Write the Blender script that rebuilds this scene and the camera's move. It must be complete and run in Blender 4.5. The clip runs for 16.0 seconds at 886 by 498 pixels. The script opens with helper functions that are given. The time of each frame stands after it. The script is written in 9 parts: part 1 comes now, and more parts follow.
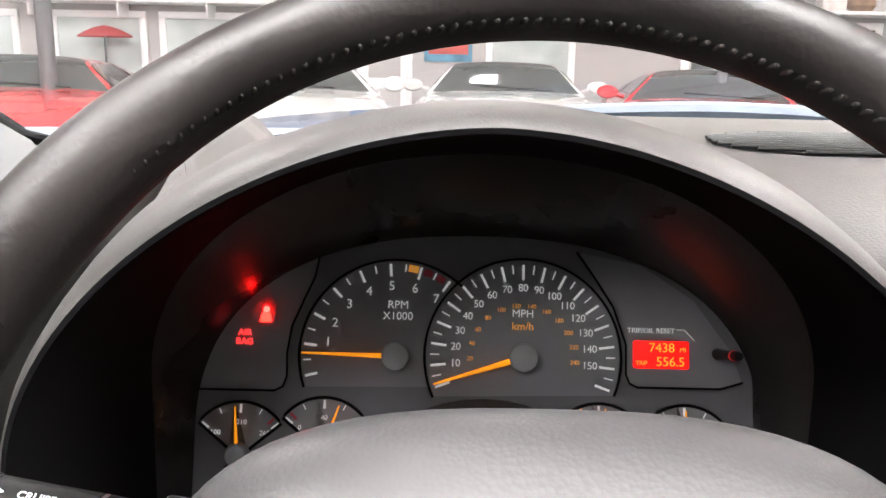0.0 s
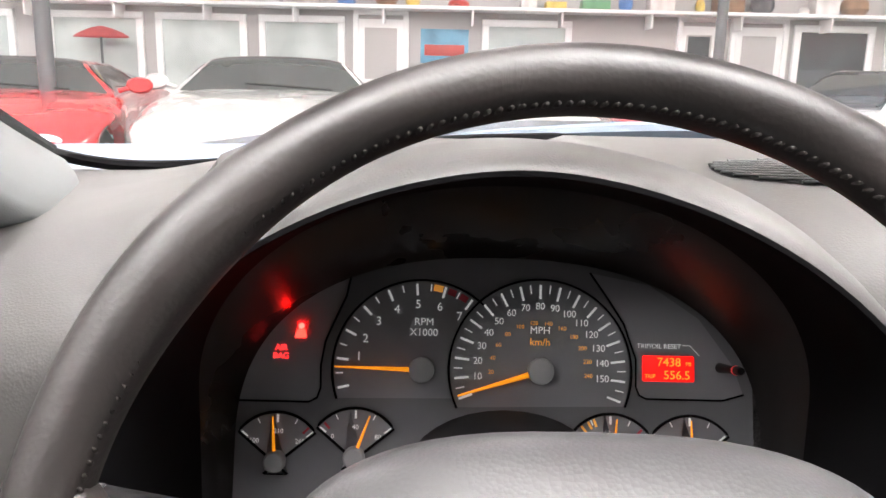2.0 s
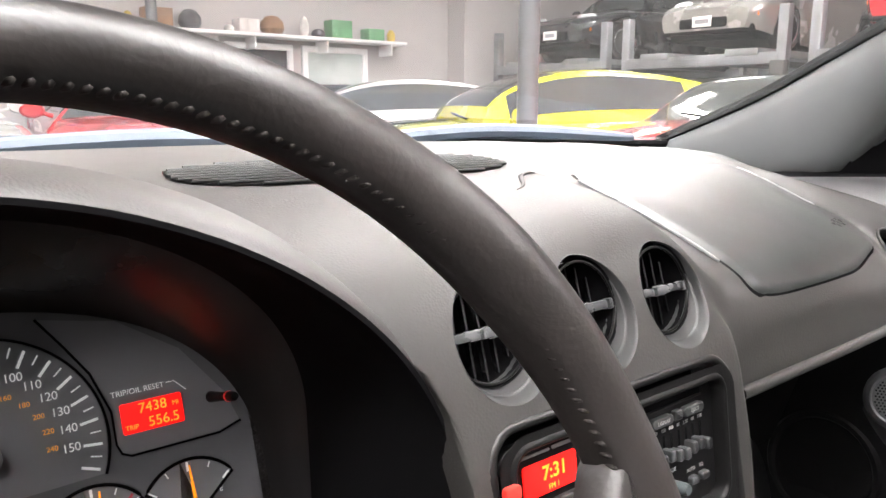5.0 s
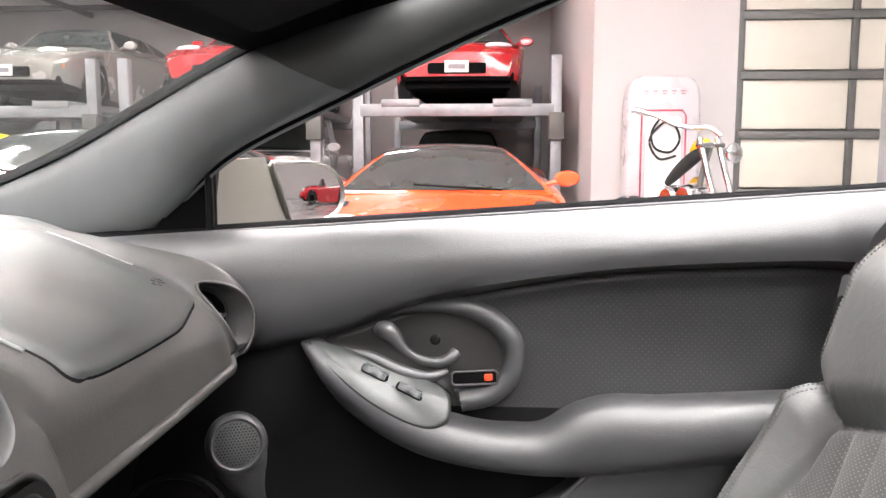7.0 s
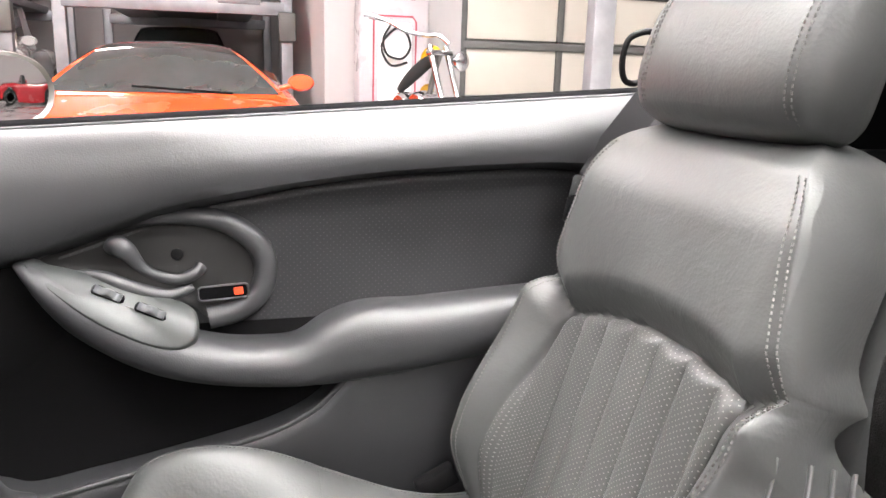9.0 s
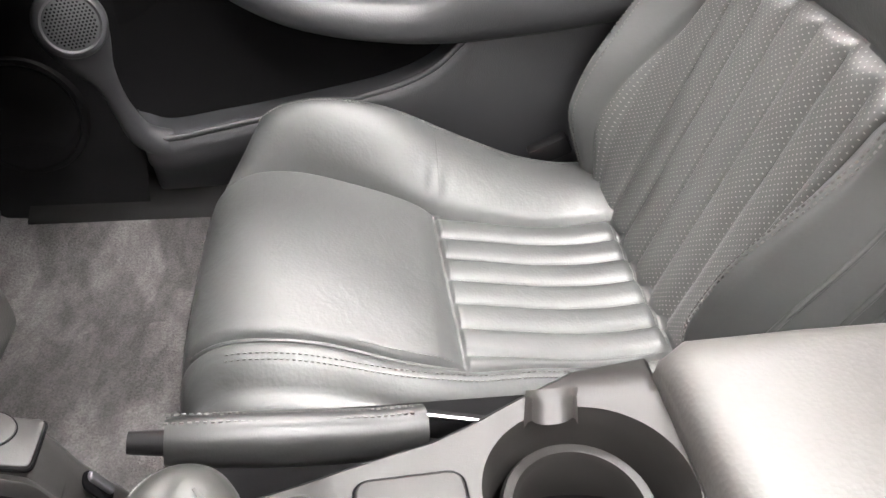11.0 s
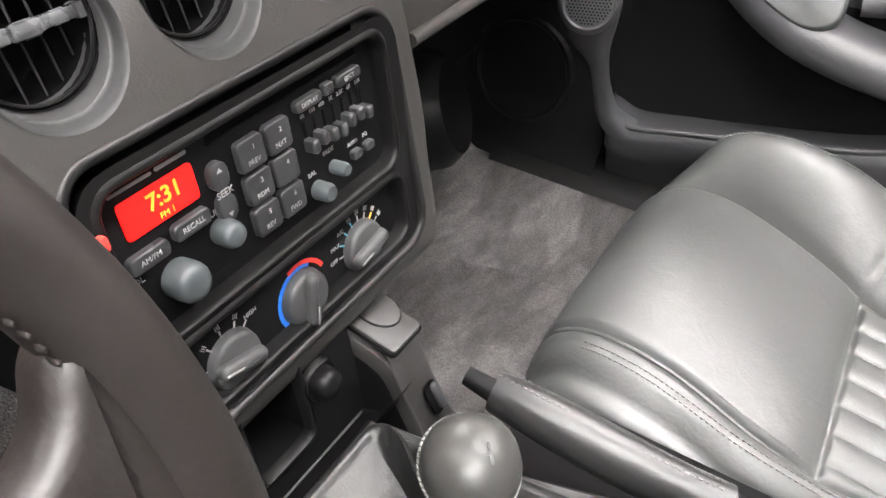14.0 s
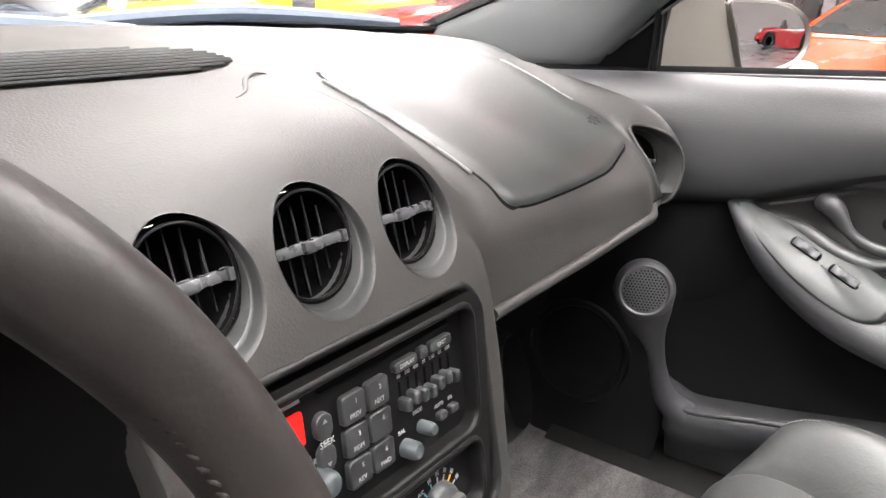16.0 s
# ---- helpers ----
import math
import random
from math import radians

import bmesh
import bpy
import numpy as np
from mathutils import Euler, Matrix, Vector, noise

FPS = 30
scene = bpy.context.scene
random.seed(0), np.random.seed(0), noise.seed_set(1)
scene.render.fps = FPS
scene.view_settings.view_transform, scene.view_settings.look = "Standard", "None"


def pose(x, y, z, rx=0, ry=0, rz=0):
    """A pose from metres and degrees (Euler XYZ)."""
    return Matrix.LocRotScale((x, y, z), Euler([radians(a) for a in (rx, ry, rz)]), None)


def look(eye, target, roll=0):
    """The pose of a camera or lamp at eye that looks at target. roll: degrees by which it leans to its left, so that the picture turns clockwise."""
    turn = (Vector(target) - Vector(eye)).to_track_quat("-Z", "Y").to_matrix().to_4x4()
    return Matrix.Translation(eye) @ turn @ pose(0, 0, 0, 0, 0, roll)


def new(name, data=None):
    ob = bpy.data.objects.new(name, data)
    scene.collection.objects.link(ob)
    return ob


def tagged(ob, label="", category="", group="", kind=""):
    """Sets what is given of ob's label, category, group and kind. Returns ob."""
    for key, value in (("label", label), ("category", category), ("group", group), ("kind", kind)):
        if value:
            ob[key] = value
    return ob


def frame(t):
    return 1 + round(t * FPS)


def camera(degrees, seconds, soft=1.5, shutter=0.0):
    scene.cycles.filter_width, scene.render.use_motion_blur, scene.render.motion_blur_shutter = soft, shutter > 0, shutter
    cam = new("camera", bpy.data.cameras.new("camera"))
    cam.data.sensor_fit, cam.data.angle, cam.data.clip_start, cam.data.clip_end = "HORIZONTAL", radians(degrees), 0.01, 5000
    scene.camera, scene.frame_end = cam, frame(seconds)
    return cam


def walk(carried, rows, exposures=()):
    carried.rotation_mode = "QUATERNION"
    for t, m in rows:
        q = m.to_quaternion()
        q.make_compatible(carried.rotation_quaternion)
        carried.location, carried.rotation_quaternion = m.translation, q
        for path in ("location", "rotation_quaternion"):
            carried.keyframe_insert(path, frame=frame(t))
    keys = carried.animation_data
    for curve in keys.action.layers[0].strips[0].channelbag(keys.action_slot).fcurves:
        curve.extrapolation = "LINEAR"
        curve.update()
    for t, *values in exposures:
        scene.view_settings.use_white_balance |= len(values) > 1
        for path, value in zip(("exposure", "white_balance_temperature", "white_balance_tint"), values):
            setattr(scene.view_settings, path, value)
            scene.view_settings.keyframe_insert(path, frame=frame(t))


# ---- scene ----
cam = camera(60.0, 16.0)
PATH = [
    (0, (-0.413, 0.085, 0.987), (-0.431, 2.041, 0.569), 1.1),
    (0.5, (-0.429, 0.061, 0.997), (-0.438, 2.017, 0.579), 1.3),
    (1, (-0.426, 0.048, 0.997), (-0.431, 2.004, 0.58), 1.3),
    (1.5, (-0.431, 0.047, 1.01), (-0.435, 2.003, 0.592), 1.2),
    (2, (-0.435, 0.048, 1.011), (-0.438, 2.004, 0.593), 1.3),
    (2.5, (-0.429, 0.056, 1.004), (-0.41, 2.012, 0.589), 1.2),
    (3, (-0.429, 0.055, 1.003), (-0.361, 2.012, 0.593), 1.1),
    (3.2, (-0.429, 0.054, 1.003), (-0.324, 2.01, 0.596), 1.1),
    (5.3, (-0.402, 0.123, 1.0), (1.034, 1.469, 0.646), 0.1),
    (5.5, (-0.394, 0.124, 1.002), (1.157, 1.338, 0.657), 0.1),
    (6, (-0.385, 0.124, 1.006), (1.38, 1.008, 0.687), 0.1),
    (6.5, (-0.365, 0.13, 1.008), (1.554, 0.622, 0.732), 0.0),
    (7, (-0.34, 0.134, 1.006), (1.643, 0.264, 0.778), -0.0),
    (7.5, (-0.327, 0.14, 1.006), (1.653, -0.083, 0.828), 0.1),
    (8, (-0.307, 0.146, 1.001), (1.635, -0.305, 0.844), 0.1),
    (8.2, (-0.308, 0.153, 0.999), (1.623, -0.341, 0.831), 0.5),
    (10.3, (-0.278, 0.145, 0.997), (1.375, -0.264, -0.053), 1.0),
    (10.5, (-0.274, 0.143, 0.988), (1.355, -0.235, -0.109), 0.7),
    (11, (-0.276, 0.159, 0.99), (1.277, -0.069, -0.249), 2.4),
    (11.5, (-0.281, 0.159, 0.989), (1.207, 0.158, -0.348), 3.4),
    (12, (-0.278, 0.157, 0.99), (1.085, 0.406, -0.453), 4.0),
    (12.5, (-0.263, 0.156, 0.988), (0.942, 0.612, -0.542), 3.7),
    (13, (-0.275, 0.135, 1.009), (0.847, 0.715, -0.542), 3.3),
    (13.5, (-0.268, 0.139, 1.006), (0.921, 0.836, -0.442), 2.2),
    (14, (-0.274, 0.141, 1.006), (1.044, 0.925, -0.278), 1.9),
    (14.5, (-0.276, 0.146, 1.004), (1.174, 0.999, -0.077), 2.0),
    (15, (-0.276, 0.149, 1.003), (1.268, 1.058, 0.114), 2.0),
    (15.5, (-0.307, 0.159, 1.013), (1.282, 1.125, 0.279), 1.8),
    (16, (-0.321, 0.146, 1.012), (1.229, 1.227, 0.357), 2.2),
]
walk(cam, [(t, look(eye, target, roll)) for t, eye, target, roll in PATH])


# world and large lights -------------------------------------------------
world = bpy.data.worlds.new("world")
scene.world = world
world.use_nodes = True
world.node_tree.nodes["Background"].inputs[0].default_value = (0.8, 0.9, 1.0, 1)
world.node_tree.nodes["Background"].inputs[1].default_value = 0.3


# materials ----------------------------------------------------------------
def mat(name, colour, rough=0.5, metal=0.0, grain=0.0, grain_scale=400.0, vary=0.12, vary_scale=6.0, emit=0.0, coat=0.0,
        alpha_glass=False, voronoi=False, bump_dist=0.0006, spec=0.5, crease=0.0, crease_scale=30.0):
    m = bpy.data.materials.new(name)
    m.use_nodes = True
    nt = m.node_tree
    b = nt.nodes["Principled BSDF"]
    b.inputs["Roughness"].default_value = rough
    b.inputs["Metallic"].default_value = metal
    b.inputs["Specular IOR Level"].default_value = spec
    b.inputs["Coat Weight"].default_value = coat
    b.inputs["Coat Roughness"].default_value = 0.05
    c = (*colour, 1)
    tc = nt.nodes.new("ShaderNodeTexCoord")
    if vary > 0:
        n1 = nt.nodes.new("ShaderNodeTexNoise")
        n1.inputs["Scale"].default_value = vary_scale
        n1.inputs["Detail"].default_value = 5
        nt.links.new(tc.outputs["Object"], n1.inputs["Vector"])
        mix = nt.nodes.new("ShaderNodeMix")
        mix.data_type = "RGBA"
        mix.inputs[6].default_value = (*[v * (1 - vary) for v in colour], 1)
        mix.inputs[7].default_value = (*[min(1, v * (1 + vary)) for v in colour], 1)
        spread = nt.nodes.new("ShaderNodeMapRange")
        spread.inputs[1].default_value, spread.inputs[2].default_value = 0.34, 0.66
        nt.links.new(n1.outputs["Fac"], spread.inputs[0])
        nt.links.new(spread.outputs[0], mix.inputs[0])
        nt.links.new(mix.outputs[2], b.inputs["Base Color"])
        ramp = nt.nodes.new("ShaderNodeMapRange")
        ramp.inputs[1].default_value, ramp.inputs[2].default_value = 0.3, 0.7
        ramp.inputs[3].default_value, ramp.inputs[4].default_value = max(0.02, rough - 0.06), min(1, rough + 0.06)
        nt.links.new(n1.outputs["Fac"], ramp.inputs[0])
        nt.links.new(ramp.outputs[0], b.inputs["Roughness"])
    else:
        b.inputs["Base Color"].default_value = c
    if grain > 0:
        if voronoi:
            g = nt.nodes.new("ShaderNodeTexVoronoi")
            g.inputs["Scale"].default_value = grain_scale
            out = g.outputs["Distance"]
        else:
            g = nt.nodes.new("ShaderNodeTexNoise")
            g.inputs["Scale"].default_value = grain_scale
            g.inputs["Detail"].default_value = 4
            out = g.outputs["Fac"]
        nt.links.new(tc.outputs["Object"], g.inputs["Vector"])
        bump = nt.nodes.new("ShaderNodeBump")
        bump.inputs["Strength"].default_value = grain
        bump.inputs["Distance"].default_value = bump_dist
        nt.links.new(out, bump.inputs["Height"])
        nt.links.new(bump.outputs["Normal"], b.inputs["Normal"])
        if crease > 0:
            w = nt.nodes.new("ShaderNodeTexNoise")
            w.inputs["Scale"].default_value, w.inputs["Detail"].default_value, w.inputs["Distortion"].default_value = crease_scale, 5, 1.4
            nt.links.new(tc.outputs["Object"], w.inputs["Vector"])
            soft = nt.nodes.new("ShaderNodeBump")
            soft.inputs["Strength"].default_value, soft.inputs["Distance"].default_value = crease, 0.004
            nt.links.new(w.outputs["Fac"], soft.inputs["Height"])
            nt.links.new(soft.outputs["Normal"], bump.inputs["Normal"])
    if emit > 0:
        b.inputs["Emission Color"].default_value = c
        b.inputs["Emission Strength"].default_value = emit
    return m


def glass_mat(name, tint, thin=True):
    m = bpy.data.materials.new(name)
    m.use_nodes = True
    nt = m.node_tree
    nt.nodes.remove(nt.nodes["Principled BSDF"])
    tr = nt.nodes.new("ShaderNodeBsdfTransparent")
    tr.inputs[0].default_value = (*tint, 1)
    gl = nt.nodes.new("ShaderNodeBsdfGlossy")
    gl.inputs["Roughness"].default_value = 0.02
    lw = nt.nodes.new("ShaderNodeLayerWeight")
    lw.inputs[0].default_value = 0.5
    pw = nt.nodes.new("ShaderNodeMath")
    pw.operation = "POWER"
    pw.inputs[1].default_value = 5.0
    nt.links.new(lw.outputs["Facing"], pw.inputs[0])
    fr = nt.nodes.new("ShaderNodeMath")
    fr.operation = "MULTIPLY_ADD"
    fr.inputs[1].default_value, fr.inputs[2].default_value = 0.85, 0.05
    nt.links.new(pw.outputs[0], fr.inputs[0])
    mx = nt.nodes.new("ShaderNodeMixShader")
    nt.links.new(fr.outputs[0], mx.inputs[0])
    nt.links.new(tr.outputs[0], mx.inputs[1])
    nt.links.new(gl.outputs[0], mx.inputs[2])
    nt.links.new(mx.outputs[0], nt.nodes["Material Output"].inputs[0])
    return m


def perforated(name, colour, rough, scale, hole, share):
    """Leather with rows of small pale punched holes."""
    m = mat(name, colour, rough, grain=0.4, grain_scale=300, vary=0.1, crease=0.15)
    nt = m.node_tree
    b = nt.nodes["Principled BSDF"]
    tc = nt.nodes["Texture Coordinate"]
    sep = nt.nodes.new("ShaderNodeSeparateXYZ")
    nt.links.new(tc.outputs["UV"], sep.inputs[0])

    def wave(sock, mul):
        a = nt.nodes.new("ShaderNodeMath")
        a.operation = "MULTIPLY"
        a.inputs[1].default_value = mul
        nt.links.new(sock, a.inputs[0])
        s = nt.nodes.new("ShaderNodeMath")
        s.operation = "SINE"
        nt.links.new(a.outputs[0], s.inputs[0])
        return s.outputs[0]
    p = nt.nodes.new("ShaderNodeMath")
    p.operation = "MULTIPLY"
    nt.links.new(wave(sep.outputs[0], scale), p.inputs[0])
    nt.links.new(wave(sep.outputs[1], scale), p.inputs[1])
    g = nt.nodes.new("ShaderNodeMath")
    g.operation = "GREATER_THAN"
    g.inputs[1].default_value = share
    nt.links.new(p.outputs[0], g.inputs[0])
    mx = nt.nodes.new("ShaderNodeMix")
    mx.data_type = "RGBA"
    mx.inputs[7].default_value = (*hole, 1)
    old = b.inputs["Base Color"].links[0].from_socket
    nt.links.new(old, mx.inputs[6])
    nt.links.new(g.outputs[0], mx.inputs[0])
    nt.links.new(mx.outputs[2], b.inputs["Base Color"])
    return m


def dusty_glass(name, tint, film):
    """Clear glass with a thin pale scattering film, put in for the haze of reflections."""
    m = glass_mat(name, tint)
    nt = m.node_tree
    top = nt.nodes["Material Output"].inputs[0].links[0].from_socket
    dif, tl = nt.nodes.new("ShaderNodeBsdfDiffuse"), nt.nodes.new("ShaderNodeBsdfTranslucent")
    for n in (dif, tl):
        n.inputs[0].default_value = (0.86, 0.87, 0.86, 1)
    both = nt.nodes.new("ShaderNodeMixShader")
    both.inputs[0].default_value = 0.6
    nt.links.new(dif.outputs[0], both.inputs[1])
    nt.links.new(tl.outputs[0], both.inputs[2])
    mx = nt.nodes.new("ShaderNodeMixShader")
    mx.inputs[0].default_value = film
    nt.links.new(top, mx.inputs[1])
    nt.links.new(both.outputs[0], mx.inputs[2])
    nt.links.new(mx.outputs[0], nt.nodes["Material Output"].inputs[0])
    return m


M = {}
M["dash"] = mat("dash_vinyl", (0.031, 0.0300, 0.0278), 0.54, grain=0.22, grain_scale=520, voronoi=True, spec=0.85)
M["dash_smooth"] = mat("dash_smooth", (0.037, 0.042, 0.0405), 0.41, grain=0.15, grain_scale=900, spec=0.7)
M["black"] = mat("black_plastic", (0.008, 0.008, 0.0085), 0.42, grain=0.15, grain_scale=700, spec=0.16)
M["matte"] = mat("matte_black", (0.004, 0.004, 0.0045), 0.8, spec=0.06)
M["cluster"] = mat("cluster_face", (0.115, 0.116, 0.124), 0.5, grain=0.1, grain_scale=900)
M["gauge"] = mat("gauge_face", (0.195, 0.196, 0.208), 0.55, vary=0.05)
M["bezel"] = mat("bezel_plastic", (0.009, 0.009, 0.009), 0.40, grain=0.25, grain_scale=900, spec=0.16)
M["leather"] = mat("seat_leather", (0.068, 0.0715, 0.070), 0.43, grain=0.2, grain_scale=260, voronoi=True, vary=0.14, spec=0.75, crease=0.18, crease_scale=26)
M["perf"] = perforated("perforated_leather", (0.088, 0.091, 0.088), 0.38, 900.0, (0.27, 0.265, 0.255), 0.80)
M["wheel"] = mat("wheel_leather", (0.0115, 0.0090, 0.0079), 0.47, grain=0.15, grain_scale=420, voronoi=True, vary=0.3, vary_scale=14, spec=0.75, crease=0.15, crease_scale=40)
M["pad"] = mat("pad_vinyl", (0.036, 0.036, 0.0375), 0.46, grain=0.15, grain_scale=600, voronoi=True)
M["thread"] = mat("stitch_thread", (0.15, 0.149, 0.144), 0.8)


def carpet_mat(name, colour):
    """Cut pile, brushed in broad patches that lie one way or the other, with flecks of yarn."""
    m = mat(name, colour, 0.95, grain=1.0, grain_scale=420, vary=0.0, bump_dist=0.004, spec=0.2)
    nt = m.node_tree
    b, tc = nt.nodes["Principled BSDF"], nt.nodes["Texture Coordinate"]
    level = None
    for scale, stretch, lo, hi, amount in ((4.5, (1.0, 2.6, 1.0), 0.44, 0.56, 0.50), (26.0, (1.0, 2.0, 1.0), 0.40, 0.62, 0.30), (420.0, (1, 1, 1), 0.32, 0.70, 0.55)):
        mp = nt.nodes.new("ShaderNodeMapping")
        mp.inputs["Scale"].default_value = stretch
        mp.inputs["Rotation"].default_value = (0, 0, 0.35)
        n = nt.nodes.new("ShaderNodeTexNoise")
        n.inputs["Scale"].default_value, n.inputs["Detail"].default_value, n.inputs["Distortion"].default_value = scale, 4, 0.5
        r = nt.nodes.new("ShaderNodeMapRange")
        r.inputs[1].default_value, r.inputs[2].default_value, r.inputs[3].default_value, r.inputs[4].default_value = lo, hi, 1 - amount / 2, 1 + amount / 2
        nt.links.new(tc.outputs["Object"], mp.inputs["Vector"])
        nt.links.new(mp.outputs[0], n.inputs["Vector"])
        nt.links.new(n.outputs["Fac"], r.inputs[0])
        if level is None:
            level = r.outputs[0]
        else:
            mu = nt.nodes.new("ShaderNodeMath")
            mu.operation = "MULTIPLY"
            nt.links.new(level, mu.inputs[0])
            nt.links.new(r.outputs[0], mu.inputs[1])
            level = mu.outputs[0]
    mx = nt.nodes.new("ShaderNodeVectorMath")
    mx.operation = "SCALE"
    mx.inputs[0].default_value = colour
    nt.links.new(level, mx.inputs["Scale"])
    nt.links.new(mx.outputs[0], b.inputs["Base Color"])
    return m


M["carpet"] = carpet_mat("carpet", (0.110, 0.106, 0.105))
M["trim"] = mat("door_trim", (0.037, 0.0382, 0.041), 0.48, grain=0.22, grain_scale=520, voronoi=True, spec=1.0)
M["insert"] = perforated("door_insert_vinyl", (0.036, 0.037, 0.039), 0.42, 700.0, (0.10, 0.10, 0.10), 0.89)
M["pillar"] = mat("pillar_trim", (0.095, 0.103, 0.104), 0.42, grain=0.3, grain_scale=600, spec=0.7)
M["white"] = mat("white_print", (0.75, 0.75, 0.75), 0.5, vary=0, emit=0.35)
M["orange"] = mat("orange_print", (0.9, 0.38, 0.06), 0.5, vary=0, emit=0.35)
M["needle"] = mat("needle_orange", (1.0, 0.33, 0.01), 0.4, vary=0, emit=0.7)
M["redmark"] = mat("red_print", (0.5, 0.04, 0.06), 0.5, vary=0)
M["lcd"] = mat("lcd_red", (1.0, 0.010, 0.008), 0.4, vary=0, emit=1.1)
M["lcdtext"] = mat("lcd_yellow", (1.0, 0.34, 0.03), 0.4, vary=0, emit=1.0)
M["lamp_red"] = mat("warning_red", (1.0, 0.004, 0.003), 0.4, vary=0, emit=110.0)
M["lamp_core"] = mat("warning_core", (1.0, 0.03, 0.02), 0.4, vary=0, emit=6.0)
M["button"] = mat("button_rubber", (0.034, 0.0355, 0.037), 0.5, grain=0.2, grain_scale=900)
M["knob"] = mat("knob_grey", (0.070, 0.082, 0.085), 0.42, vary=0.05)
M["dial"] = mat("dial_grey", (0.055, 0.057, 0.058), 0.5, vary=0.05)
M["blue"] = mat("print_blue", (0.02, 0.16, 0.65), 0.5, vary=0)
M["red"] = mat("print_red", (0.75, 0.04, 0.03), 0.5, vary=0)
M["chrome"] = mat("chrome", (0.75, 0.75, 0.76), 0.16, metal=1.0, vary=0.05)
M["vane"] = mat("vane_gloss", (0.03, 0.03, 0.032), 0.2, vary=0)
M["crossbar"] = mat("vent_crossbar", (0.075, 0.078, 0.08), 0.28, vary=0.2, vary_scale=90)
M["mirrorglass"] = mat("mirror_glass", (0.9, 0.9, 0.9), 0.02, metal=1.0, vary=0)
M["mirrorshell"] = mat("mirror_paint", (0.27, 0.26, 0.235), 0.34, metal=0.5, vary=0.05, coat=0.5)
M["glass"] = glass_mat("car_glass", (0.93, 0.96, 0.95))
M["belt"] = mat("belt_web", (0.05, 0.05, 0.053), 0.7, grain=0.8, grain_scale=900)
M["bodypaint"] = mat("hood_paint", (0.10, 0.16, 0.24), 0.22, metal=0.5, coat=0.8)


# mesh helpers -------------------------------------------------------------
def finish(name, bm, material, parent=None, label="", sharp=40, mesh=None):
    me = mesh or bpy.data.meshes.new(name)
    if bm is not None:
        bmesh.ops.recalc_face_normals(bm, faces=bm.faces)
        bm.to_mesh(me)
        bm.free()
    for p in me.polygons:
        p.use_smooth = True
    me.set_sharp_from_angle(angle=radians(sharp))
    if not me.materials:
        me.materials.append(material)
    ob = new(name, me)
    if parent is not None:
        ob.parent = parent
    if label:
        ob["label"] = label
    return ob


def part(name, bm, material, parent, label="", sharp=40):
    return finish(name, bm, material, parent, label, sharp)


def thing(name, label, category, group="", kind="", at=(0, 0, 0)):
    ob = new(name)
    ob.empty_display_size = 0.05
    ob.location = at
    return tagged(ob, label, category, group, kind)


def loft(sections, close_u=False, close_v=False, cap=False, uv=None):
    """A skin over rows of points. close_u: each row is a ring; close_v: the last row joins the first."""
    bm = bmesh.new()
    rows = [[bm.verts.new(p) for p in s] for s in sections]
    nu, nv = len(rows[0]), len(rows)
    lay = bm.loops.layers.uv.new("uv") if uv else None
    for a in range(nv if close_v else nv - 1):
        for b in range(nu if close_u else nu - 1):
            q = [(a, b), (a, (b + 1) % nu), ((a + 1) % nv, (b + 1) % nu), ((a + 1) % nv, b)]
            try:
                f = bm.faces.new([rows[i][j] for i, j in q])
            except ValueError:
                continue
            if lay:
                for lp, (i, j) in zip(f.loops, q):
                    lp[lay].uv = uv(i, j)
    if cap:
        for r in (rows[0], rows[-1]):
            if len(set(r)) > 2:
                try:
                    bm.faces.new(r)
                except ValueError:
                    pass
    return bm


def smooth_path(pts, n, closed=False):
    """Catmull-Rom through the points, n samples."""
    p = np.array(pts, float)
    k = len(p)
    out = []
    for t in np.linspace(0, k if closed else k - 1, n, endpoint=not closed):
        i = min(int(t), k - 1 if closed else k - 2)
        f = t - i
        if closed:
            a, b, c, d = p[(i - 1) % k], p[i % k], p[(i + 1) % k], p[(i + 2) % k]
        else:
            a, b, c, d = p[max(i - 1, 0)], p[i], p[i + 1], p[min(i + 2, k - 1)]
        out.append(0.5 * (2 * b + (c - a) * f + (2 * a - 5 * b + 4 * c - d) * f * f + (3 * b - a - 3 * c + d) * f ** 3))
    return np.array(out)


def tube(pts, radius, n=12, closed=False, cap=True, flat=1.0, up=(0, 0, 1)):
    """A round rod along points. radius: a number or one for each point."""
    p = np.array(pts, float)
    k = len(p)
    r = np.full(k, radius) if np.isscalar(radius) else np.array(radius, float)
    secs = []
    for i in range(k):
        d = p[(i + 1) % k] - p[i - 1] if closed else p[min(i + 1, k - 1)] - p[max(i - 1, 0)]
        d = d / (np.linalg.norm(d) + 1e-12)
        a = np.cross(d, up)
        if np.linalg.norm(a) < 1e-3:
            a = np.cross(d, (1, 0, 0))
        a = a / np.linalg.norm(a)
        b = np.cross(a, d)
        secs.append([p[i] + r[i] * (math.cos(t) * a + flat * math.sin(t) * b) for t in np.linspace(0, 2 * math.pi, n, endpoint=False)])
    return loft(secs, close_u=True, close_v=closed, cap=cap and not closed)


def lathe(profile, n=32, m=None, cap=True):
    """Turns (radius, height) pairs about z."""
    secs = [[(r * math.cos(a), r * math.sin(a), h) for a in np.linspace(0, 2 * math.pi, n, endpoint=False)] for r, h in profile]
    bm = loft(secs, close_u=True, cap=cap)
    bmesh.ops.remove_doubles(bm, verts=bm.verts, dist=1e-6)
    if m is not None:
        bmesh.ops.transform(bm, matrix=m, verts=bm.verts)
    return bm


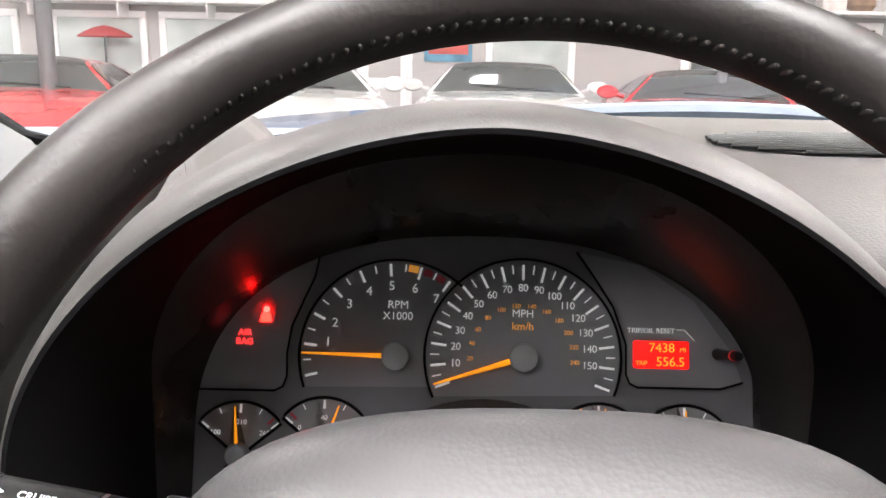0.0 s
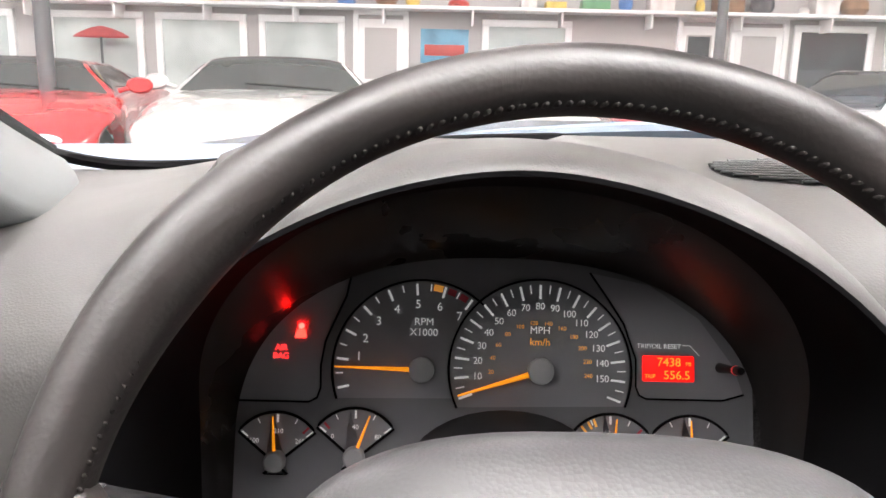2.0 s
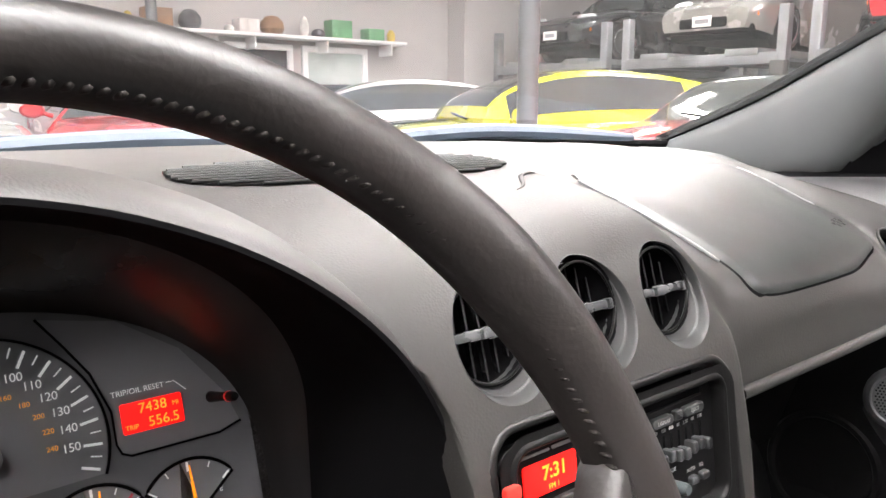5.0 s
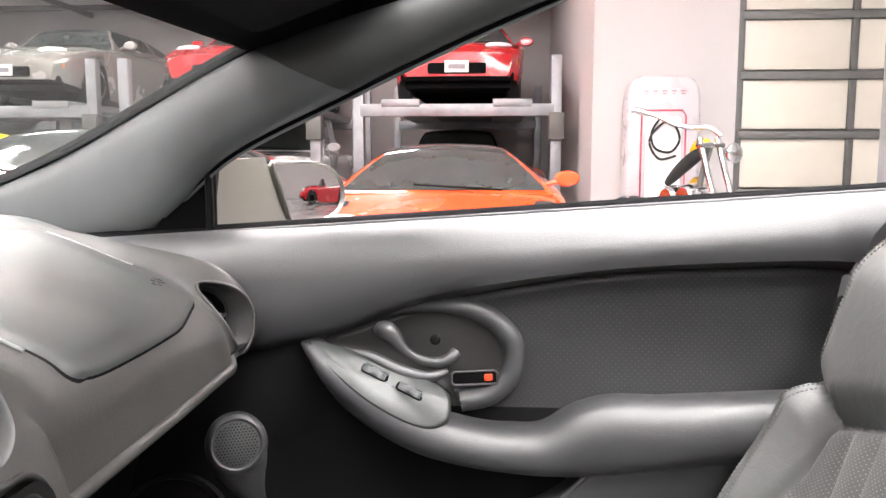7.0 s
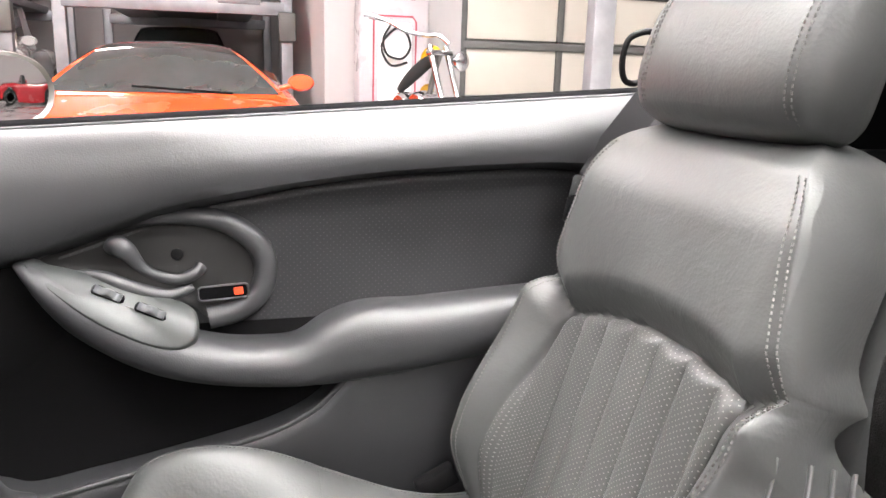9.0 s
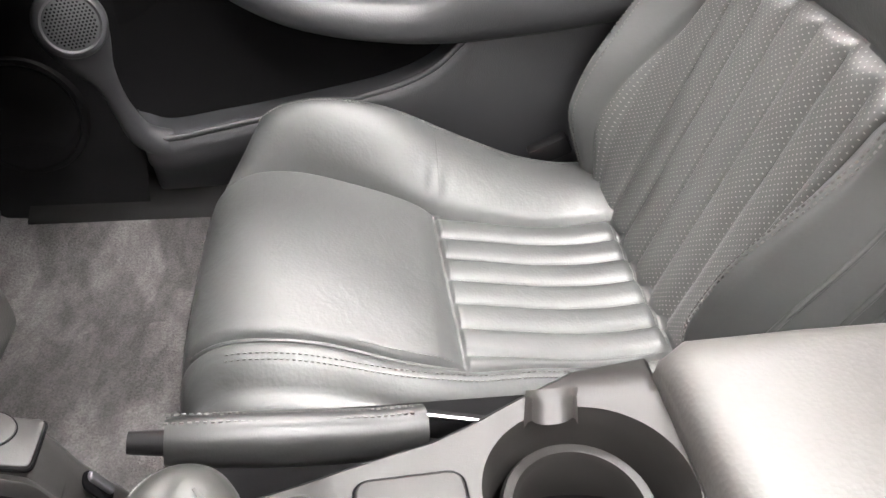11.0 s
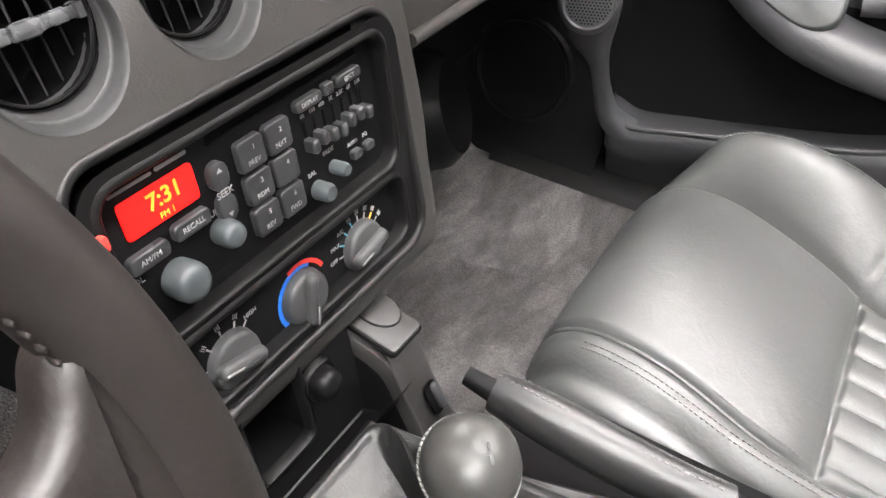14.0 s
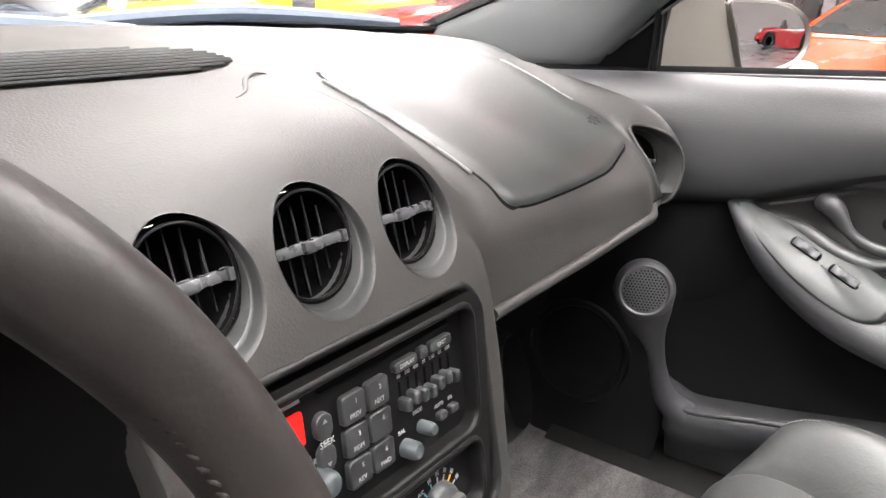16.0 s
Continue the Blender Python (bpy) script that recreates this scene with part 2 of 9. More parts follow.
def box(w, d, h, bevel=0.0, m=None, seg=2):
    bm = bmesh.new()
    bmesh.ops.create_cube(bm, size=1)
    bmesh.ops.scale(bm, vec=(w, d, h), verts=bm.verts)
    if bevel:
        bmesh.ops.bevel(bm, geom=list(bm.edges), offset=bevel, segments=seg, affect="EDGES", profile=0.5)
    if m is not None:
        bmesh.ops.transform(bm, matrix=m, verts=bm.verts)
    return bm


def outline(w, h, r, n=6):
    """A rounded rectangle as a ring of (x, y), centred."""
    pts = []
    r = min(r, w / 2 - 1e-4, h / 2 - 1e-4)
    for cx, cy, a0 in ((w / 2 - r, h / 2 - r, 0), (-w / 2 + r, h / 2 - r, 90), (-w / 2 + r, -h / 2 + r, 180), (w / 2 - r, -h / 2 + r, 270)):
        for a in np.linspace(a0, a0 + 90, n):
            pts.append((cx + r * math.cos(radians(a)), cy + r * math.sin(radians(a))))
    return pts


def inset(ring, d):
    """Moves a ring of (x, y), counter-clockwise, inwards by d."""
    p = np.array(ring, float)
    t = np.roll(p, -1, 0) - np.roll(p, 1, 0)
    t /= np.linalg.norm(t, axis=1)[:, None] + 1e-12
    return p + d * np.stack([-t[:, 1], t[:, 0]], 1)


def slab(ring, depth, bevel, m=None):
    """A plate with a rounded front edge: front at z = depth, back at z = 0."""
    rows = [[(*p, 0) for p in ring], [(*p, depth - bevel) for p in ring]]
    for f in (0.35, 0.7, 1.0):
        q = inset(ring, bevel * (1 - math.cos(f * math.pi / 2)))
        rows.append([(*p, depth - bevel + bevel * math.sin(f * math.pi / 2)) for p in q])
    bm = loft(rows, close_u=True, cap=True)
    if m is not None:
        bmesh.ops.transform(bm, matrix=m, verts=bm.verts)
    return bm


def join(*bms):
    out = bmesh.new()
    for b in bms:
        me = bpy.data.meshes.new("tmp")
        b.to_mesh(me)
        b.free()
        out.from_mesh(me)
        bpy.data.meshes.remove(me)
    return out


def lettering(name, words, size, m, material, parent, depth=0.0002, spacing=1.0, bold=0.0):
    cu = bpy.data.curves.new(name, "FONT")
    cu.body, cu.size, cu.align_x, cu.align_y, cu.extrude, cu.space_character, cu.offset = words, size, "CENTER", "CENTER", depth, spacing, bold
    cu.resolution_u = 3
    ob = bpy.data.objects.new(name, cu)
    scene.collection.objects.link(ob)
    me = bpy.data.meshes.new_from_object(ob.evaluated_get(bpy.context.evaluated_depsgraph_get()))
    bpy.data.objects.remove(ob)
    bpy.data.curves.remove(cu)
    me.name = name
    me.materials.clear()
    me.materials.append(material)
    me.transform(m)
    o = new(name, me)
    o.parent = parent
    return o


def basis(origin, xaxis, yaxis):
    """A matrix whose x and y axes lie along the given ways, z across them."""
    x = Vector(xaxis).normalized()
    z = x.cross(Vector(yaxis)).normalized()
    y = z.cross(x)
    m = Matrix((x, y, z)).transposed().to_4x4()
    m.translation = origin
    return m


def at(x, y, z=0.0):
    return Matrix.Translation((x, y, z))


def spin(deg, axis="Z"):
    return Matrix.Rotation(radians(deg), 4, axis)


def smoothstep(a, b, x):
    t = min(1, max(0, (x - a) / (b - a)))
    return t * t * (3 - 2 * t)


def curve(keys, x):
    """Smooth interpolation through (x, value) keys."""
    ks = np.array(keys, float)
    xs, vs = ks[:, 0], ks[:, 1]
    if x <= xs[0]:
        return float(vs[0])
    if x >= xs[-1]:
        return float(vs[-1])
    i = int(np.searchsorted(xs, x) - 1)
    d = np.gradient(vs, xs)
    h = xs[i + 1] - xs[i]
    t = (x - xs[i]) / h
    return float((2 * t ** 3 - 3 * t ** 2 + 1) * vs[i] + (t ** 3 - 2 * t ** 2 + t) * h * d[i] + (-2 * t ** 3 + 3 * t ** 2) * vs[i + 1] + (t ** 3 - t ** 2) * h * d[i + 1])


M["glint"] = mat("red_glint", (0.55, 0.02, 0.02), 0.3, vary=0, emit=0.4)
M["shroud"] = mat("shroud_plastic", (0.013, 0.012, 0.0122), 0.30, grain=0.1, grain_scale=900)
M["ventring"] = mat("vent_ring", (0.040, 0.041, 0.041), 0.50, vary=0.1, spec=0.5)
M["console"] = mat("console_plastic", (0.022, 0.0212, 0.0200), 0.36, grain=0.12, grain_scale=900, vary=0.2, vary_scale=9, spec=0.5)
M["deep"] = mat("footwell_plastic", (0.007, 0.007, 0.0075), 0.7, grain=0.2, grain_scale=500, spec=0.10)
M["surround"] = mat("surround_plastic", (0.015, 0.015, 0.015), 0.40, grain=0.2, grain_scale=600, spec=0.35)
M["ink"] = mat("button_print", (0.30, 0.30, 0.30), 0.5, vary=0)
M["lamp_text"] = mat("warning_text_red", (1.0, 0.03, 0.03), 0.4, vary=0, emit=3.0)
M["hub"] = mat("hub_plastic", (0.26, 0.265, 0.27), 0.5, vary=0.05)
M["lace"] = mat("lacing_leather", (0.0125, 0.0102, 0.0092), 0.6, spec=0.25)
M["armrest"] = mat("armrest_leather", (0.088, 0.086, 0.082), 0.40, grain=0.2, grain_scale=300, voronoi=True, spec=0.6, crease=0.06, crease_scale=14)
M["grip"] = mat("grip_leather", (0.028, 0.029, 0.0285), 0.36, grain=0.12, grain_scale=500, spec=0.6)


# the garage ------------------------------------------------------------------
M["wall"] = mat("wall_paint", (0.44, 0.42, 0.415), 0.7, grain=0.15, grain_scale=60, vary=0.03, vary_scale=0.6)
M["floor"] = mat("epoxy_floor", (0.36, 0.36, 0.36), 0.18, vary=0.15, vary_scale=1.5, grain=0.05, grain_scale=30)
M["ceil"] = mat("ceiling_paint", (0.8, 0.8, 0.8), 0.8, vary=0.03)
M["steel"] = mat("lift_steel", (0.25, 0.26, 0.275), 0.42, metal=0.35, vary=0.15, vary_scale=4)
M["post"] = mat("post_grey", (0.075, 0.080, 0.086), 0.5, vary=0.1)
M["frame"] = mat("white_frame", (0.82, 0.82, 0.82), 0.5, vary=0.03)
M["winpane"] = mat("window_pane", (0.50, 0.55, 0.54), 0.08, vary=0.2, vary_scale=1.5)
M["darkpane"] = mat("dark_pane", (0.05, 0.06, 0.065), 0.06, vary=0.2, vary_scale=2)
M["doorframe"] = mat("garage_frame", (0.10, 0.10, 0.095), 0.5, vary=0.1)
M["frost"] = mat("frosted_panel", (0.52, 0.485, 0.42), 0.40, vary=0.06, vary_scale=1.2, emit=0.20)
M["tyre"] = mat("tyre", (0.015, 0.015, 0.015), 0.8, grain=0.3, grain_scale=80)
M["alloy"] = mat("alloy", (0.6, 0.6, 0.62), 0.25, metal=0.9, vary=0.05)
M["carglass"] = mat("tinted_glass", (0.035, 0.042, 0.042), 0.04, vary=0.1, spec=0.9)
M["lens"] = mat("lamp_lens", (0.72, 0.74, 0.76), 0.08, vary=0.2, vary_scale=20, coat=1.0)
M["amber"] = mat("amber_lens", (0.8, 0.20, 0.02), 0.15, vary=0)
M["plate"] = mat("plate_white", (0.75, 0.75, 0.72), 0.4, vary=0)
M["grey_print"] = mat("grey_print", (0.25, 0.25, 0.27), 0.5, vary=0)

X0, X1, Y0, Y1, HT = -9.0, 15.0, -17.0, 12.0, 4.4


def structure(name, bm, material, label, sharp=40):
    return tagged(finish(name, bm, material, None, "", sharp), label, kind="structure")


structure("floor", box(X1 - X0, Y1 - Y0, 0.2, 0, at((X0 + X1) / 2, (Y0 + Y1) / 2, -0.1)), M["floor"], "glossy grey epoxy garage floor")
structure("ceiling", box(X1 - X0 + 0.6, Y1 - Y0 + 0.6, 0.2, 0, at((X0 + X1) / 2, (Y0 + Y1) / 2, HT + 0.1)), M["ceil"], "white garage ceiling")
structure("wall_north", box(X1 - X0 + 0.6, 0.3, HT, 0, at((X0 + X1) / 2, Y1 + 0.15, HT / 2)), M["wall"], "white painted garage wall with windows")
structure("wall_south", box(X1 - X0 + 0.6, 0.3, HT, 0, at((X0 + X1) / 2, Y0 - 0.15, HT / 2)), M["wall"], "white painted garage wall")
structure("wall_west", box(0.3, Y1 - Y0, HT, 0, at(X0 - 0.15, (Y0 + Y1) / 2, HT / 2)), M["wall"], "white painted garage wall")
structure("wall_east", box(0.3, Y1 - Y0, HT, 0, at(X1 + 0.15, (Y0 + Y1) / 2, HT / 2)), M["wall"], "white painted garage wall")
structure("wall_recess", box(X1 - 8.3, 0.25, HT, 0, at((X1 + 8.3) / 2, -1.07, HT / 2)), M["wall"], "white side wall of the lift bay")
structure("wall_corner", box(X1 - 9.3, 0.5, HT, 0, at((X1 + 9.3) / 2, 11.75, HT / 2)), M["wall"], "white wall return in the corner")
GX = 8.3
structure("wall_door_side", box(0.25, 1.29, HT, 0, at(GX + 0.125, -1.840, HT / 2)), M["wall"], "white wall beside the overhead door")
structure("wall_above_door", box(0.25, 14.6, HT - 3.55, 0, at(GX + 0.125, -9.7, (HT + 3.55) / 2)), M["wall"], "white wall over the overhead door")
structure("baseboard", box(0.03, 1.28, 0.12, 0.005, at(GX - 0.015, -1.840, 0.06)), M["frame"], "white baseboard")

# overhead door with frosted panels
gd = tagged(thing("door_1", "dark framed overhead door with frosted glowing panels", "garage door"), kind="structure")
gy0 = -2.525
y = gy0
for ci, cw in enumerate([1.19, 0.66, 1.05, 1.05, 1.05, 1.05, 1.05]):
    part("stile", box(0.07, 0.07, 3.55, 0.006, at(GX + 0.05, y, 1.775)), M["doorframe"], gd)
    for k in range(6):
        z0 = 0.02 + k * 0.635
        part("frosted_pane", box(0.012, cw - 0.07, 0.52, 0.002, at(GX + 0.07, y - cw / 2, z0 + 0.325)), M["frost"], gd, "frosted panel lit from behind")
        if ci == 0:
            part("rail", box(0.075, 7.2, 0.085, 0.006, at(GX + 0.045, gy0 - 3.6, z0)), M["doorframe"], gd)
    y -= cw
gp = tagged(thing("door_post", "pale grey steel post before the overhead door", "post"), kind="structure")
part("post_body", box(0.16, 0.20, HT, 0.01, at(5.95, -3.02, HT / 2)), mat("post_pale", (0.27, 0.27, 0.28), 0.45, metal=0.2), gp)
for zz in (1.87, 1.92, 1.97):
    part("bolt_hole", lathe([(0, 0.002), (0.010, 0.002), (0.010, 0)], 12, basis((5.868, -3.00, zz), (0, 1, 0), (0, 0, 1))), M["matte"], gp)

# ceiling strip lamps; those round the car are added unseen for dash sheen
M["tube"] = mat("lamp_diffuser", (1, 0.938, 0.928), 0.5, vary=0, emit=91.0)
LAMPS = [(-4.0, -13.0), (4.0, -13.0), (-6.6, -4.0), (-6.6, -0.3), (-6.6, 4.0), (-6.6, 8.5), (-3.3, -4.0), (-3.3, -0.3), (-3.3, 4.0), (-1.0, -1.3), (0.0, -0.5), (1.4, -0.6), (-2.4, -1.4), (2.7, 1.3), (-0.8, 1.8), (3.5, -2.2), (3.0, 2.9), (0.0, 8.0), (3.3, -0.3), (3.6, 4.0), (6.6, 4.0), (6.6, 8.5), (9.7, 2.2), (9.7, 7.4)]
for lx, ly in LAMPS:
    f = thing("ceiling_light", "white ceiling lamp with bright diffuser", "ceiling lamp", "ceiling lamps", at=(lx, ly, HT - 0.06))
    part("housing", box(0.50, 1.6, 0.08, 0.01, at(0, 0, 0.02)), M["frame"], f)
    part("diffuser", box(0.44, 1.5, 0.03, 0.008, at(0, 0, -0.03)), M["tube"], f)

# dark rails under the ceiling over the lifts
for k, ry in enumerate((-0.6, 2.2, 5.2, 8.2, 11.2)):
    structure("ceiling_rail", box(7.0, 0.07, 0.10, 0.006, at(11.5, ry, HT - 0.50)), M["doorframe"], "dark steel rail under the ceiling")
for rx in (9.2, 12.0, 14.6):
    structure("ceiling_rail", box(0.07, 12.6, 0.10, 0.006, at(rx, 5.3, HT - 0.42)), M["doorframe"], "dark steel rail under the ceiling")

# windows, door, picture and shelf on the north wall
WY = Y1


def wall_window(x0, x1, z0, z1, pane, name, label, bars=0):
    t = tagged(thing(name, label, "window"), kind="structure")
    cx, cz, w, h = (x0 + x1) / 2, (z0 + z1) / 2, x1 - x0, z1 - z0
    part("pane", box(w - 0.1, 0.02, h - 0.1, 0, at(cx, WY - 0.02, cz)), M[pane], t)
    for dx, dz, a, b in ((0, h / 2 - 0.05, w, 0.10), (0, -h / 2 + 0.05, w, 0.10), (-w / 2 + 0.05, 0, 0.10, h - 0.2), (w / 2 - 0.05, 0, 0.10, h - 0.2)):
        part("window_frame", box(a, 0.07, b, 0.006, at(cx + dx, WY - 0.035, cz + dz)), M["frame"], t)
    part("window_sill", box(w + 0.1, 0.16, 0.04, 0.008, at(cx, WY - 0.08, z0 - 0.02)), M["frame"], t)


for k, (a, b) in enumerate(((-8.3, -6.95), (-6.47, -5.02), (-4.83, -3.47), (-3.28, -2.0))):
    wall_window(a, b, 0.75, 1.98, "winpane", f"window_{k + 1}", "white framed window with pale grey pane")
wall_window(0.06, 1.40, 0.75, 1.98, "winpane", "window_5", "white framed window with pale grey pane")
wall_window(4.72, 5.92, 0.75, 2.0, "darkpane", "window_6", "white framed window with dark pane")
wall_window(6.1, 7.4, 0.75, 2.0, "winpane", "window_7", "white framed window with pale grey pane")
for k, (a, b) in enumerate(((-1.86, -1.05), (2.98, 3.62), (3.78, 4.62))):
    d = tagged(thing(f"door_{k + 2}", "white panelled interior door, closed", "door"), kind="structure")
    part("leaf", box(b - a - 0.12, 0.05, 1.94, 0.006, at((a + b) / 2, WY - 0.03, 0.98)), M["frame"], d)
    for e in (a + 0.03, b - 0.03):
        part("jamb", box(0.08, 0.09, 2.02, 0.006, at(e, WY - 0.04, 1.01)), M["frame"], d)
    part("lintel", box(b - a, 0.09, 0.08, 0.006, at((a + b) / 2, WY - 0.04, 2.05)), M["frame"], d)
    for zz, hh in ((0.55, 0.7), (1.45, 0.75)):
        part("door_panel", box((b - a) * 0.6, 0.012, hh, 0.005, at((a + b) / 2, WY - 0.06, zz)), M["wall"], d)
    if k == 1:
        part("door_pane", box((b - a) * 0.5, 0.014, 0.6, 0, at((a + b) / 2, WY - 0.064, 1.5)), M["darkpane"], d)
    part("door_handle", tube([(b - 0.14, WY - 0.06, 1.0), (b - 0.14, WY - 0.11, 1.0), (b - 0.24, WY - 0.115, 1.0)], 0.011, 8), M["chrome"], d)
pic = thing("wall_picture", "blue and red picture of a car on the wall", "picture")
part("canvas", box(0.72, 0.03, 0.50, 0.004, at(-0.50, WY - 0.02, 1.58)), mat("picture_blue", (0.10, 0.28, 0.42), 0.5, vary=0.3, vary_scale=4), pic)
part("picture_shape", box(0.60, 0.006, 0.16, 0.002, at(-0.50, WY - 0.038, 1.52)), mat("picture_red", (0.45, 0.05, 0.04), 0.5), pic)
pic2 = thing("window_parasol", "red parasol standing behind the garden window", "parasol")
part("canopy", lathe([(0.02, 0.13), (0.16, 0.10), (0.30, 0.045), (0.42, -0.02), (0.41, -0.035), (0.28, 0.02), (0.02, 0.09)], 10, at(-5.55, WY - 0.30, 1.62) @ Matrix.Diagonal((1, 0.5, 1, 1))), mat("parasol_red", (0.42, 0.045, 0.05), 0.6), pic2, "red cloth canopy", 20)
part("pole", tube([(-5.55, WY - 0.30, 0.0), (-5.55, WY - 0.30, 1.72)], 0.018, 8), M["post"], pic2)
part("parasol_foot", lathe([(0.16, 0.0), (0.16, 0.04), (0.03, 0.07)], 20, at(-5.55, WY - 0.30, 0.0)), M["post"], pic2)
sh = thing("wall_shelf", "long white shelf high on the wall", "shelf")
part("shelf_board", box(15.0, 0.45, 0.05, 0.006, at(0.5, WY - 0.225, 2.10)), M["frame"], sh)
for k in range(12):
    part("bracket", box(0.03, 0.40, 0.20, 0.004, at(-6.6 + k * 1.3, WY - 0.2, 1.98)), M["frame"], sh)
rng = random.Random(5)
TOYS = [mat(f"toy_{k}", c, 0.5, vary=0.2) for k, c in enumerate(((0.55, 0.06, 0.05), (0.08, 0.2, 0.5), (0.6, 0.45, 0.1), (0.5, 0.5, 0.5), (0.1, 0.1, 0.11), (0.25, 0.14, 0.08), (0.65, 0.62, 0.6), (0.12, 0.3, 0.15)))]
x = -6.8
while x < 7.8:
    w_, h_ = rng.uniform(0.12, 0.42), rng.uniform(0.10, 0.42)
    o = thing("shelf_box", "small coloured box or toy on the shelf", "box", "things on the shelf", at=(x + w_ / 2, WY - 0.22, 2.125))
    if rng.random() < 0.55:
        part("carton", box(w_, 0.28, h_, 0.008, at(0, 0, h_ / 2)), rng.choice(TOYS), o)
    else:
        part("helmet", lathe([(w_ * 0.32, 0), (w_ * 0.48, h_ * 0.3), (w_ * 0.44, h_ * 0.65), (w_ * 0.25, h_ * 0.92), (0, h_)], 16), rng.choice(TOYS), o)
    x += w_ + rng.uniform(0.02, 0.35) * (2.2 if x < 0 else 1)

# steel posts
for px, py, r in ((-3.685, 6.4, 0.065), (2.333, 8.17, 0.055), (3.515, 4.03, 0.075)):
    p = tagged(thing("column", "grey round steel column", "column"), kind="structure")
    part("shaft", lathe([(r, 0), (r, HT)], 24, at(px, py, 0)), M["post"], p)
    part("foot", box(0.24, 0.24, 0.02, 0.004, at(px, py, 0.01)), M["post"], p)


# cars --------------------------------------------------------------------------
def paint(name, colour, metal=0.0):
    return mat(name, colour, 0.25, metal=metal, vary=0.04, vary_scale=3, coat=1.0)


def wheel_parts(parent, x, y, r, w, side):
    ax = basis((x, y, r), (0, 1, 0), (0, 0, 1)) if side > 0 else basis((x, y, r), (0, -1, 0), (0, 0, 1))
    tyre = part("wheel", lathe([(r * 0.66, -w / 2), (r * 0.92, -w / 2), (r, -w * 0.36), (r, w * 0.36), (r * 0.92, w / 2), (r * 0.66, w / 2)], 28, ax), M["tyre"], parent)
    part("rim", lathe([(r * 0.67, w * 0.5), (r * 0.64, w * 0.42), (r * 0.60, w * 0.15), (r * 0.0, w * 0.12)], 28, ax), M["doorframe"], tyre)
    for k in range(5):
        part("rim_spoke", box(r * 0.16, r * 0.62, 0.02, 0.004, ax @ spin(72 * k) @ at(0, r * 0.33, w * 0.40)), M["alloy"], tyre)
    part("rim_edge", tube([ax @ Vector((r * 0.655 * math.cos(t), r * 0.655 * math.sin(t), w * 0.46)) for t in np.linspace(0, 2 * math.pi, 28, endpoint=False)], 0.013, 6, closed=True), M["alloy"], tyre)


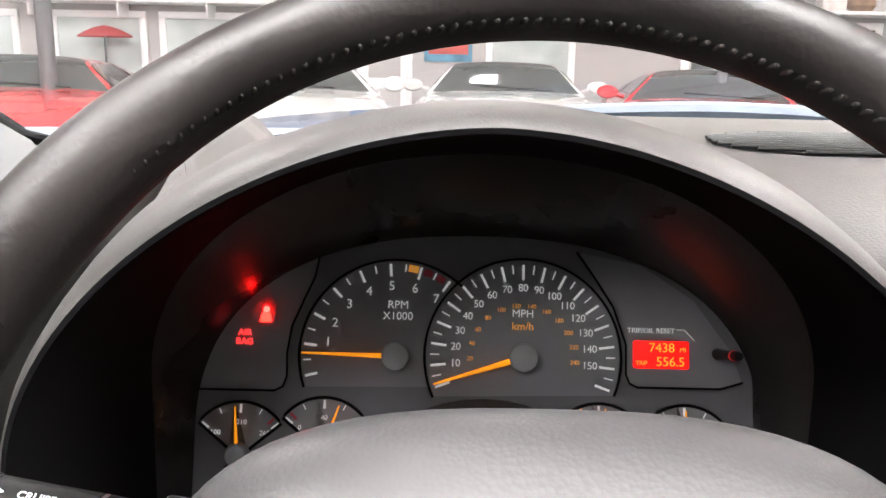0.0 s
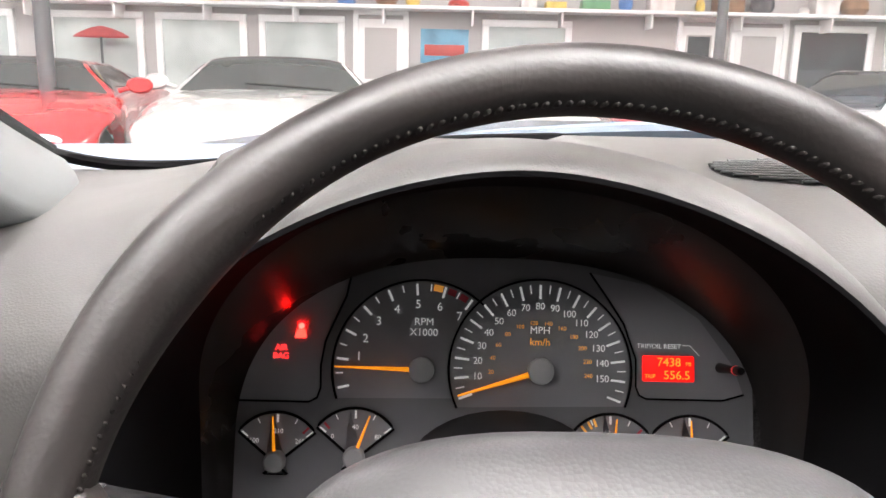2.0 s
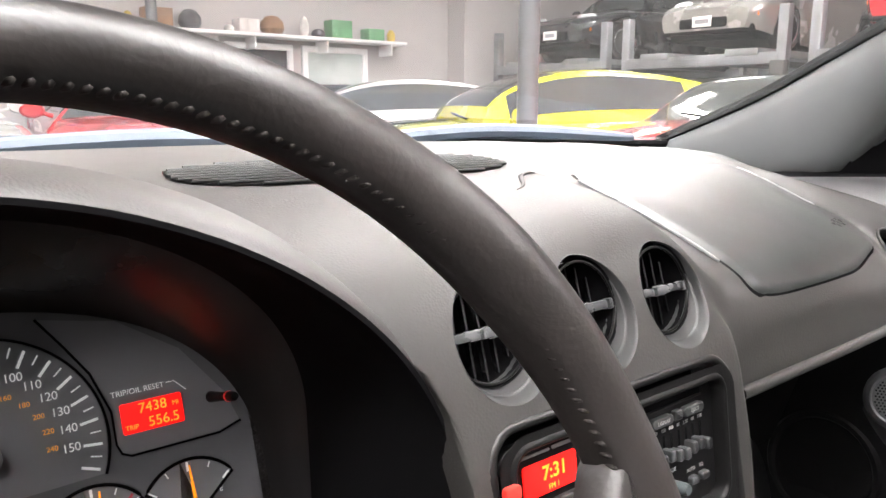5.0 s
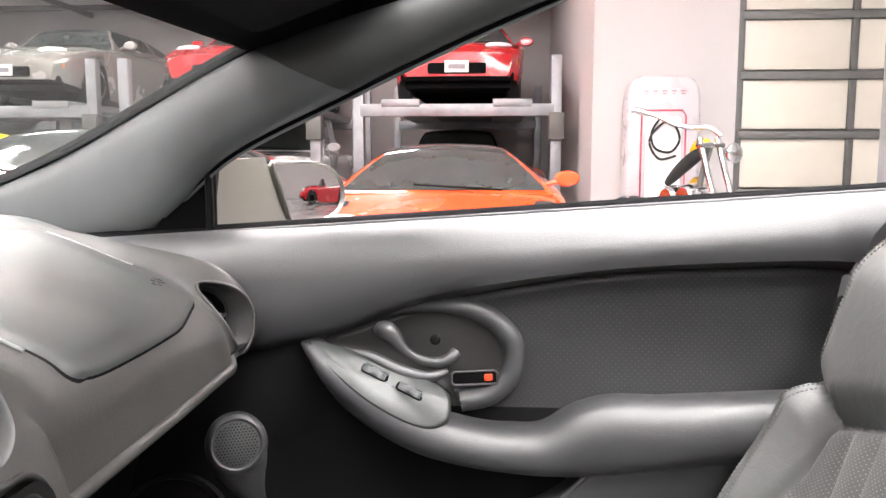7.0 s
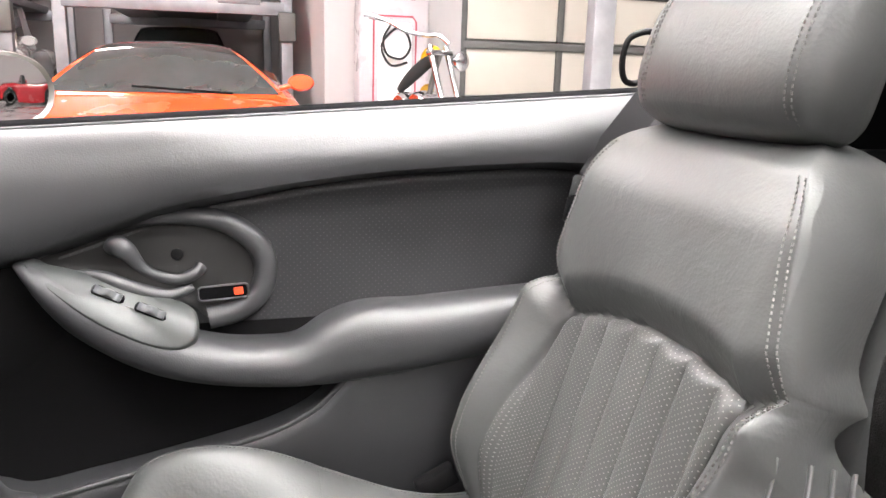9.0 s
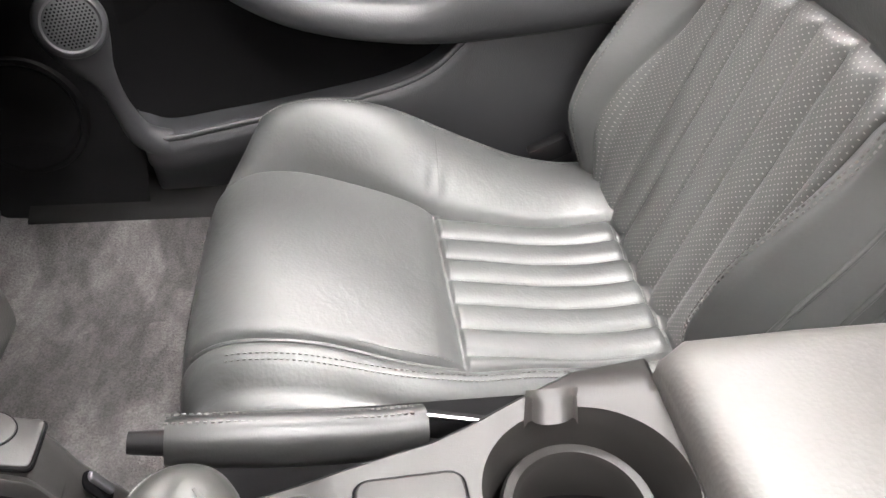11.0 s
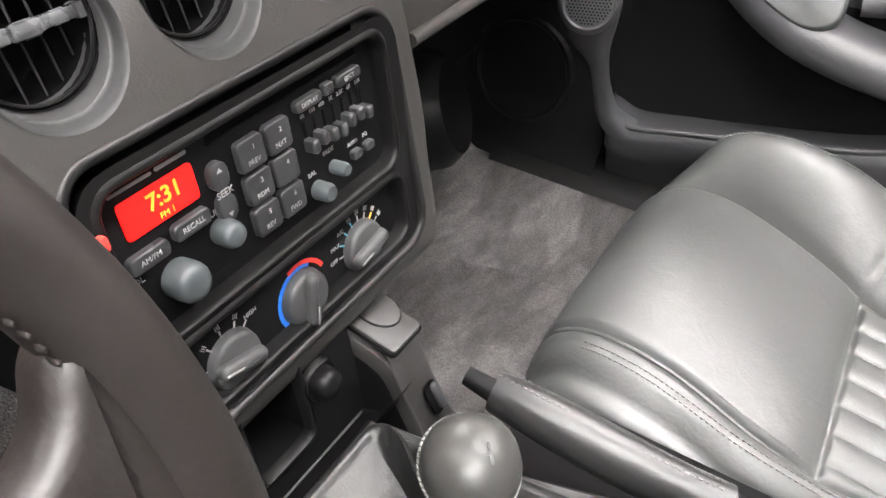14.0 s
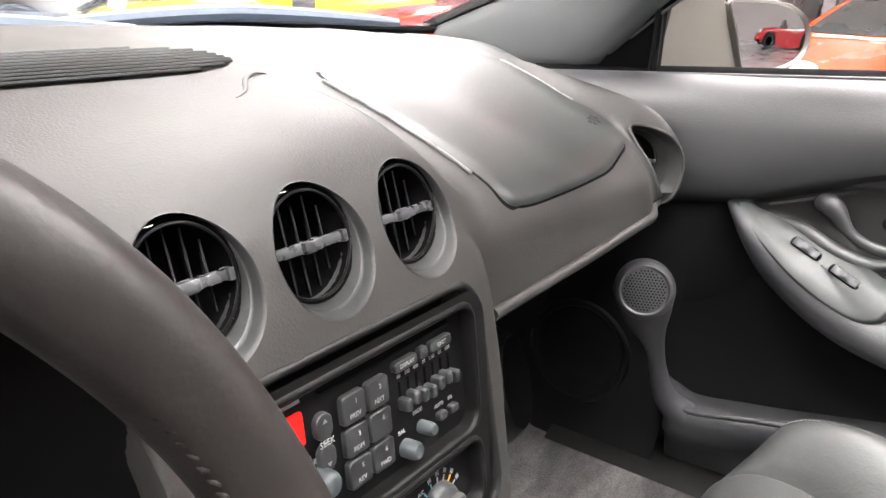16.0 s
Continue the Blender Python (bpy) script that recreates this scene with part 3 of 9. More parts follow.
def car(name, label, place, heading, L, W, H, pm, style, wheel_r=0.32, lamp=None, plate=True, stripes=None, category="car"):
    """A car whose nose points along its own +y. style: keys along the length, from nose to tail."""
    c = thing(name, label, category, "parked cars")
    hw = W / 2
    belt = style["belt"]          # (t, z of the shoulder)
    wid = style["width"]          # (t, share of the half width)
    lo = style["low"]
    rows = []
    arch_t = (style["axle"][0], style["axle"][1])
    for t in np.linspace(0, 1, 72):
        y = L / 2 - t * L
        zb, k, zl = curve(belt, t), curve(wid, t), curve(lo, t)
        for ta in arch_t:
            dd = abs(t - ta) * L
            if dd < wheel_r * 1.14:
                zl = max(zl, wheel_r + math.sqrt((wheel_r * 1.14) ** 2 - dd * dd) * 0.98)
        zl = min(zl, zb - 0.05)
        b = hw * k
        hood = style["crown"]
        row = []
        for u, v in ((0.0, 1.0), (0.35, 0.985), (0.62, 0.93), (0.80, 0.82), (0.90, 0.62), (0.965, 0.42), (1.0, 0.18), (1.0, -0.15), (0.985, -0.45), (0.955, -0.8), (0.92, -1.0)):
            zz = zb - 0.10 + (0.10 + hood * curve(style["crownk"], t)) * v if v > 0 else zb - 0.10 + (zb - 0.10 - zl) * v
            row.append((b * u, zz))
        pts = [(-p[0], y, p[1]) for p in reversed(row)] + [(p[0], y, p[1]) for p in row[1:]]
        rows.append(pts)
    part("body", loft(rows, cap=True), pm, c, "", 55)
    part("underbody", box(W * 0.78, L * 0.9, 0.16, 0.03, at(0, 0, 0.24)), M["matte"], c)
    # cabin: glass with a painted roof over it
    g0, g1, g2, g3 = style["cabin"]
    base = lambda t: curve(belt, t) + style["crown"] * curve(style["crownk"], t) * 0.55
    rows = []
    for t in np.linspace(g0, g3, 40):
        y = L / 2 - t * L
        up = smoothstep(g0, g1, t) if t < g1 else (1 - smoothstep(g2, g3, t) if t > g2 else 1.0)
        up = math.sin(up * math.pi / 2)
        if style.get("arc"):
            up = math.sin(math.pi * ((t - g0) / (g3 - g0)) ** 0.72) ** 0.75
        zb = curve(belt, t) - 0.03
        zt = zb + 0.02 + (H - zb - 0.02) * up - 0.02 * (t - g1) ** 2
        bw, tw = hw * curve(wid, t) * 0.90, hw * style["roofw"]
        q = []
        for f in (0, 0.25, 0.5, 0.75, 0.9, 1.0):
            q.append((bw + (tw - bw) * up * f ** 1.2, zb + (zt - zb) * f))
        q += [(tw * 0.8 * up + bw * 0.8 * (1 - up), zt + 0.018 * up), (tw * 0.4 * up + bw * 0.4 * (1 - up), zt + 0.03 * up), (0, zt + 0.034 * up)]
        rows.append([(-a, y, z) for a, z in q] + [(a, y, z) for a, z in reversed(q[:-1])])
    part("greenhouse", loft(rows, cap=True), pm if style.get("roof", True) else M["carglass"], c, "", 60)
    if style.get("roof", True):
        ts = np.linspace(g0, g3, 40)

        def patch(t0, t1, cols, kx, grow):
            """A pane that lies a little proud of the greenhouse."""
            out = []
            for i, t in enumerate(ts):
                if t0 <= t <= t1:
                    out.append([(rows[i][k][0] * kx + grow * (1 if rows[i][k][0] > 0 else -1) * (1 if len(cols) < 6 else 0), rows[i][k][1], rows[i][k][2] + 0.006) for k in cols])
            return out
        top = [5, 6, 7, 8, 9, 10, 11]
        gm = g0 + 0.62 * (g3 - g0)
        panes = [("windscreen", patch(g0 + 0.005, g1 - 0.008, top, 0.95, 0)), ("rear_window", patch(g2 + 0.03, g3 - 0.035, top, 0.86, 0))]
        for cols in ([1, 2, 3, 4], [12, 13, 14, 15]):
            panes.append(("side_window", patch(g0 + 0.05, gm - 0.012, cols, 1.0, 0.006)))
            panes.append(("side_window", patch(gm + 0.008, g3 - 0.10, cols, 1.0, 0.006)))
        for name_, pane in panes:
            if len(pane) > 1:
                part(name_, loft(pane), M["carglass"], c, "dark tinted pane", 60)
    for ta in arch_t:
        for sg in (1, -1):
            wheel_parts(c, sg * (hw * 0.93 - 0.09), L / 2 - ta * L, wheel_r, 0.20, sg)
    # nose: lamps, grille, plate, mirrors
    zn = curve(belt, 0.02)
    for sg in (1, -1):
        lp = style.get("lamp", (0.05, 0.62, 0.055, 0.17, 0.09))
        t_, u_, up_, w_, h_ = lp
        yb = L / 2 - t_ * L
        zb = curve(belt, t_)
        if lamp != "none":
            nrm = Vector((0.25 * sg, 1, 0.35))
            lm = basis((sg * hw * u_, yb + 0.015, zb - up_), Vector((0, 0, 1)).cross(nrm), (0, -0.3, 1))
            if (lm.to_3x3() @ Vector((0, 0, 1))).y < 0:
                lm = lm @ spin(180, "Y")
            part("headlamp", slab([(w_ * math.copysign(abs(math.cos(a)) ** 0.7, math.cos(a)), h_ * math.copysign(abs(math.sin(a)) ** 0.7, math.sin(a))) for a in np.linspace(0, 2 * math.pi, 28, endpoint=False)], 0.05, 0.03, lm @ at(0, 0, -0.02)), M["lens"], c, "clear headlamp")
            part("indicator", slab(outline(0.13, 0.07, 0.02, 4), 0.04, 0.01, at(sg * hw * 0.80, L / 2 - 0.035 * L, zb - 0.24) @ spin(180, "Z") @ spin(90, "X")), M["amber"], c, "amber indicator")
        my = L / 2 - (g0 + 0.055) * L
        mz = curve(belt, g0 + 0.05) + 0.07
        part("wing_mirror", lathe([(0, 0.05), (0.07, 0.04), (0.10, 0.0), (0.08, -0.03), (0, -0.035)], 18, at(sg * (hw + 0.06), my, mz) @ spin(90, "X") @ Matrix.Diagonal((1.1, 0.7, 1.0, 1))), pm, c)
        part("mirror_stem", tube([(sg * hw * 0.88, my, mz - 0.05), (sg * (hw + 0.02), my, mz - 0.01)], 0.02, 8), pm, c)
    yl = L / 2
    part("grille", slab(outline(W * style.get("grille", 0.42), 0.14, 0.03, 5), 0.10, 0.01, at(0, yl - 0.075, zn - 0.24) @ spin(180, "Z") @ spin(90, "X")), M["matte"], c, "black grille opening")
    part("splitter", box(W * 0.82, 0.20, 0.10, 0.02, at(0, yl - 0.16, curve(lo, 0.02) + 0.02)), M["matte"], c)
    if plate:
        part("number_plate", box(0.31, 0.012, 0.15, 0.004, at(0, yl + 0.03, zn - 0.22)), M["plate"], c, "white number plate")
        part("plate_marks", box(0.22, 0.004, 0.06, 0, at(0, yl + 0.038, zn - 0.22)), M["grey_print"], c)
    part("wiper", tube([(-0.5, L / 2 - g0 * L + 0.02, base(g0) + 0.03), (0.25, L / 2 - g0 * L - 0.06, base(g0) + 0.07)], 0.010, 6), M["matte"], c)
    if stripes:
        for sx in (-0.16, 0.16):
            sr = []
            for t in np.linspace(0.03, g0, 20):
                zb, kk = curve(belt, t), style["crown"] * curve(style["crownk"], t)
                sr.append([(sx + o, L / 2 - t * L, zb - 0.10 + (0.10 + kk) * (1.0 - 0.02 * abs(o + sx)) + 0.008) for o in (-0.10, 0.10)])
            part("stripe", loft(sr), M["matte"], c, "black hood stripe")
    part("interior_seat", box(W * 0.5, 0.5, 0.3, 0.08, at(0, -0.2, 0.6)), M["matte"], c)
    c.matrix_world = Matrix.Translation(place) @ spin(heading)
    return c


COUPE = dict(belt=[(0, 0.60), (0.05, 0.70), (0.15, 0.80), (0.33, 0.90), (0.6, 0.95), (0.85, 0.98), (1, 0.90)], width=[(0, 0.78), (0.04, 0.90), (0.15, 0.98), (0.5, 0.96), (0.8, 1.0), (0.97, 0.94), (1, 0.88)],
             low=[(0, 0.30), (0.1, 0.22), (0.9, 0.24), (1, 0.35)], axle=(0.20, 0.76), crown=0.03, crownk=[(0, 0.3), (0.2, 1), (0.35, 1), (1, 0.5)], cabin=(0.33, 0.47, 0.62, 0.90), roofw=0.60)
SUPER = dict(belt=[(0, 0.42), (0.05, 0.52), (0.15, 0.66), (0.30, 0.80), (0.6, 0.90), (0.85, 0.95), (1, 0.90)], width=[(0, 0.72), (0.04, 0.90), (0.15, 1.0), (0.5, 0.96), (0.8, 1.0), (0.97, 0.96), (1, 0.9)],
             low=[(0, 0.16), (0.1, 0.14), (0.9, 0.2), (1, 0.35)], axle=(0.20, 0.76), crown=0.04, crownk=[(0, 0.0), (0.2, -0.6), (0.3, 0.6), (1, 0.5)], cabin=(0.23, 0.44, 0.54, 0.82), roofw=0.50, lamp=(0.085, 0.74, 0.02, 0.16, 0.05), grille=0.34)
ARCED = dict(COUPE, arc=True, belt=[(0, 0.62), (0.05, 0.74), (0.15, 0.82), (0.33, 0.86), (0.6, 0.90), (0.85, 0.88), (1, 0.72)], cabin=(0.27, 0.44, 0.58, 0.97), roofw=0.56, lamp=(0.07, 0.66, 0.02, 0.12, 0.11))
LOWSPORT = dict(belt=[(0, 0.48), (0.05, 0.60), (0.15, 0.74), (0.33, 0.86), (0.6, 0.90), (0.85, 0.94), (1, 0.88)], width=[(0, 0.70), (0.04, 0.86), (0.15, 0.98), (0.5, 0.95), (0.8, 1.0), (0.97, 0.94), (1, 0.85)],
                low=[(0, 0.24), (0.1, 0.18), (0.9, 0.2), (1, 0.35)], axle=(0.20, 0.76), crown=0.035, crownk=[(0, 0.2), (0.2, 1), (0.35, 1), (1, 0.5)], cabin=(0.34, 0.47, 0.58, 0.86), roofw=0.56)
TRUCK = dict(belt=[(0, 0.95), (0.05, 1.05), (0.15, 1.10), (0.33, 1.15), (0.6, 1.15), (0.85, 1.15), (1, 1.12)], width=[(0, 0.90), (0.04, 0.97), (0.5, 1.0), (0.97, 1.0), (1, 0.97)],
             low=[(0, 0.45), (0.5, 0.42), (1, 0.5)], axle=(0.18, 0.78), crown=0.02, crownk=[(0, 0.5), (0.3, 1), (1, 0.2)], cabin=(0.28, 0.35, 0.52, 0.58), roofw=0.80)
ROADSTER = dict(belt=[(0, 0.55), (0.06, 0.70), (0.2, 0.80), (0.4, 0.80), (0.6, 0.78), (0.85, 0.78), (1, 0.55)], width=[(0, 0.62), (0.05, 0.80), (0.2, 0.98), (0.5, 0.96), (0.8, 0.98), (0.95, 0.8), (1, 0.6)],
                low=[(0, 0.32), (0.1, 0.24), (0.9, 0.24), (1, 0.35)], axle=(0.20, 0.76), crown=0.06, crownk=[(0, 0.3), (0.2, 1), (0.4, 0.3), (0.6, 0.2), (0.8, 1), (1, 0.5)], cabin=(0.36, 0.40, 0.405, 0.43), roofw=0.62, roof=False, lamp=(0.06, 0.66, 0.02, 0.10, 0.10))

P = {k: paint("paint_" + k, c, m_) for k, (c, m_) in dict(orange=((0.85, 0.075, 0.012), 0), red=((0.50, 0.010, 0.016), 0), silver=((0.36, 0.355, 0.335), 0.35), dark=((0.025, 0.028, 0.032), 0.2), yellow=((0.62, 0.60, 0.015), 0),
                                                               white=((0.52, 0.52, 0.515), 0), black=((0.01, 0.01, 0.011), 0), crimson=((0.42, 0.012, 0.02), 0)).items()}
EAST = 90        # nose to the west, towards the viewer
car("sports_car", "low orange sports car facing the viewer", (7.35, 0.56, 0), EAST, 4.6, 2.00, 1.13, P["orange"], SUPER, 0.34, plate=False)
car("convertible", "black soft-top car parked under the lift", (12.2, 0.7, 0), EAST, 4.2, 1.75, 1.46, P["black"], COUPE, 0.31, plate=False)
car("pickup_truck", "white pickup truck parked behind the cars", (12.4, 3.6, 0), EAST, 4.6, 1.8, 1.72, P["white"], TRUCK, 0.36, plate=False)
car("sports_coupe", "red coupe with dark roof, parked at an angle", (5.3, 3.15, 0), 68, 4.5, 1.92, 1.20, P["red"], LOWSPORT, 0.33, plate=False)
car("sports_coupe", "yellow coupe with black hood stripes", (5.0, 5.05, 0), 66, 4.6, 1.90, 1.30, P["yellow"], ARCED, 0.34, plate=False, stripes=True)
car("sports_coupe", "white coupe parked beside the yellow one", (4.9, 7.6, 0), 62, 4.5, 1.86, 1.28, P["white"], ARCED, 0.33, plate=False)
car("sports_coupe", "dark coupe parked near the corner", (4.6, 9.6, 0), 60, 4.4, 1.84, 1.26, P["dark"], COUPE, 0.33, plate=False)
car("sports_coupe", "red wedge coupe parked with its nose to the bonnet", (-4.15, 7.0, 0), 192, 4.4, 1.88, 1.14, P["red"], LOWSPORT, 0.32, plate=False)
car("sports_coupe", "white coupe with dark bonnet panel", (-2.05, 7.6, 0), 188, 4.5, 1.95, 1.20, P["white"], COUPE, 0.34, plate=False)
car("sports_coupe", "silver white coupe facing the viewer", (0.15, 9.2, 0), 180, 4.6, 1.90, 1.22, P["white"], COUPE, 0.33, plate=False)
car("sports_coupe", "red coupe with dark windows", (2.25, 8.6, 0), 172, 4.4, 1.88, 1.16, P["red"], LOWSPORT, 0.32, plate=False)
car("roadster", "small red vintage roadster by the rear wall", (3.1, -12.3, 0), 90, 3.8, 1.62, 1.10, P["crimson"], ROADSTER, 0.31, plate=False)


# lifts with cars on them
def lift(yc, zc=1.80):
    t = thing("car_lift", "galvanised four-post car lift", "car lift", "car lifts")
    for px in (9.75, 13.9):
        for py in (-1.28, 1.28):
            part("lift_post", box(0.14, 0.14, 2.35, 0.012, at(px, yc + py, 1.175)), M["steel"], t)
            part("post_foot", box(0.28, 0.28, 0.02, 0.004, at(px, yc + py, 0.01)), M["steel"], t)
        part("cross_beam", box(0.16, 2.5, 0.16, 0.015, at(px, yc, zc - 0.14)), M["steel"], t)
    for py in (-0.72, 0.72):
        part("runway", box(4.3, 0.50, 0.10, 0.012, at(11.8, yc + py, zc - 0.05)), M["steel"], t)
    part("drip_tray", box(3.6, 0.9, 0.05, 0.01, at(11.8, yc, zc - 0.07)), M["doorframe"], t)
    part("control_box", box(0.16, 0.20, 0.34, 0.015, at(9.66, yc - 1.28, 1.45)), M["doorframe"], t)


for yc, pk in ((0.62, "red"), (3.75, "red"), (6.75, "silver"), (9.75, "dark")):
    lift(yc)
    car("sports_coupe", f"{'grey black' if pk == 'dark' else pk} coupe with round lamps, on a lift", (12.05, yc, 1.80), EAST, 4.5, 1.81, 1.27, P[pk], dict(COUPE, lamp=(0.07, 0.60, 0.03, 0.19, 0.075)), 0.32)

# charging pillar and motorcycle by the east wall
chg = thing("charging_pillar", "white charging pillar with red loop and black cable", "charging station")
CY = -1.652
cb = slab([(x * 0.385, 0.95 + y) for x, y in [(math.copysign(abs(math.cos(t)) ** 0.35, math.cos(t)), 0.95 * math.copysign(abs(math.sin(t)) ** 0.28, math.sin(t))) for t in np.linspace(0, 2 * math.pi, 60, endpoint=False)]], 0.30, 0.04, basis((GX - 0.02, CY, 0), (0, -1, 0), (0, 0, 1)))
part("casing", cb, mat("charger_white", (0.46, 0.43, 0.445), 0.3, coat=0.5, vary=0.02), chg, "", 60)
part("red_loop", tube([(GX - 0.322, CY + x, z) for x, z in ((-0.23, 0.35), (-0.23, 1.48), (-0.19, 1.535), (0.19, 1.535), (0.23, 1.48), (0.23, 0.35))], 0.010, 8), mat("loop_red", (0.45, 0.06, 0.09), 0.4), chg)
part("bay", slab(outline(0.36, 0.9, 0.05, 5), 0.01, 0.002, basis((GX - 0.325, CY, 1.02), (0, -1, 0), (0, 0, 1))), M["frame"], chg)
part("cable", tube(smooth_path([(GX - 0.36, CY + 0.05, 1.45), (GX - 0.40, CY + 0.14, 1.30), (GX - 0.40, CY + 0.10, 1.14), (GX - 0.40, CY - 0.06, 1.10), (GX - 0.40, CY - 0.15, 1.22), (GX - 0.40, CY - 0.10, 1.37), (GX - 0.38, CY + 0.02, 1.40), (GX - 0.40, CY + 0.16, 1.22), (GX - 0.40, CY + 0.06, 1.03), (GX - 0.40, CY - 0.12, 1.06)], 60), 0.013, 8), M["tyre"], chg, "black charging cable")
for k in range(5):
    part("logo_bar", box(0.004, 0.052, 0.012, 0.003, at(GX - 0.326, CY + 0.19 - 0.095 * k, 1.735)), mat("logo_grey", (0.30, 0.12, 0.14), 0.5, vary=0) if k == 0 else bpy.data.materials["logo_grey"], chg)
    part("logo_bar", box(0.004, 0.020 if k % 2 else 0.045, 0.010, 0.003, at(GX - 0.326, CY + 0.19 - 0.095 * k, 1.708)), bpy.data.materials["logo_grey"], chg)

bike = thing("motorcycle", "chrome chopper motorcycle with black and yellow tank", "motorcycle")
FA, RA, SH = (6.15, -1.86, 0.33), (7.35, -1.20, 0.31), (6.50, -1.70, 1.14)
BD = Vector((FA[0] - RA[0], FA[1] - RA[1], 0)).normalized()
BS = Vector((-BD.y, BD.x, 0))


def bw(f, side, z):
    """f: 0 at the rear axle, 1 at the front one."""
    return Vector((RA[0] + (FA[0] - RA[0]) * f, RA[1] + (FA[1] - RA[1]) * f, z)) + BS * side


for c_, rr, ww in ((FA, 0.33, 0.05), (RA, 0.31, 0.10)):
    ax = basis((c_[0], c_[1], rr), BD, (0, 0, 1))
    wt = part("wheel", lathe([(rr * 0.8, -ww), (rr * 0.95, -ww), (rr, 0), (rr * 0.95, ww), (rr * 0.8, ww)], 28, ax), M["tyre"], bike)
    part("rim", tube([ax @ Vector((rr * 0.78 * math.cos(t), rr * 0.78 * math.sin(t), 0)) for t in np.linspace(0, 2 * math.pi, 28, endpoint=False)], 0.02, 8, closed=True), M["chrome"], wt)
    for k in range(12):
        part("wire_spoke", tube([ax @ Vector((0, 0, 0)), ax @ Vector((rr * 0.78 * math.cos(k * 0.5236), rr * 0.78 * math.sin(k * 0.5236), 0))], 0.006, 6), M["chrome"], wt)
    part("fender", tube(smooth_path([ax @ Vector((rr * 1.10 * math.cos(t), rr * 1.10 * math.sin(t), 0)) for t in np.linspace(0.3, 2.4, 9)], 24), 0.055, 10, flat=0.3), M["alloy"], bike)
for sg in (-0.10, 0.10):
    part("fork", tube([bw(1.0, sg, 0.33), bw(0.76, sg, 1.20)], 0.027, 10), M["chrome"], bike)
    part("fork_lower", tube([bw(1.0, sg, 0.33), bw(0.92, sg, 0.62)], 0.036, 10), M["alloy"], bike)
part("triple_clamp", box(0.07, 0.28, 0.05, 0.012, basis(bw(0.78, 0, 1.14), BD, BS)), M["chrome"], bike)
part("handlebar", tube(smooth_path([(6.55, -1.10, 1.44), (6.52, -1.26, 1.40), (6.48, -1.42, 1.32), (6.48, -1.60, 1.29), (6.48, -1.72, 1.29), (6.42, -1.80, 1.22)], 30), 0.020, 8), M["chrome"], bike)
part("grip", tube([(6.56, -1.07, 1.45), (6.54, -1.18, 1.425)], 0.030, 10), M["alloy"], bike)
part("headlamp", lathe([(0, 0.11), (0.045, 0.09), (0.078, 0.03), (0.082, 0.0), (0.07, -0.012), (0, -0.02)], 24, basis(bw(1.0, -0.02, 1.07) + Vector((0, 0, 0)), BS, (0, 0, 1)) @ spin(180, "Y")), M["chrome"], bike, "round chrome headlamp")
part("tank", tube(smooth_path([bw(0.75, 0, 1.10), bw(0.66, 0, 1.05), bw(0.52, 0, 0.93), bw(0.40, 0, 0.80)], 24), [0.02 + 0.040 * math.sin(0.25 + i / 23 * 2.6) for i in range(24)], 16, flat=1.0), M["tyre"], bike, "black fuel tank")
part("tank_panel", tube(smooth_path([bw(0.73, 0.03, 1.16), bw(0.66, 0.04, 1.13), bw(0.60, 0.05, 1.05)], 14), [0.03 + 0.035 * math.sin(0.3 + i / 13 * 2.5) for i in range(14)], 12), mat("tank_yellow", (0.75, 0.42, 0.02), 0.25, coat=1), bike, "yellow tank panel")
part("seat", tube(smooth_path([bw(0.42, 0, 0.70), bw(0.25, 0, 0.60), bw(0.05, 0, 0.64)], 16), [0.05 + 0.04 * math.sin(0.2 + i / 15 * 2.7) for i in range(16)], 14, flat=0.5), M["tyre"], bike)
for f, z, r in ((0.50, 0.68, 0.11), (0.66, 0.70, 0.11), (0.56, 0.46, 0.17), (0.36, 0.44, 0.14)):
    ec = part("engine_case", lathe([(0, 0.15), (r * 0.7, 0.145), (r * 0.85, 0.12), (r, 0.06), (r, -0.10), (0, -0.14)], 20, basis(bw(f, 0, z), BD, (0, 0, 1))), M["chrome"], bike)
for f in (0.48, 0.66):
    for k in range(6):
        part("cooling_fin", lathe([(0, 0.004), (0.105, 0.004), (0.105, -0.004), (0, -0.004)], 18, at(*bw(f, 0, 0.60 + 0.035 * k))), M["alloy"], bike)
part("air_cleaner", lathe([(0, 0.05), (0.07, 0.045), (0.085, 0.02), (0.085, 0)], 20, basis(bw(0.56, 0.16, 0.78), BD, (0, 0, 1))), mat("cleaner_yellow", (0.6, 0.36, 0.05), 0.3), bike)
part("frame_tube", tube(smooth_path([bw(0.78, 0, 1.12), bw(0.70, 0.0, 0.80), bw(0.66, 0, 0.36), bw(0.30, 0.05, 0.26), bw(0.0, 0.08, 0.31)], 24), 0.026, 8), M["doorframe"], bike)
for z0 in (0.30, 0.40):
    part("exhaust", tube(smooth_path([bw(0.62, 0.14, 0.62), bw(0.60, 0.20, 0.42), bw(0.40, 0.22, z0), bw(-0.15, 0.22, z0 + 0.02)], 24), 0.036, 10), M["chrome"], bike)
bn = thing("wall_banner", "pale violet banner on the rear wall", "banner")
part("banner_cloth", box(1.6, 0.02, 0.6, 0.004, at(0.6, Y0 + 0.03, 2.6)), mat("banner_print", (0.30, 0.26, 0.40), 0.6, vary=0.2), bn)


# the dashboard ------------------------------------------------------------
from mathutils.geometry import delaunay_2d_cdt

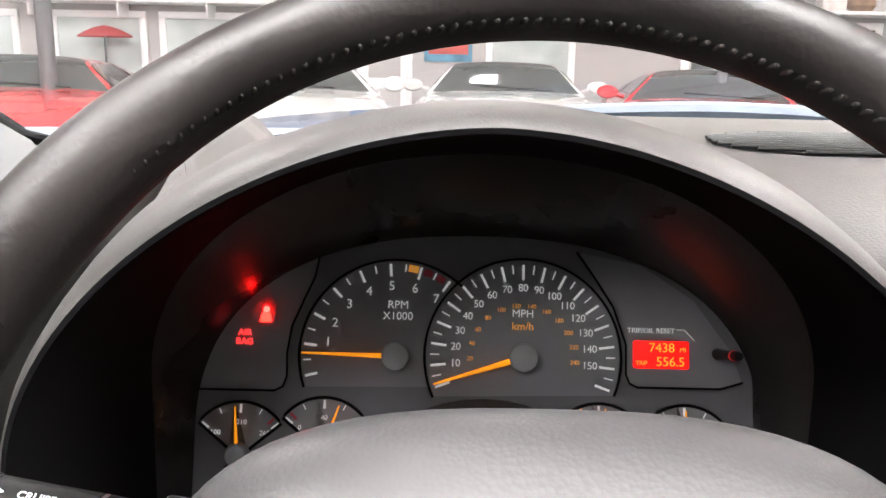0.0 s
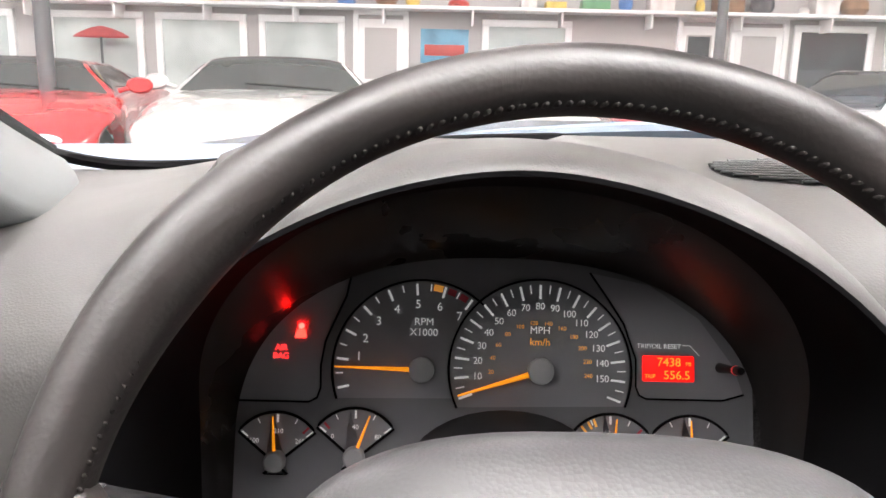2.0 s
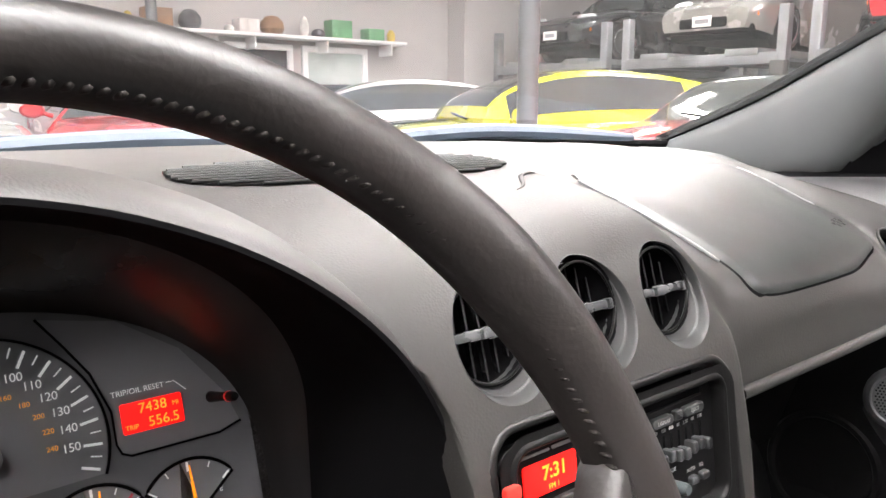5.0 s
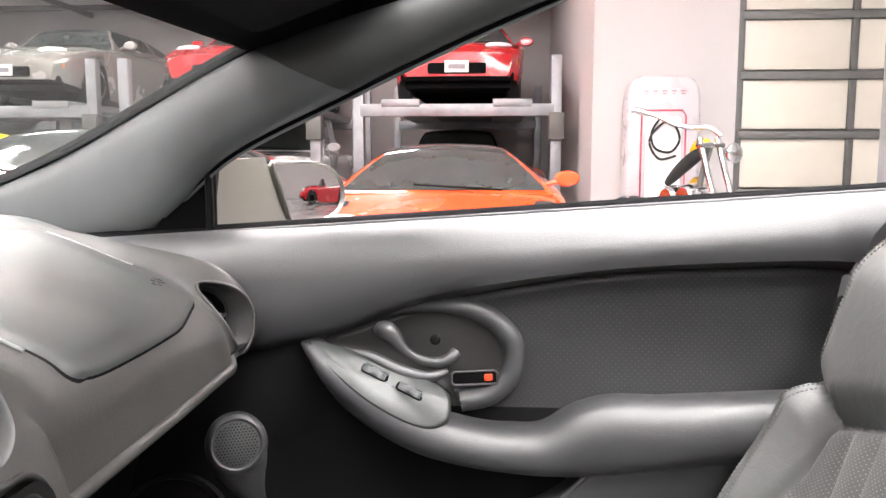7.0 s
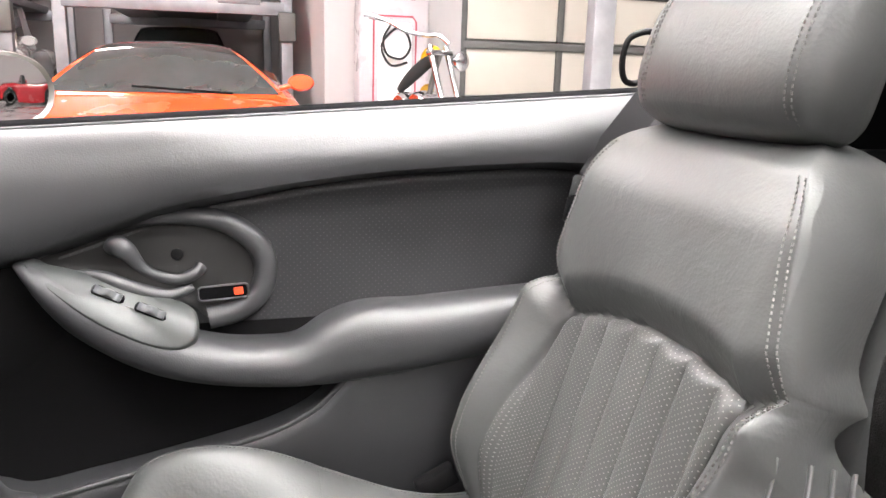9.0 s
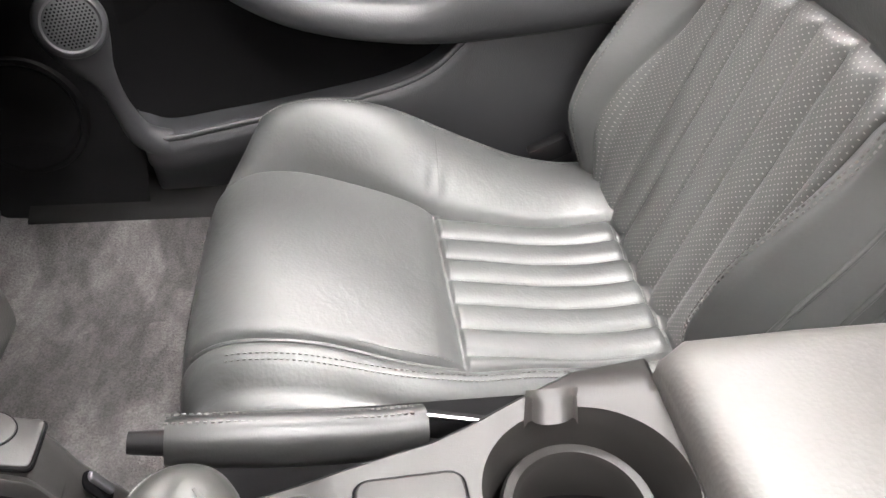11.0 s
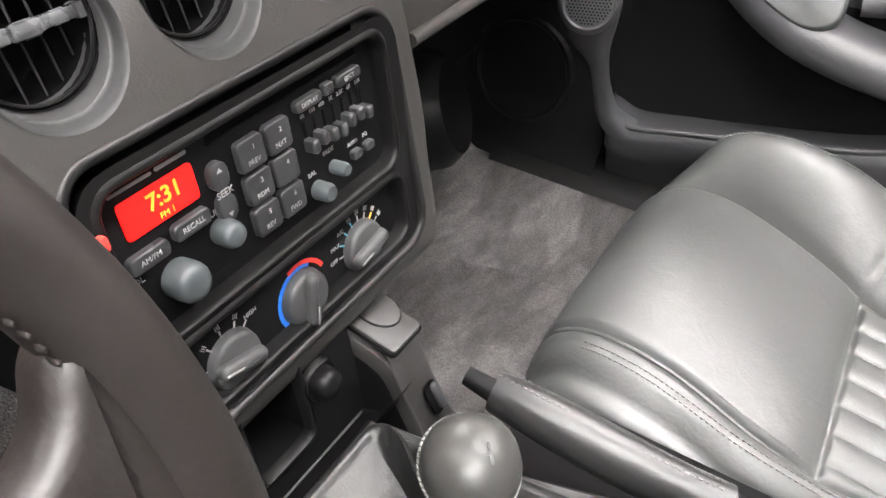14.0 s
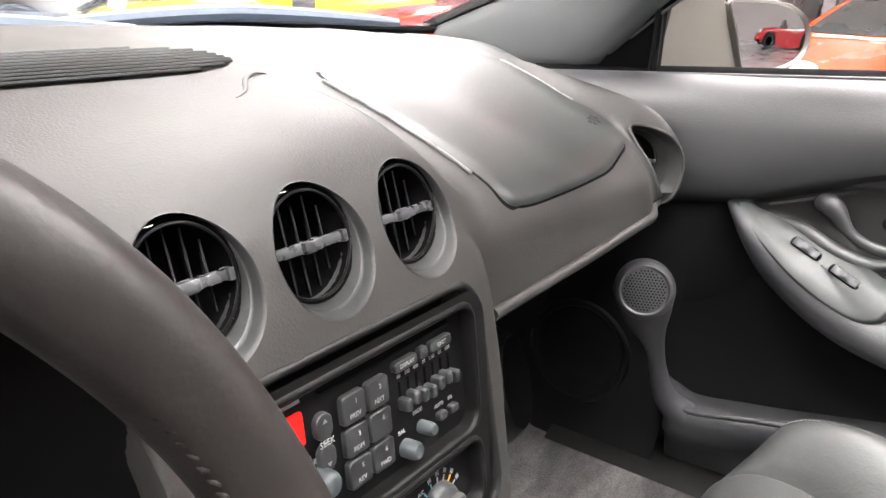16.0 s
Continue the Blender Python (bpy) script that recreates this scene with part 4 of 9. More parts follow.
def flat_with_holes(outer_pts, holes, zf, drop=0.0):
    """A flat sheet from an outline and round or square openings, z by zf(x, y)."""
    pts, edges = [], []
    for ring in [outer_pts] + holes:
        base = len(pts)
        pts += [Vector(p) for p in ring]
        edges += [(base + i, base + (i + 1) % len(ring)) for i in range(len(ring))]
    x0, x1 = min(p.x for p in pts), max(p.x for p in pts)
    y0, y1 = min(p.y for p in pts), max(p.y for p in pts)

    def inside(p, ring):
        c = False
        for i in range(len(ring)):
            a, b = ring[i - 1], ring[i]
            if (a[1] > p[1]) != (b[1] > p[1]) and p[0] < (b[0] - a[0]) * (p[1] - a[1]) / (b[1] - a[1]) + a[0]:
                c = not c
        return c
    for x in np.linspace(x0, x1, 26):
        for y in np.linspace(y0, y1, 60):
            if inside((x, y), inset(outer_pts, 0.004)) and not any(inside((x, y), inset(h, -0.003)) for h in holes):
                pts.append(Vector((x, y)))
    v, _, f, *_ = delaunay_2d_cdt(pts, edges, [], 0, 1e-6)
    bm = bmesh.new()
    vs = [bm.verts.new((p.x, p.y, zf(p.x, p.y))) for p in v]
    for t in f:
        c = sum((v[i] for i in t), Vector((0, 0))) / 3
        if inside(c, outer_pts) and not any(inside(c, h) for h in holes):
            bm.faces.new([vs[i] for i in t])
    return bm


XS = -0.022                      # middle of the centre stack
# rows of (y, z) from the windscreen back over the edge and down, at stations along x
DASH_KEYS = [
    (-0.80, [(.95, .905), (.86, .905), (.76, .90), (.67, .893), (.60, .885), (.55, .876), (.50, .86), (.475, .845), (.465, .81), (.465, .77), (.465, .72), (.48, .66), (.56, .62), (.66, .50)]),
    (-0.648, [(.95, .925), (.86, .925), (.76, .92), (.67, .912), (.60, .902), (.54, .89), (.48, .872), (.455, .855), (.445, .82), (.44, .78), (.44, .72), (.46, .66), (.56, .62), (.66, .50)]),
    (-0.634, [(.95, .95), (.86, .95), (.76, .948), (.72, .945), (.71, .93), (.70, .92), (.70, .90), (.70, .86), (.70, .82), (.70, .78), (.70, .72), (.68, .66), (.66, .62), (.66, .50)]),
    (-0.170, [(.95, .95), (.86, .95), (.76, .948), (.72, .945), (.71, .93), (.70, .92), (.70, .90), (.70, .86), (.70, .82), (.70, .78), (.70, .72), (.68, .66), (.66, .62), (.66, .50)]),
    (-0.157, [(.95, .957), (.86, .958), (.76, .956), (.67, .949), (.59, .94), (.52, .927), (.476, .909), (.453, .890), (.436, .862), (.421, .828), (.408, .79), (.391, .71), (.381, .635), (.40, .615)]),
    (0.085, [(.95, .957), (.86, .958), (.76, .956), (.67, .949), (.59, .94), (.52, .927), (.476, .909), (.453, .890), (.436, .862), (.421, .828), (.408, .79), (.391, .71), (.381, .635), (.40, .615)]),
    (0.16, [(.95, .955), (.86, .955), (.76, .948), (.67, .934), (.60, .915), (.53, .892), (.468, .866), (.447, .85), (.435, .826), (.430, .798), (.428, .772), (.45, .764), (.62, .74), (.70, .50)]),
    (0.30, [(.95, .952), (.86, .952), (.76, .942), (.68, .927), (.61, .908), (.54, .884), (.478, .860), (.455, .846), (.437, .823), (.431, .796), (.430, .771), (.45, .763), (.62, .74), (.70, .50)]),
    (0.50, [(.95, .945), (.86, .945), (.76, .938), (.69, .925), (.63, .908), (.565, .882), (.505, .858), (.478, .843), (.449, .815), (.440, .79), (.438, .767), (.46, .758), (.62, .735), (.70, .50)]),
    (0.60, [(.95, .935), (.86, .935), (.77, .93), (.71, .918), (.66, .902), (.60, .878), (.545, .858), (.515, .84), (.482, .81), (.468, .785), (.465, .763), (.49, .755), (.64, .735), (.70, .50)]),
    (0.645, [(.95, .935), (.87, .934), (.79, .93), (.73, .92), (.67, .908), (.60, .894), (.535, .880), (.495, .866), (.462, .835), (.451, .80), (.458, .757), (.49, .747), (.65, .73), (.70, .50)]),
    (0.668, [(.95, .932), (.87, .931), (.80, .926), (.74, .914), (.69, .902), (.63, .888), (.565, .872), (.53, .855), (.497, .825), (.482, .79), (.487, .757), (.51, .747), (.66, .73), (.70, .50)]),
    (0.690, [(.95, .93), (.87, .93), (.82, .925), (.78, .912), (.75, .90), (.71, .88), (.67, .86), (.65, .84), (.63, .80), (.62, .78), (.62, .76), (.63, .75), (.67, .73), (.70, .50)]),
]
_DX = np.array([k[0] for k in DASH_KEYS])
_DP = np.array([k[1] for k in DASH_KEYS], float)


def dash_row(x):
    """The smoothed (y, z) row at x."""
    out = np.empty((14, 2))
    i = int(np.clip(np.searchsorted(_DX, x) - 1, 0, len(_DX) - 2))
    t = smoothstep(_DX[i], _DX[i + 1], x)
    w = np.full((14, 1), t)
    if -0.634 < x < -0.30:
        k = 1 - smoothstep(-0.634, -0.52, x)       # the top runs softly into the hood
        w[:7] = 0
        r = _DP[i] * (1 - w) + _DP[i + 1] * w
        r[:7] = _DP[1][:7] * k + r[:7] * (1 - k)
        return r
    if -0.30 <= x < -0.157:
        c = min(1.0, abs(x + 0.391) / 0.2395) ** (1 / 1.1)
        zl = 0.8025 + 0.166 * (1 - c * c) ** 0.55          # the lip of the hood above this x
        r = _DP[4].copy()
        j = next(n for n in range(1, 14) if r[n, 1] < zl and r[n, 0] < 0.9)
        f = (r[j - 1, 1] - zl) / max(1e-6, r[j - 1, 1] - r[j, 1])
        y0 = r[j - 1, 0] + (r[j, 0] - r[j - 1, 0]) * f
        for n in range(j, 14):
            d = n - j
            r[n] = (y0 + (0.0, 0.004, 0.02, 0.05, 0.09, 0.14, 0.18, 0.20, 0.21, 0.22, 0.23, 0.24, 0.25)[d], zl - 0.003 * d)
        return r
    if 0.085 < x < 0.16:
        w[9:] = smoothstep(0.120, 0.144, x)      # the stack column ends in a tight edge
    return _DP[i] * (1 - w) + _DP[i + 1] * w


def dash_point(x, s):
    """The dashboard's surface at x and at s along its row."""
    r = dash_row(x)
    k = len(r)
    i = min(int(s), k - 2)
    f = s - i
    a, b, c, d = r[max(i - 1, 0)], r[i], r[i + 1], r[min(i + 2, k - 1)]
    y, z = 0.5 * (2 * b + (c - a) * f + (2 * a - 5 * b + 4 * c - d) * f * f + (3 * b - a - 3 * c + d) * f ** 3)
    return Vector((x, y, z))


def dash_normal(x, s):
    e = 1e-3
    a = dash_point(x + e, s) - dash_point(x - e, s)
    b = dash_point(x, s + e * 8) - dash_point(x, s - e * 8)
    n = a.cross(b).normalized()
    return n if n.z - n.y > 0 else -n


VENTS = [(-0.106, 0.864), (-0.019, 0.864), (0.069, 0.864)]
VR = 0.0365
SIDE = (0.619, 0.803, 0.0245, 0.047)      # the side vent at the passenger end: x, z and half sizes


def vent_ring(cx, cz, rx, rz, n=48, k=1.0):
    """A ring of (x, z) round a vent; the side vent is straighter on its inner side."""
    out = []
    for a in np.linspace(0, 2 * math.pi, n, endpoint=False):
        c = math.cos(a)
        out.append((cx + k * rx * (0.72 * c if c < 0 and rx != rz else c), cz + k * rz * math.sin(a)))
    return out


def in_vent(x, z, k=1.0):
    if any(math.hypot(x - cx, z - cz) < VR * k for cx, cz in VENTS):
        return True
    cx, cz, rx, rz = SIDE
    u = (x - cx) / (rx if x > cx else rx * 0.72)
    return math.hypot(u, (z - cz) / rz) < k


def dash_s(x, z):
    """Where on the face of the dashboard the row at x is at height z."""
    lo, hi = 5.5, 12.7
    for _ in range(30):
        mid = (lo + hi) / 2
        if dash_point(x, mid).z > z:
            lo = mid
        else:
            hi = mid
    return lo


STACK = (-0.137, 0.104, 0.647, 0.815)     # opening for the stack: x and z


def stack_ring(grow=0.0):
    x0, x1, z0, z1 = STACK
    return [((x0 + x1) / 2 + x, (z0 + z1) / 2 + z) for x, z in outline(x1 - x0 + 2 * grow, z1 - z0 + 2 * grow, 0.022, 10)]


def in_ring(p):
    ring, c = stack_ring(-0.00005), False
    for i in range(len(ring)):
        a, b = ring[i - 1], ring[i]
        if (a[1] > p[1]) != (b[1] > p[1]) and p[0] < (b[0] - a[0]) * (p[1] - a[1]) / (b[1] - a[1]) + a[0]:
            c = not c
    return c


def build_dash_body(parent):
    # lay points over (x, s), cut the three vent openings, and lift to the surface
    pts, edges = [], []
    rings = []
    for hole in [(cx, cz, VR, VR) for cx, cz in VENTS] + [SIDE]:
        ring = []
        for x, z in vent_ring(*hole):
            ring.append(len(pts))
            pts.append(Vector((x * 20, dash_s(x, z))))
        rings.append(ring)
        edges += [(ring[i], ring[(i + 1) % 48]) for i in range(48)]
    ring = []
    for x, z in stack_ring():
        ring.append(len(pts))
        pts.append(Vector((x * 20, dash_s(x, z))))
    edges += [(ring[i], ring[(i + 1) % len(ring)]) for i in range(len(ring))]
    xs = sorted(set([*np.linspace(-1.02, -0.648, 18), -0.641, *np.linspace(-0.634, -0.21, 20), *np.linspace(-0.205, 0.17, 74), *np.linspace(0.18, 0.57, 32), *np.linspace(0.58, 0.69, 30)]))
    ss = sorted(set([*np.linspace(0, 5, 21), *np.linspace(5.1, 13, 80)]))
    for x in xs:
        for s in ss:
            z = dash_point(x, s).z
            if 5 < s < 10.3 and in_vent(x, z, 1.06):
                continue
            if s > 8.5 and STACK[0] - 0.002 < x < STACK[1] + 0.002 and STACK[2] - 0.002 < z < STACK[3] + 0.002:
                continue
            pts.append(Vector((x * 20, s)))
    v, _, f, *_ = delaunay_2d_cdt(pts, edges, [], 0, 1e-6)
    bm = bmesh.new()
    vs = [bm.verts.new(dash_point(p.x / 20, p.y)) for p in v]
    for t in f:
        c = sum((v[i] for i in t), Vector((0, 0))) / 3
        w = dash_point(c.x / 20, c.y)
        if c.y > 8.5 and STACK[0] < w.x < STACK[1] and STACK[2] < w.z < STACK[3] and in_ring((w.x, w.z)):
            continue
        if 5.4 < c.y < 10.2 and in_vent(w.x, w.z, 0.995):
            continue
        try:
            bm.faces.new([vs[i] for i in t])
        except ValueError:
            pass
    part("dash_pad", bm, M["dash"], parent, "charcoal grained vinyl dash pad", 60)


def build_vent(parent, cx, cz, vane_turn):
    s = dash_s(cx, cz)
    n = dash_normal(cx, s)
    inward = Vector((0, 1, 0.12)).normalized()
    ring = []
    for a in np.linspace(0, 2 * math.pi, 48, endpoint=False):
        x, z = cx + VR * math.cos(a), cz + VR * math.sin(a)
        ring.append((a, dash_point(x, dash_s(x, z))))
    centre = sum((p for _, p in ring), Vector()) / 48
    rows = []
    for k, depth, lift in ((1.012, 0.0006, 0), (1.004, -0.0005, 0), (0.990, 0.0002, 0), (0.975, 0.0024, 0), (0.962, 0.0065, 0), (0.954, 0.0085, 0), (0.943, 0.0088, 0), (0.936, 0.0092, 0), (0.929, 0.0125, 0), (0.918, 0.0165, 0)):
        row = []
        for a, p in ring:
            q = centre + (p - centre) * k
            base = centre.y + 0.004
            q = q + inward * depth
            if depth > 0.01:
                q.y = q.y * 0.25 + (base + depth + 0.233 * (q.z - cz)) * 0.75
            row.append(q)
        rows.append(row)
    r = VR * 0.875
    ori = basis((cx, centre.y + 0.0155, cz), (1, 0, 0), (0, 0.30, 1))
    rows.append([ori @ Vector((r * 1.03 * math.cos(a), r * 1.03 * math.sin(a), -0.010)) for a, _ in ring])    # meets the throat
    vent = part("air_vent", loft(rows, close_u=True), M["ventring"], parent, "round grey air vent surround", 50)
    part("vent_throat", lathe([(0.0, -0.045), (r * 0.99, -0.045), (r * 1.0, -0.014), (r * 1.03, 0.002), (r * 1.09, 0.0055)], 32, ori, cap=False), M["matte"], vent)
    for i in range(6):
        u = (-0.78 + i * 0.312) * r
        h = math.sqrt(max(0, r * r - u * u)) * 1.0
        b = box(0.0014, 2 * h, 0.011, 0.0005, ori @ at(u, 0, -0.012) @ spin(vane_turn, "Y"), 1)
        part("vane", b, M["vane"], vent)
    bar = join(box(2 * r * 0.98, 0.0065, 0.006, 0.0018, ori @ at(0, -0.001, 0.0)), box(0.016, 0.008, 0.009, 0.003, ori @ at(0.002, -0.001, 0.002)),
               box(0.004, 0.0075, 0.009, 0.001, ori @ at(r * 0.9, -0.001, 0.001)))
    part("crossbar", bar, M["crossbar"], vent, "grey vent crossbar with thumb tab")
    rim = tube([ori @ Vector((r * 1.01 * math.cos(a), r * 1.01 * math.sin(a), 0.004)) for a in np.linspace(0, 2 * math.pi, 40, endpoint=False)], 0.0011, 6, closed=True)
    part("vent_rim", rim, M["bezel"], vent)


def surface_patch(x0, x1, s0, s1, power, lift, edge, nx=40, ns=26):
    """A panel that lies on the dashboard, its outline a squared oval, lifted off it and turned down at the rim."""
    secs = []
    for j in range(ns + 1):
        row = []
        for i in range(nx + 1):
            u, v = 2 * i / nx - 1, 2 * j / ns - 1
            # square to squared-oval
            m = max(abs(u), abs(v))
            if m > 1e-6:
                k = (abs(u / m) ** power + abs(v / m) ** power) ** (-1 / power)
                uu, vv = u * k, v * k
            else:
                uu, vv = u, v
            x = (x0 + x1) / 2 + uu * (x1 - x0) / 2
            a0 = s0(x) if callable(s0) else s0
            a1 = s1(x) if callable(s1) else s1
            s = (a0 + a1) / 2 + vv * (a1 - a0) / 2
            h = lift * (1 - max(0, (m - 1 + edge) / edge) ** 3) - (0.002 if m > 0.999 else 0)
            row.append(dash_point(x, s) + dash_normal(x, s) * h)
        secs.append(row)
    return loft(secs)


dash = thing("dashboard", "charcoal grained vinyl dashboard with round vents", "dashboard", at=(0, 0.6, 0.9))
dash.location = (0, 0, 0)
build_dash_body(dash)
for (vx, vz), turn in zip(VENTS, (-24, -34, -40)):
    build_vent(dash, vx, vz, turn)
# the airbag lid and its raised frame
part("airbag_lid", surface_patch(0.185, 0.588, lambda x: 2.95, lambda x: 7.55 - 0.9 * smoothstep(0.40, 0.62, x), 9, 0.0034, 0.028), M["dash_smooth"], dash, "smooth grey airbag lid", 50)
part("lid_gap", surface_patch(0.1785, 0.5945, lambda x: 2.87, lambda x: 7.68 - 0.9 * smoothstep(0.40, 0.62, x), 9, 0.0006, 0.03), M["matte"], dash, "", 50)
# pale beads painted in place of the glints on the lid's sides
M["edge"] = mat("edge_glint", (0.30, 0.31, 0.31), 0.3, vary=0.2, vary_scale=60)
for ex, s_lo, s_hi in ((0.1825, 3.5, 5.9), (0.5905, 3.2, 5.2)):
    part("lid_edge", tube([dash_point(ex, v) + dash_normal(ex, v) * 0.0018 for v in np.linspace(s_lo, s_hi, 20)], 0.0015, 6), M["edge"], dash, "pale painted glint on the lid edge")
# small moulded mark on the lid
for k in range(7):
    xx, sv = 0.497 + 0.005 * k, 5.72 + 0.10 * math.sin(k * 2.1)
    p, nn = dash_point(xx, sv), dash_normal(xx, sv)
    part("moulded_mark", box(0.0042, 0.0052, 0.001, 0.0003, basis(p + nn * 0.0034, (1, 0, 0.1 * (-1) ** k), (0, 0.9, 0.4)), 1), M["black"], dash)
step_line = []
for x, y in ((0.020, 0.556), (0.036, 0.566), (0.050, 0.582), (0.064, 0.596), (0.084, 0.602), (0.125, 0.600)):
    lo_, hi_ = 0.0, 7.0
    for _ in range(30):
        mid_ = (lo_ + hi_) / 2
        lo_, hi_ = (mid_, hi_) if dash_point(x, mid_).y > y else (lo_, mid_)
    step_line.append(dash_point(x, lo_) + Vector((0, 0, 0.0004)))
part("dash_step", tube(smooth_path(step_line, 40), [0.0004 + 0.0018 * math.sin(math.pi * i / 39) for i in range(40)], 10, flat=0.5), M["dash"], dash, "low moulded step in the pad", 70)
# shelf lip below the passenger side
lip = []
for x in np.linspace(0.150, 0.60, 40):
    p = dash_point(x, 10.05)
    lip.append((x, p.y - 0.003, p.z - 0.001))
part("glove_lip", tube(lip, 0.0055, 10), M["dash"], dash)


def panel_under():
    """The glove box face and knee panel under the lip, coloured dark for the shade there."""
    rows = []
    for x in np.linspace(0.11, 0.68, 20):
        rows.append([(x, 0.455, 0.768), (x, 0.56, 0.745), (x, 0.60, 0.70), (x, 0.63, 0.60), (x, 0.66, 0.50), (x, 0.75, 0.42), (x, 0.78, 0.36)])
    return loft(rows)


# near-black colour carries the shadow under the dash lip
part("glove_box", panel_under(), M["deep"], dash, "glove box face, its shadow put into the black colour")
blower = lathe([(0.0, 0.0), (0.06, 0.0), (0.075, -0.02), (0.08, -0.10)], 32, basis((0.46, 0.565, 0.53), (0.9, 0.3, 0), (0, 0.35, 1)))
part("blower_cover", blower, M["black"], dash, "round black blower motor cover")


# slatted speaker grille on the dash top
def build_dash_grille():
    cx, hx = -0.063, 0.158
    y0, y1 = 0.618, 0.712

    def top(x, y):
        lo, hi = 0.0, 6.0
        for _ in range(30):
            mid = (lo + hi) / 2
            if dash_point(x, mid).y > y:
                lo = mid
            else:
                hi = mid
        return dash_point(x, lo)
    rows = []
    for j in np.linspace(-1, 1, 13):
        y = (y0 + y1) / 2 + j * (y1 - y0) / 2
        w = hx * (1 - abs(j) ** 3.2 * 0.42)
        rows.append([top(cx + u * w, y) + Vector((0, 0, 0.0012)) for u in np.linspace(-1, 1, 30)])
    g = part("speaker_grille", loft(rows), M["matte"], dash, "black slotted speaker grille")
    for k in range(10):
        j = -0.93 + k * 1.86 / 9
        y = (y0 + y1) / 2 + j * (y1 - y0) / 2
        w = hx * (1 - abs(j) ** 3.2 * 0.42)
        pts = [top(cx + u * w, y) + Vector((0, 0, 0.0022)) for u in np.linspace(-1, 1, 16)]
        part("grille_slat", tube(pts, 0.0016, 6, flat=0.9), M["dash_smooth"], g)


build_dash_grille()
base = smooth_path([(-0.93, 0.80, 0.965), (-0.895, 0.88, 0.938), (-0.84, 0.94, 0.914), (-0.757, 0.97, 0.909), (-0.60, 1.0, 0.921), (-0.40, 1.03, 0.944), (0.0, 1.06, 0.950), (0.40, 1.04, 0.944), (0.70, 0.99, 0.936), (0.815, 0.96, 0.934)], 60)
part("windscreen_edge", tube(base, 0.007, 8), M["matte"], dash, "black edge along the windscreen base")

# side vent at the passenger end
sv = thing("side_air_vent", "grey oval vent at the dashboard end", "air vent")
sring = [dash_point(x, dash_s(x, z)) for x, z in vent_ring(*SIDE)]
smid = sum(sring, Vector()) / 48
sax = Vector((0.30, 0.95, 0.05))
rows = [[smid + (p - smid) * k + sax * d for p in sring] for k, d in ((1.03, 0.001), (1.01, -0.0012), (0.985, -0.0006), (0.96, 0.004), (0.92, 0.012), (0.87, 0.018), (0.85, 0.0178), (0.80, 0.024), (0.72, 0.034))]
part("vent_surround", loft(rows, close_u=True), M["ventring"], sv, "smooth grey vent bowl", 60)
part("vent_throat", loft([[smid + (p - smid) * k + sax * d for p in sring] for k, d in ((0.74, 0.031), (0.70, 0.05), (0.02, 0.052))], close_u=True), M["matte"], sv)
part("crossbar", box(0.030, 0.006, 0.006, 0.002, basis(smid + sax * 0.020, (0.9, -0.4, 0), (0, 0, 1))), M["crossbar"], sv)
part("vent_rim", tube([smid + (p - smid) * 1.015 - sax * 0.0008 for p in sring], 0.0022, 8, closed=True), M["dash"], sv, "rolled rim", 60)


# the centre stack ------------------------------------------------------------
def stack_y(z):
    return 0.392 + 0.14 * (z - 0.72)


FACE = basis((XS, stack_y(0.72), 0.72), (1, 0, 0), (0, 0.14, 1))     # x across, y up, z towards the seats


def face(x, z, out=0.0):
    """On the face of the stack at world x and z, so far out of it."""
    return FACE @ at(x - XS, (z - 0.72) * math.hypot(1, 0.14), out)


def ring3(ring, dx, dy, out):
    return [FACE @ Vector((x + dx, y + dy, out)) for x, y in ring]


stack = thing("centre_stack", "black moulded centre stack surround", "dash trim")
HOLES = [outline(0.213, 0.090, 0.012, 6), outline(0.213, 0.050, 0.012, 6)]
HC_ = [(0.0035, 0.0415), (0.0035, -0.0385)]
rim_pts = [dash_point(x, dash_s(x, z)) + Vector((0, 0.0022, 0)) for x, z in stack_ring(0.0012)]
part("surround_edge", tube(rim_pts, 0.0036, 10, closed=True), M["surround"], stack, "rolled dark edge", 60)
bo = [(0.0055 + x, 0.0111 + y) for x, y in outline(0.240, 0.170, 0.022, 8)]
sheet = flat_with_holes(bo, [[(cx + x, cy + y) for x, y in h] for h, (cx, cy) in zip(HOLES, HC_)], lambda x, y: -0.0030)
bmesh.ops.transform(sheet, matrix=FACE, verts=sheet.verts)
part("face_plate", sheet, M["bezel"], stack, "black grained bezel", 60)
for h, (cx, cy), deep in zip(HOLES, HC_, (0.022, 0.020)):
    rows = [ring3(inset(h, d), cx, cy, out) for d, out in ((-0.0045, -0.0029), (-0.0030, -0.0016), (-0.0012, -0.0010), (0.0, -0.0018), (0.0010, -0.0045), (0.0016, -0.012), (0.0020, -deep))]
    part("opening_rim", loft(rows, close_u=True), M["bezel"], stack, "", 60)
part("cavity_back", box(0.25, 0.18, 0.004, 0, FACE @ at(0.005, 0.008, -0.045)), M["matte"], stack)

radio = thing("car_radio", "black car radio with red display and grey knobs", "car radio")
RZ = 0.766
part("radio_face", slab(outline(0.222, 0.102, 0.012, 6), 0.006, 0.001, FACE @ at(0.004, (RZ - 0.010 - 0.72) * 1.01, -0.0185)), M["black"], radio)


def on_radio(x, z, out=0.0062):
    return face(x + 0.003, z - 0.0095, out - 0.0180)


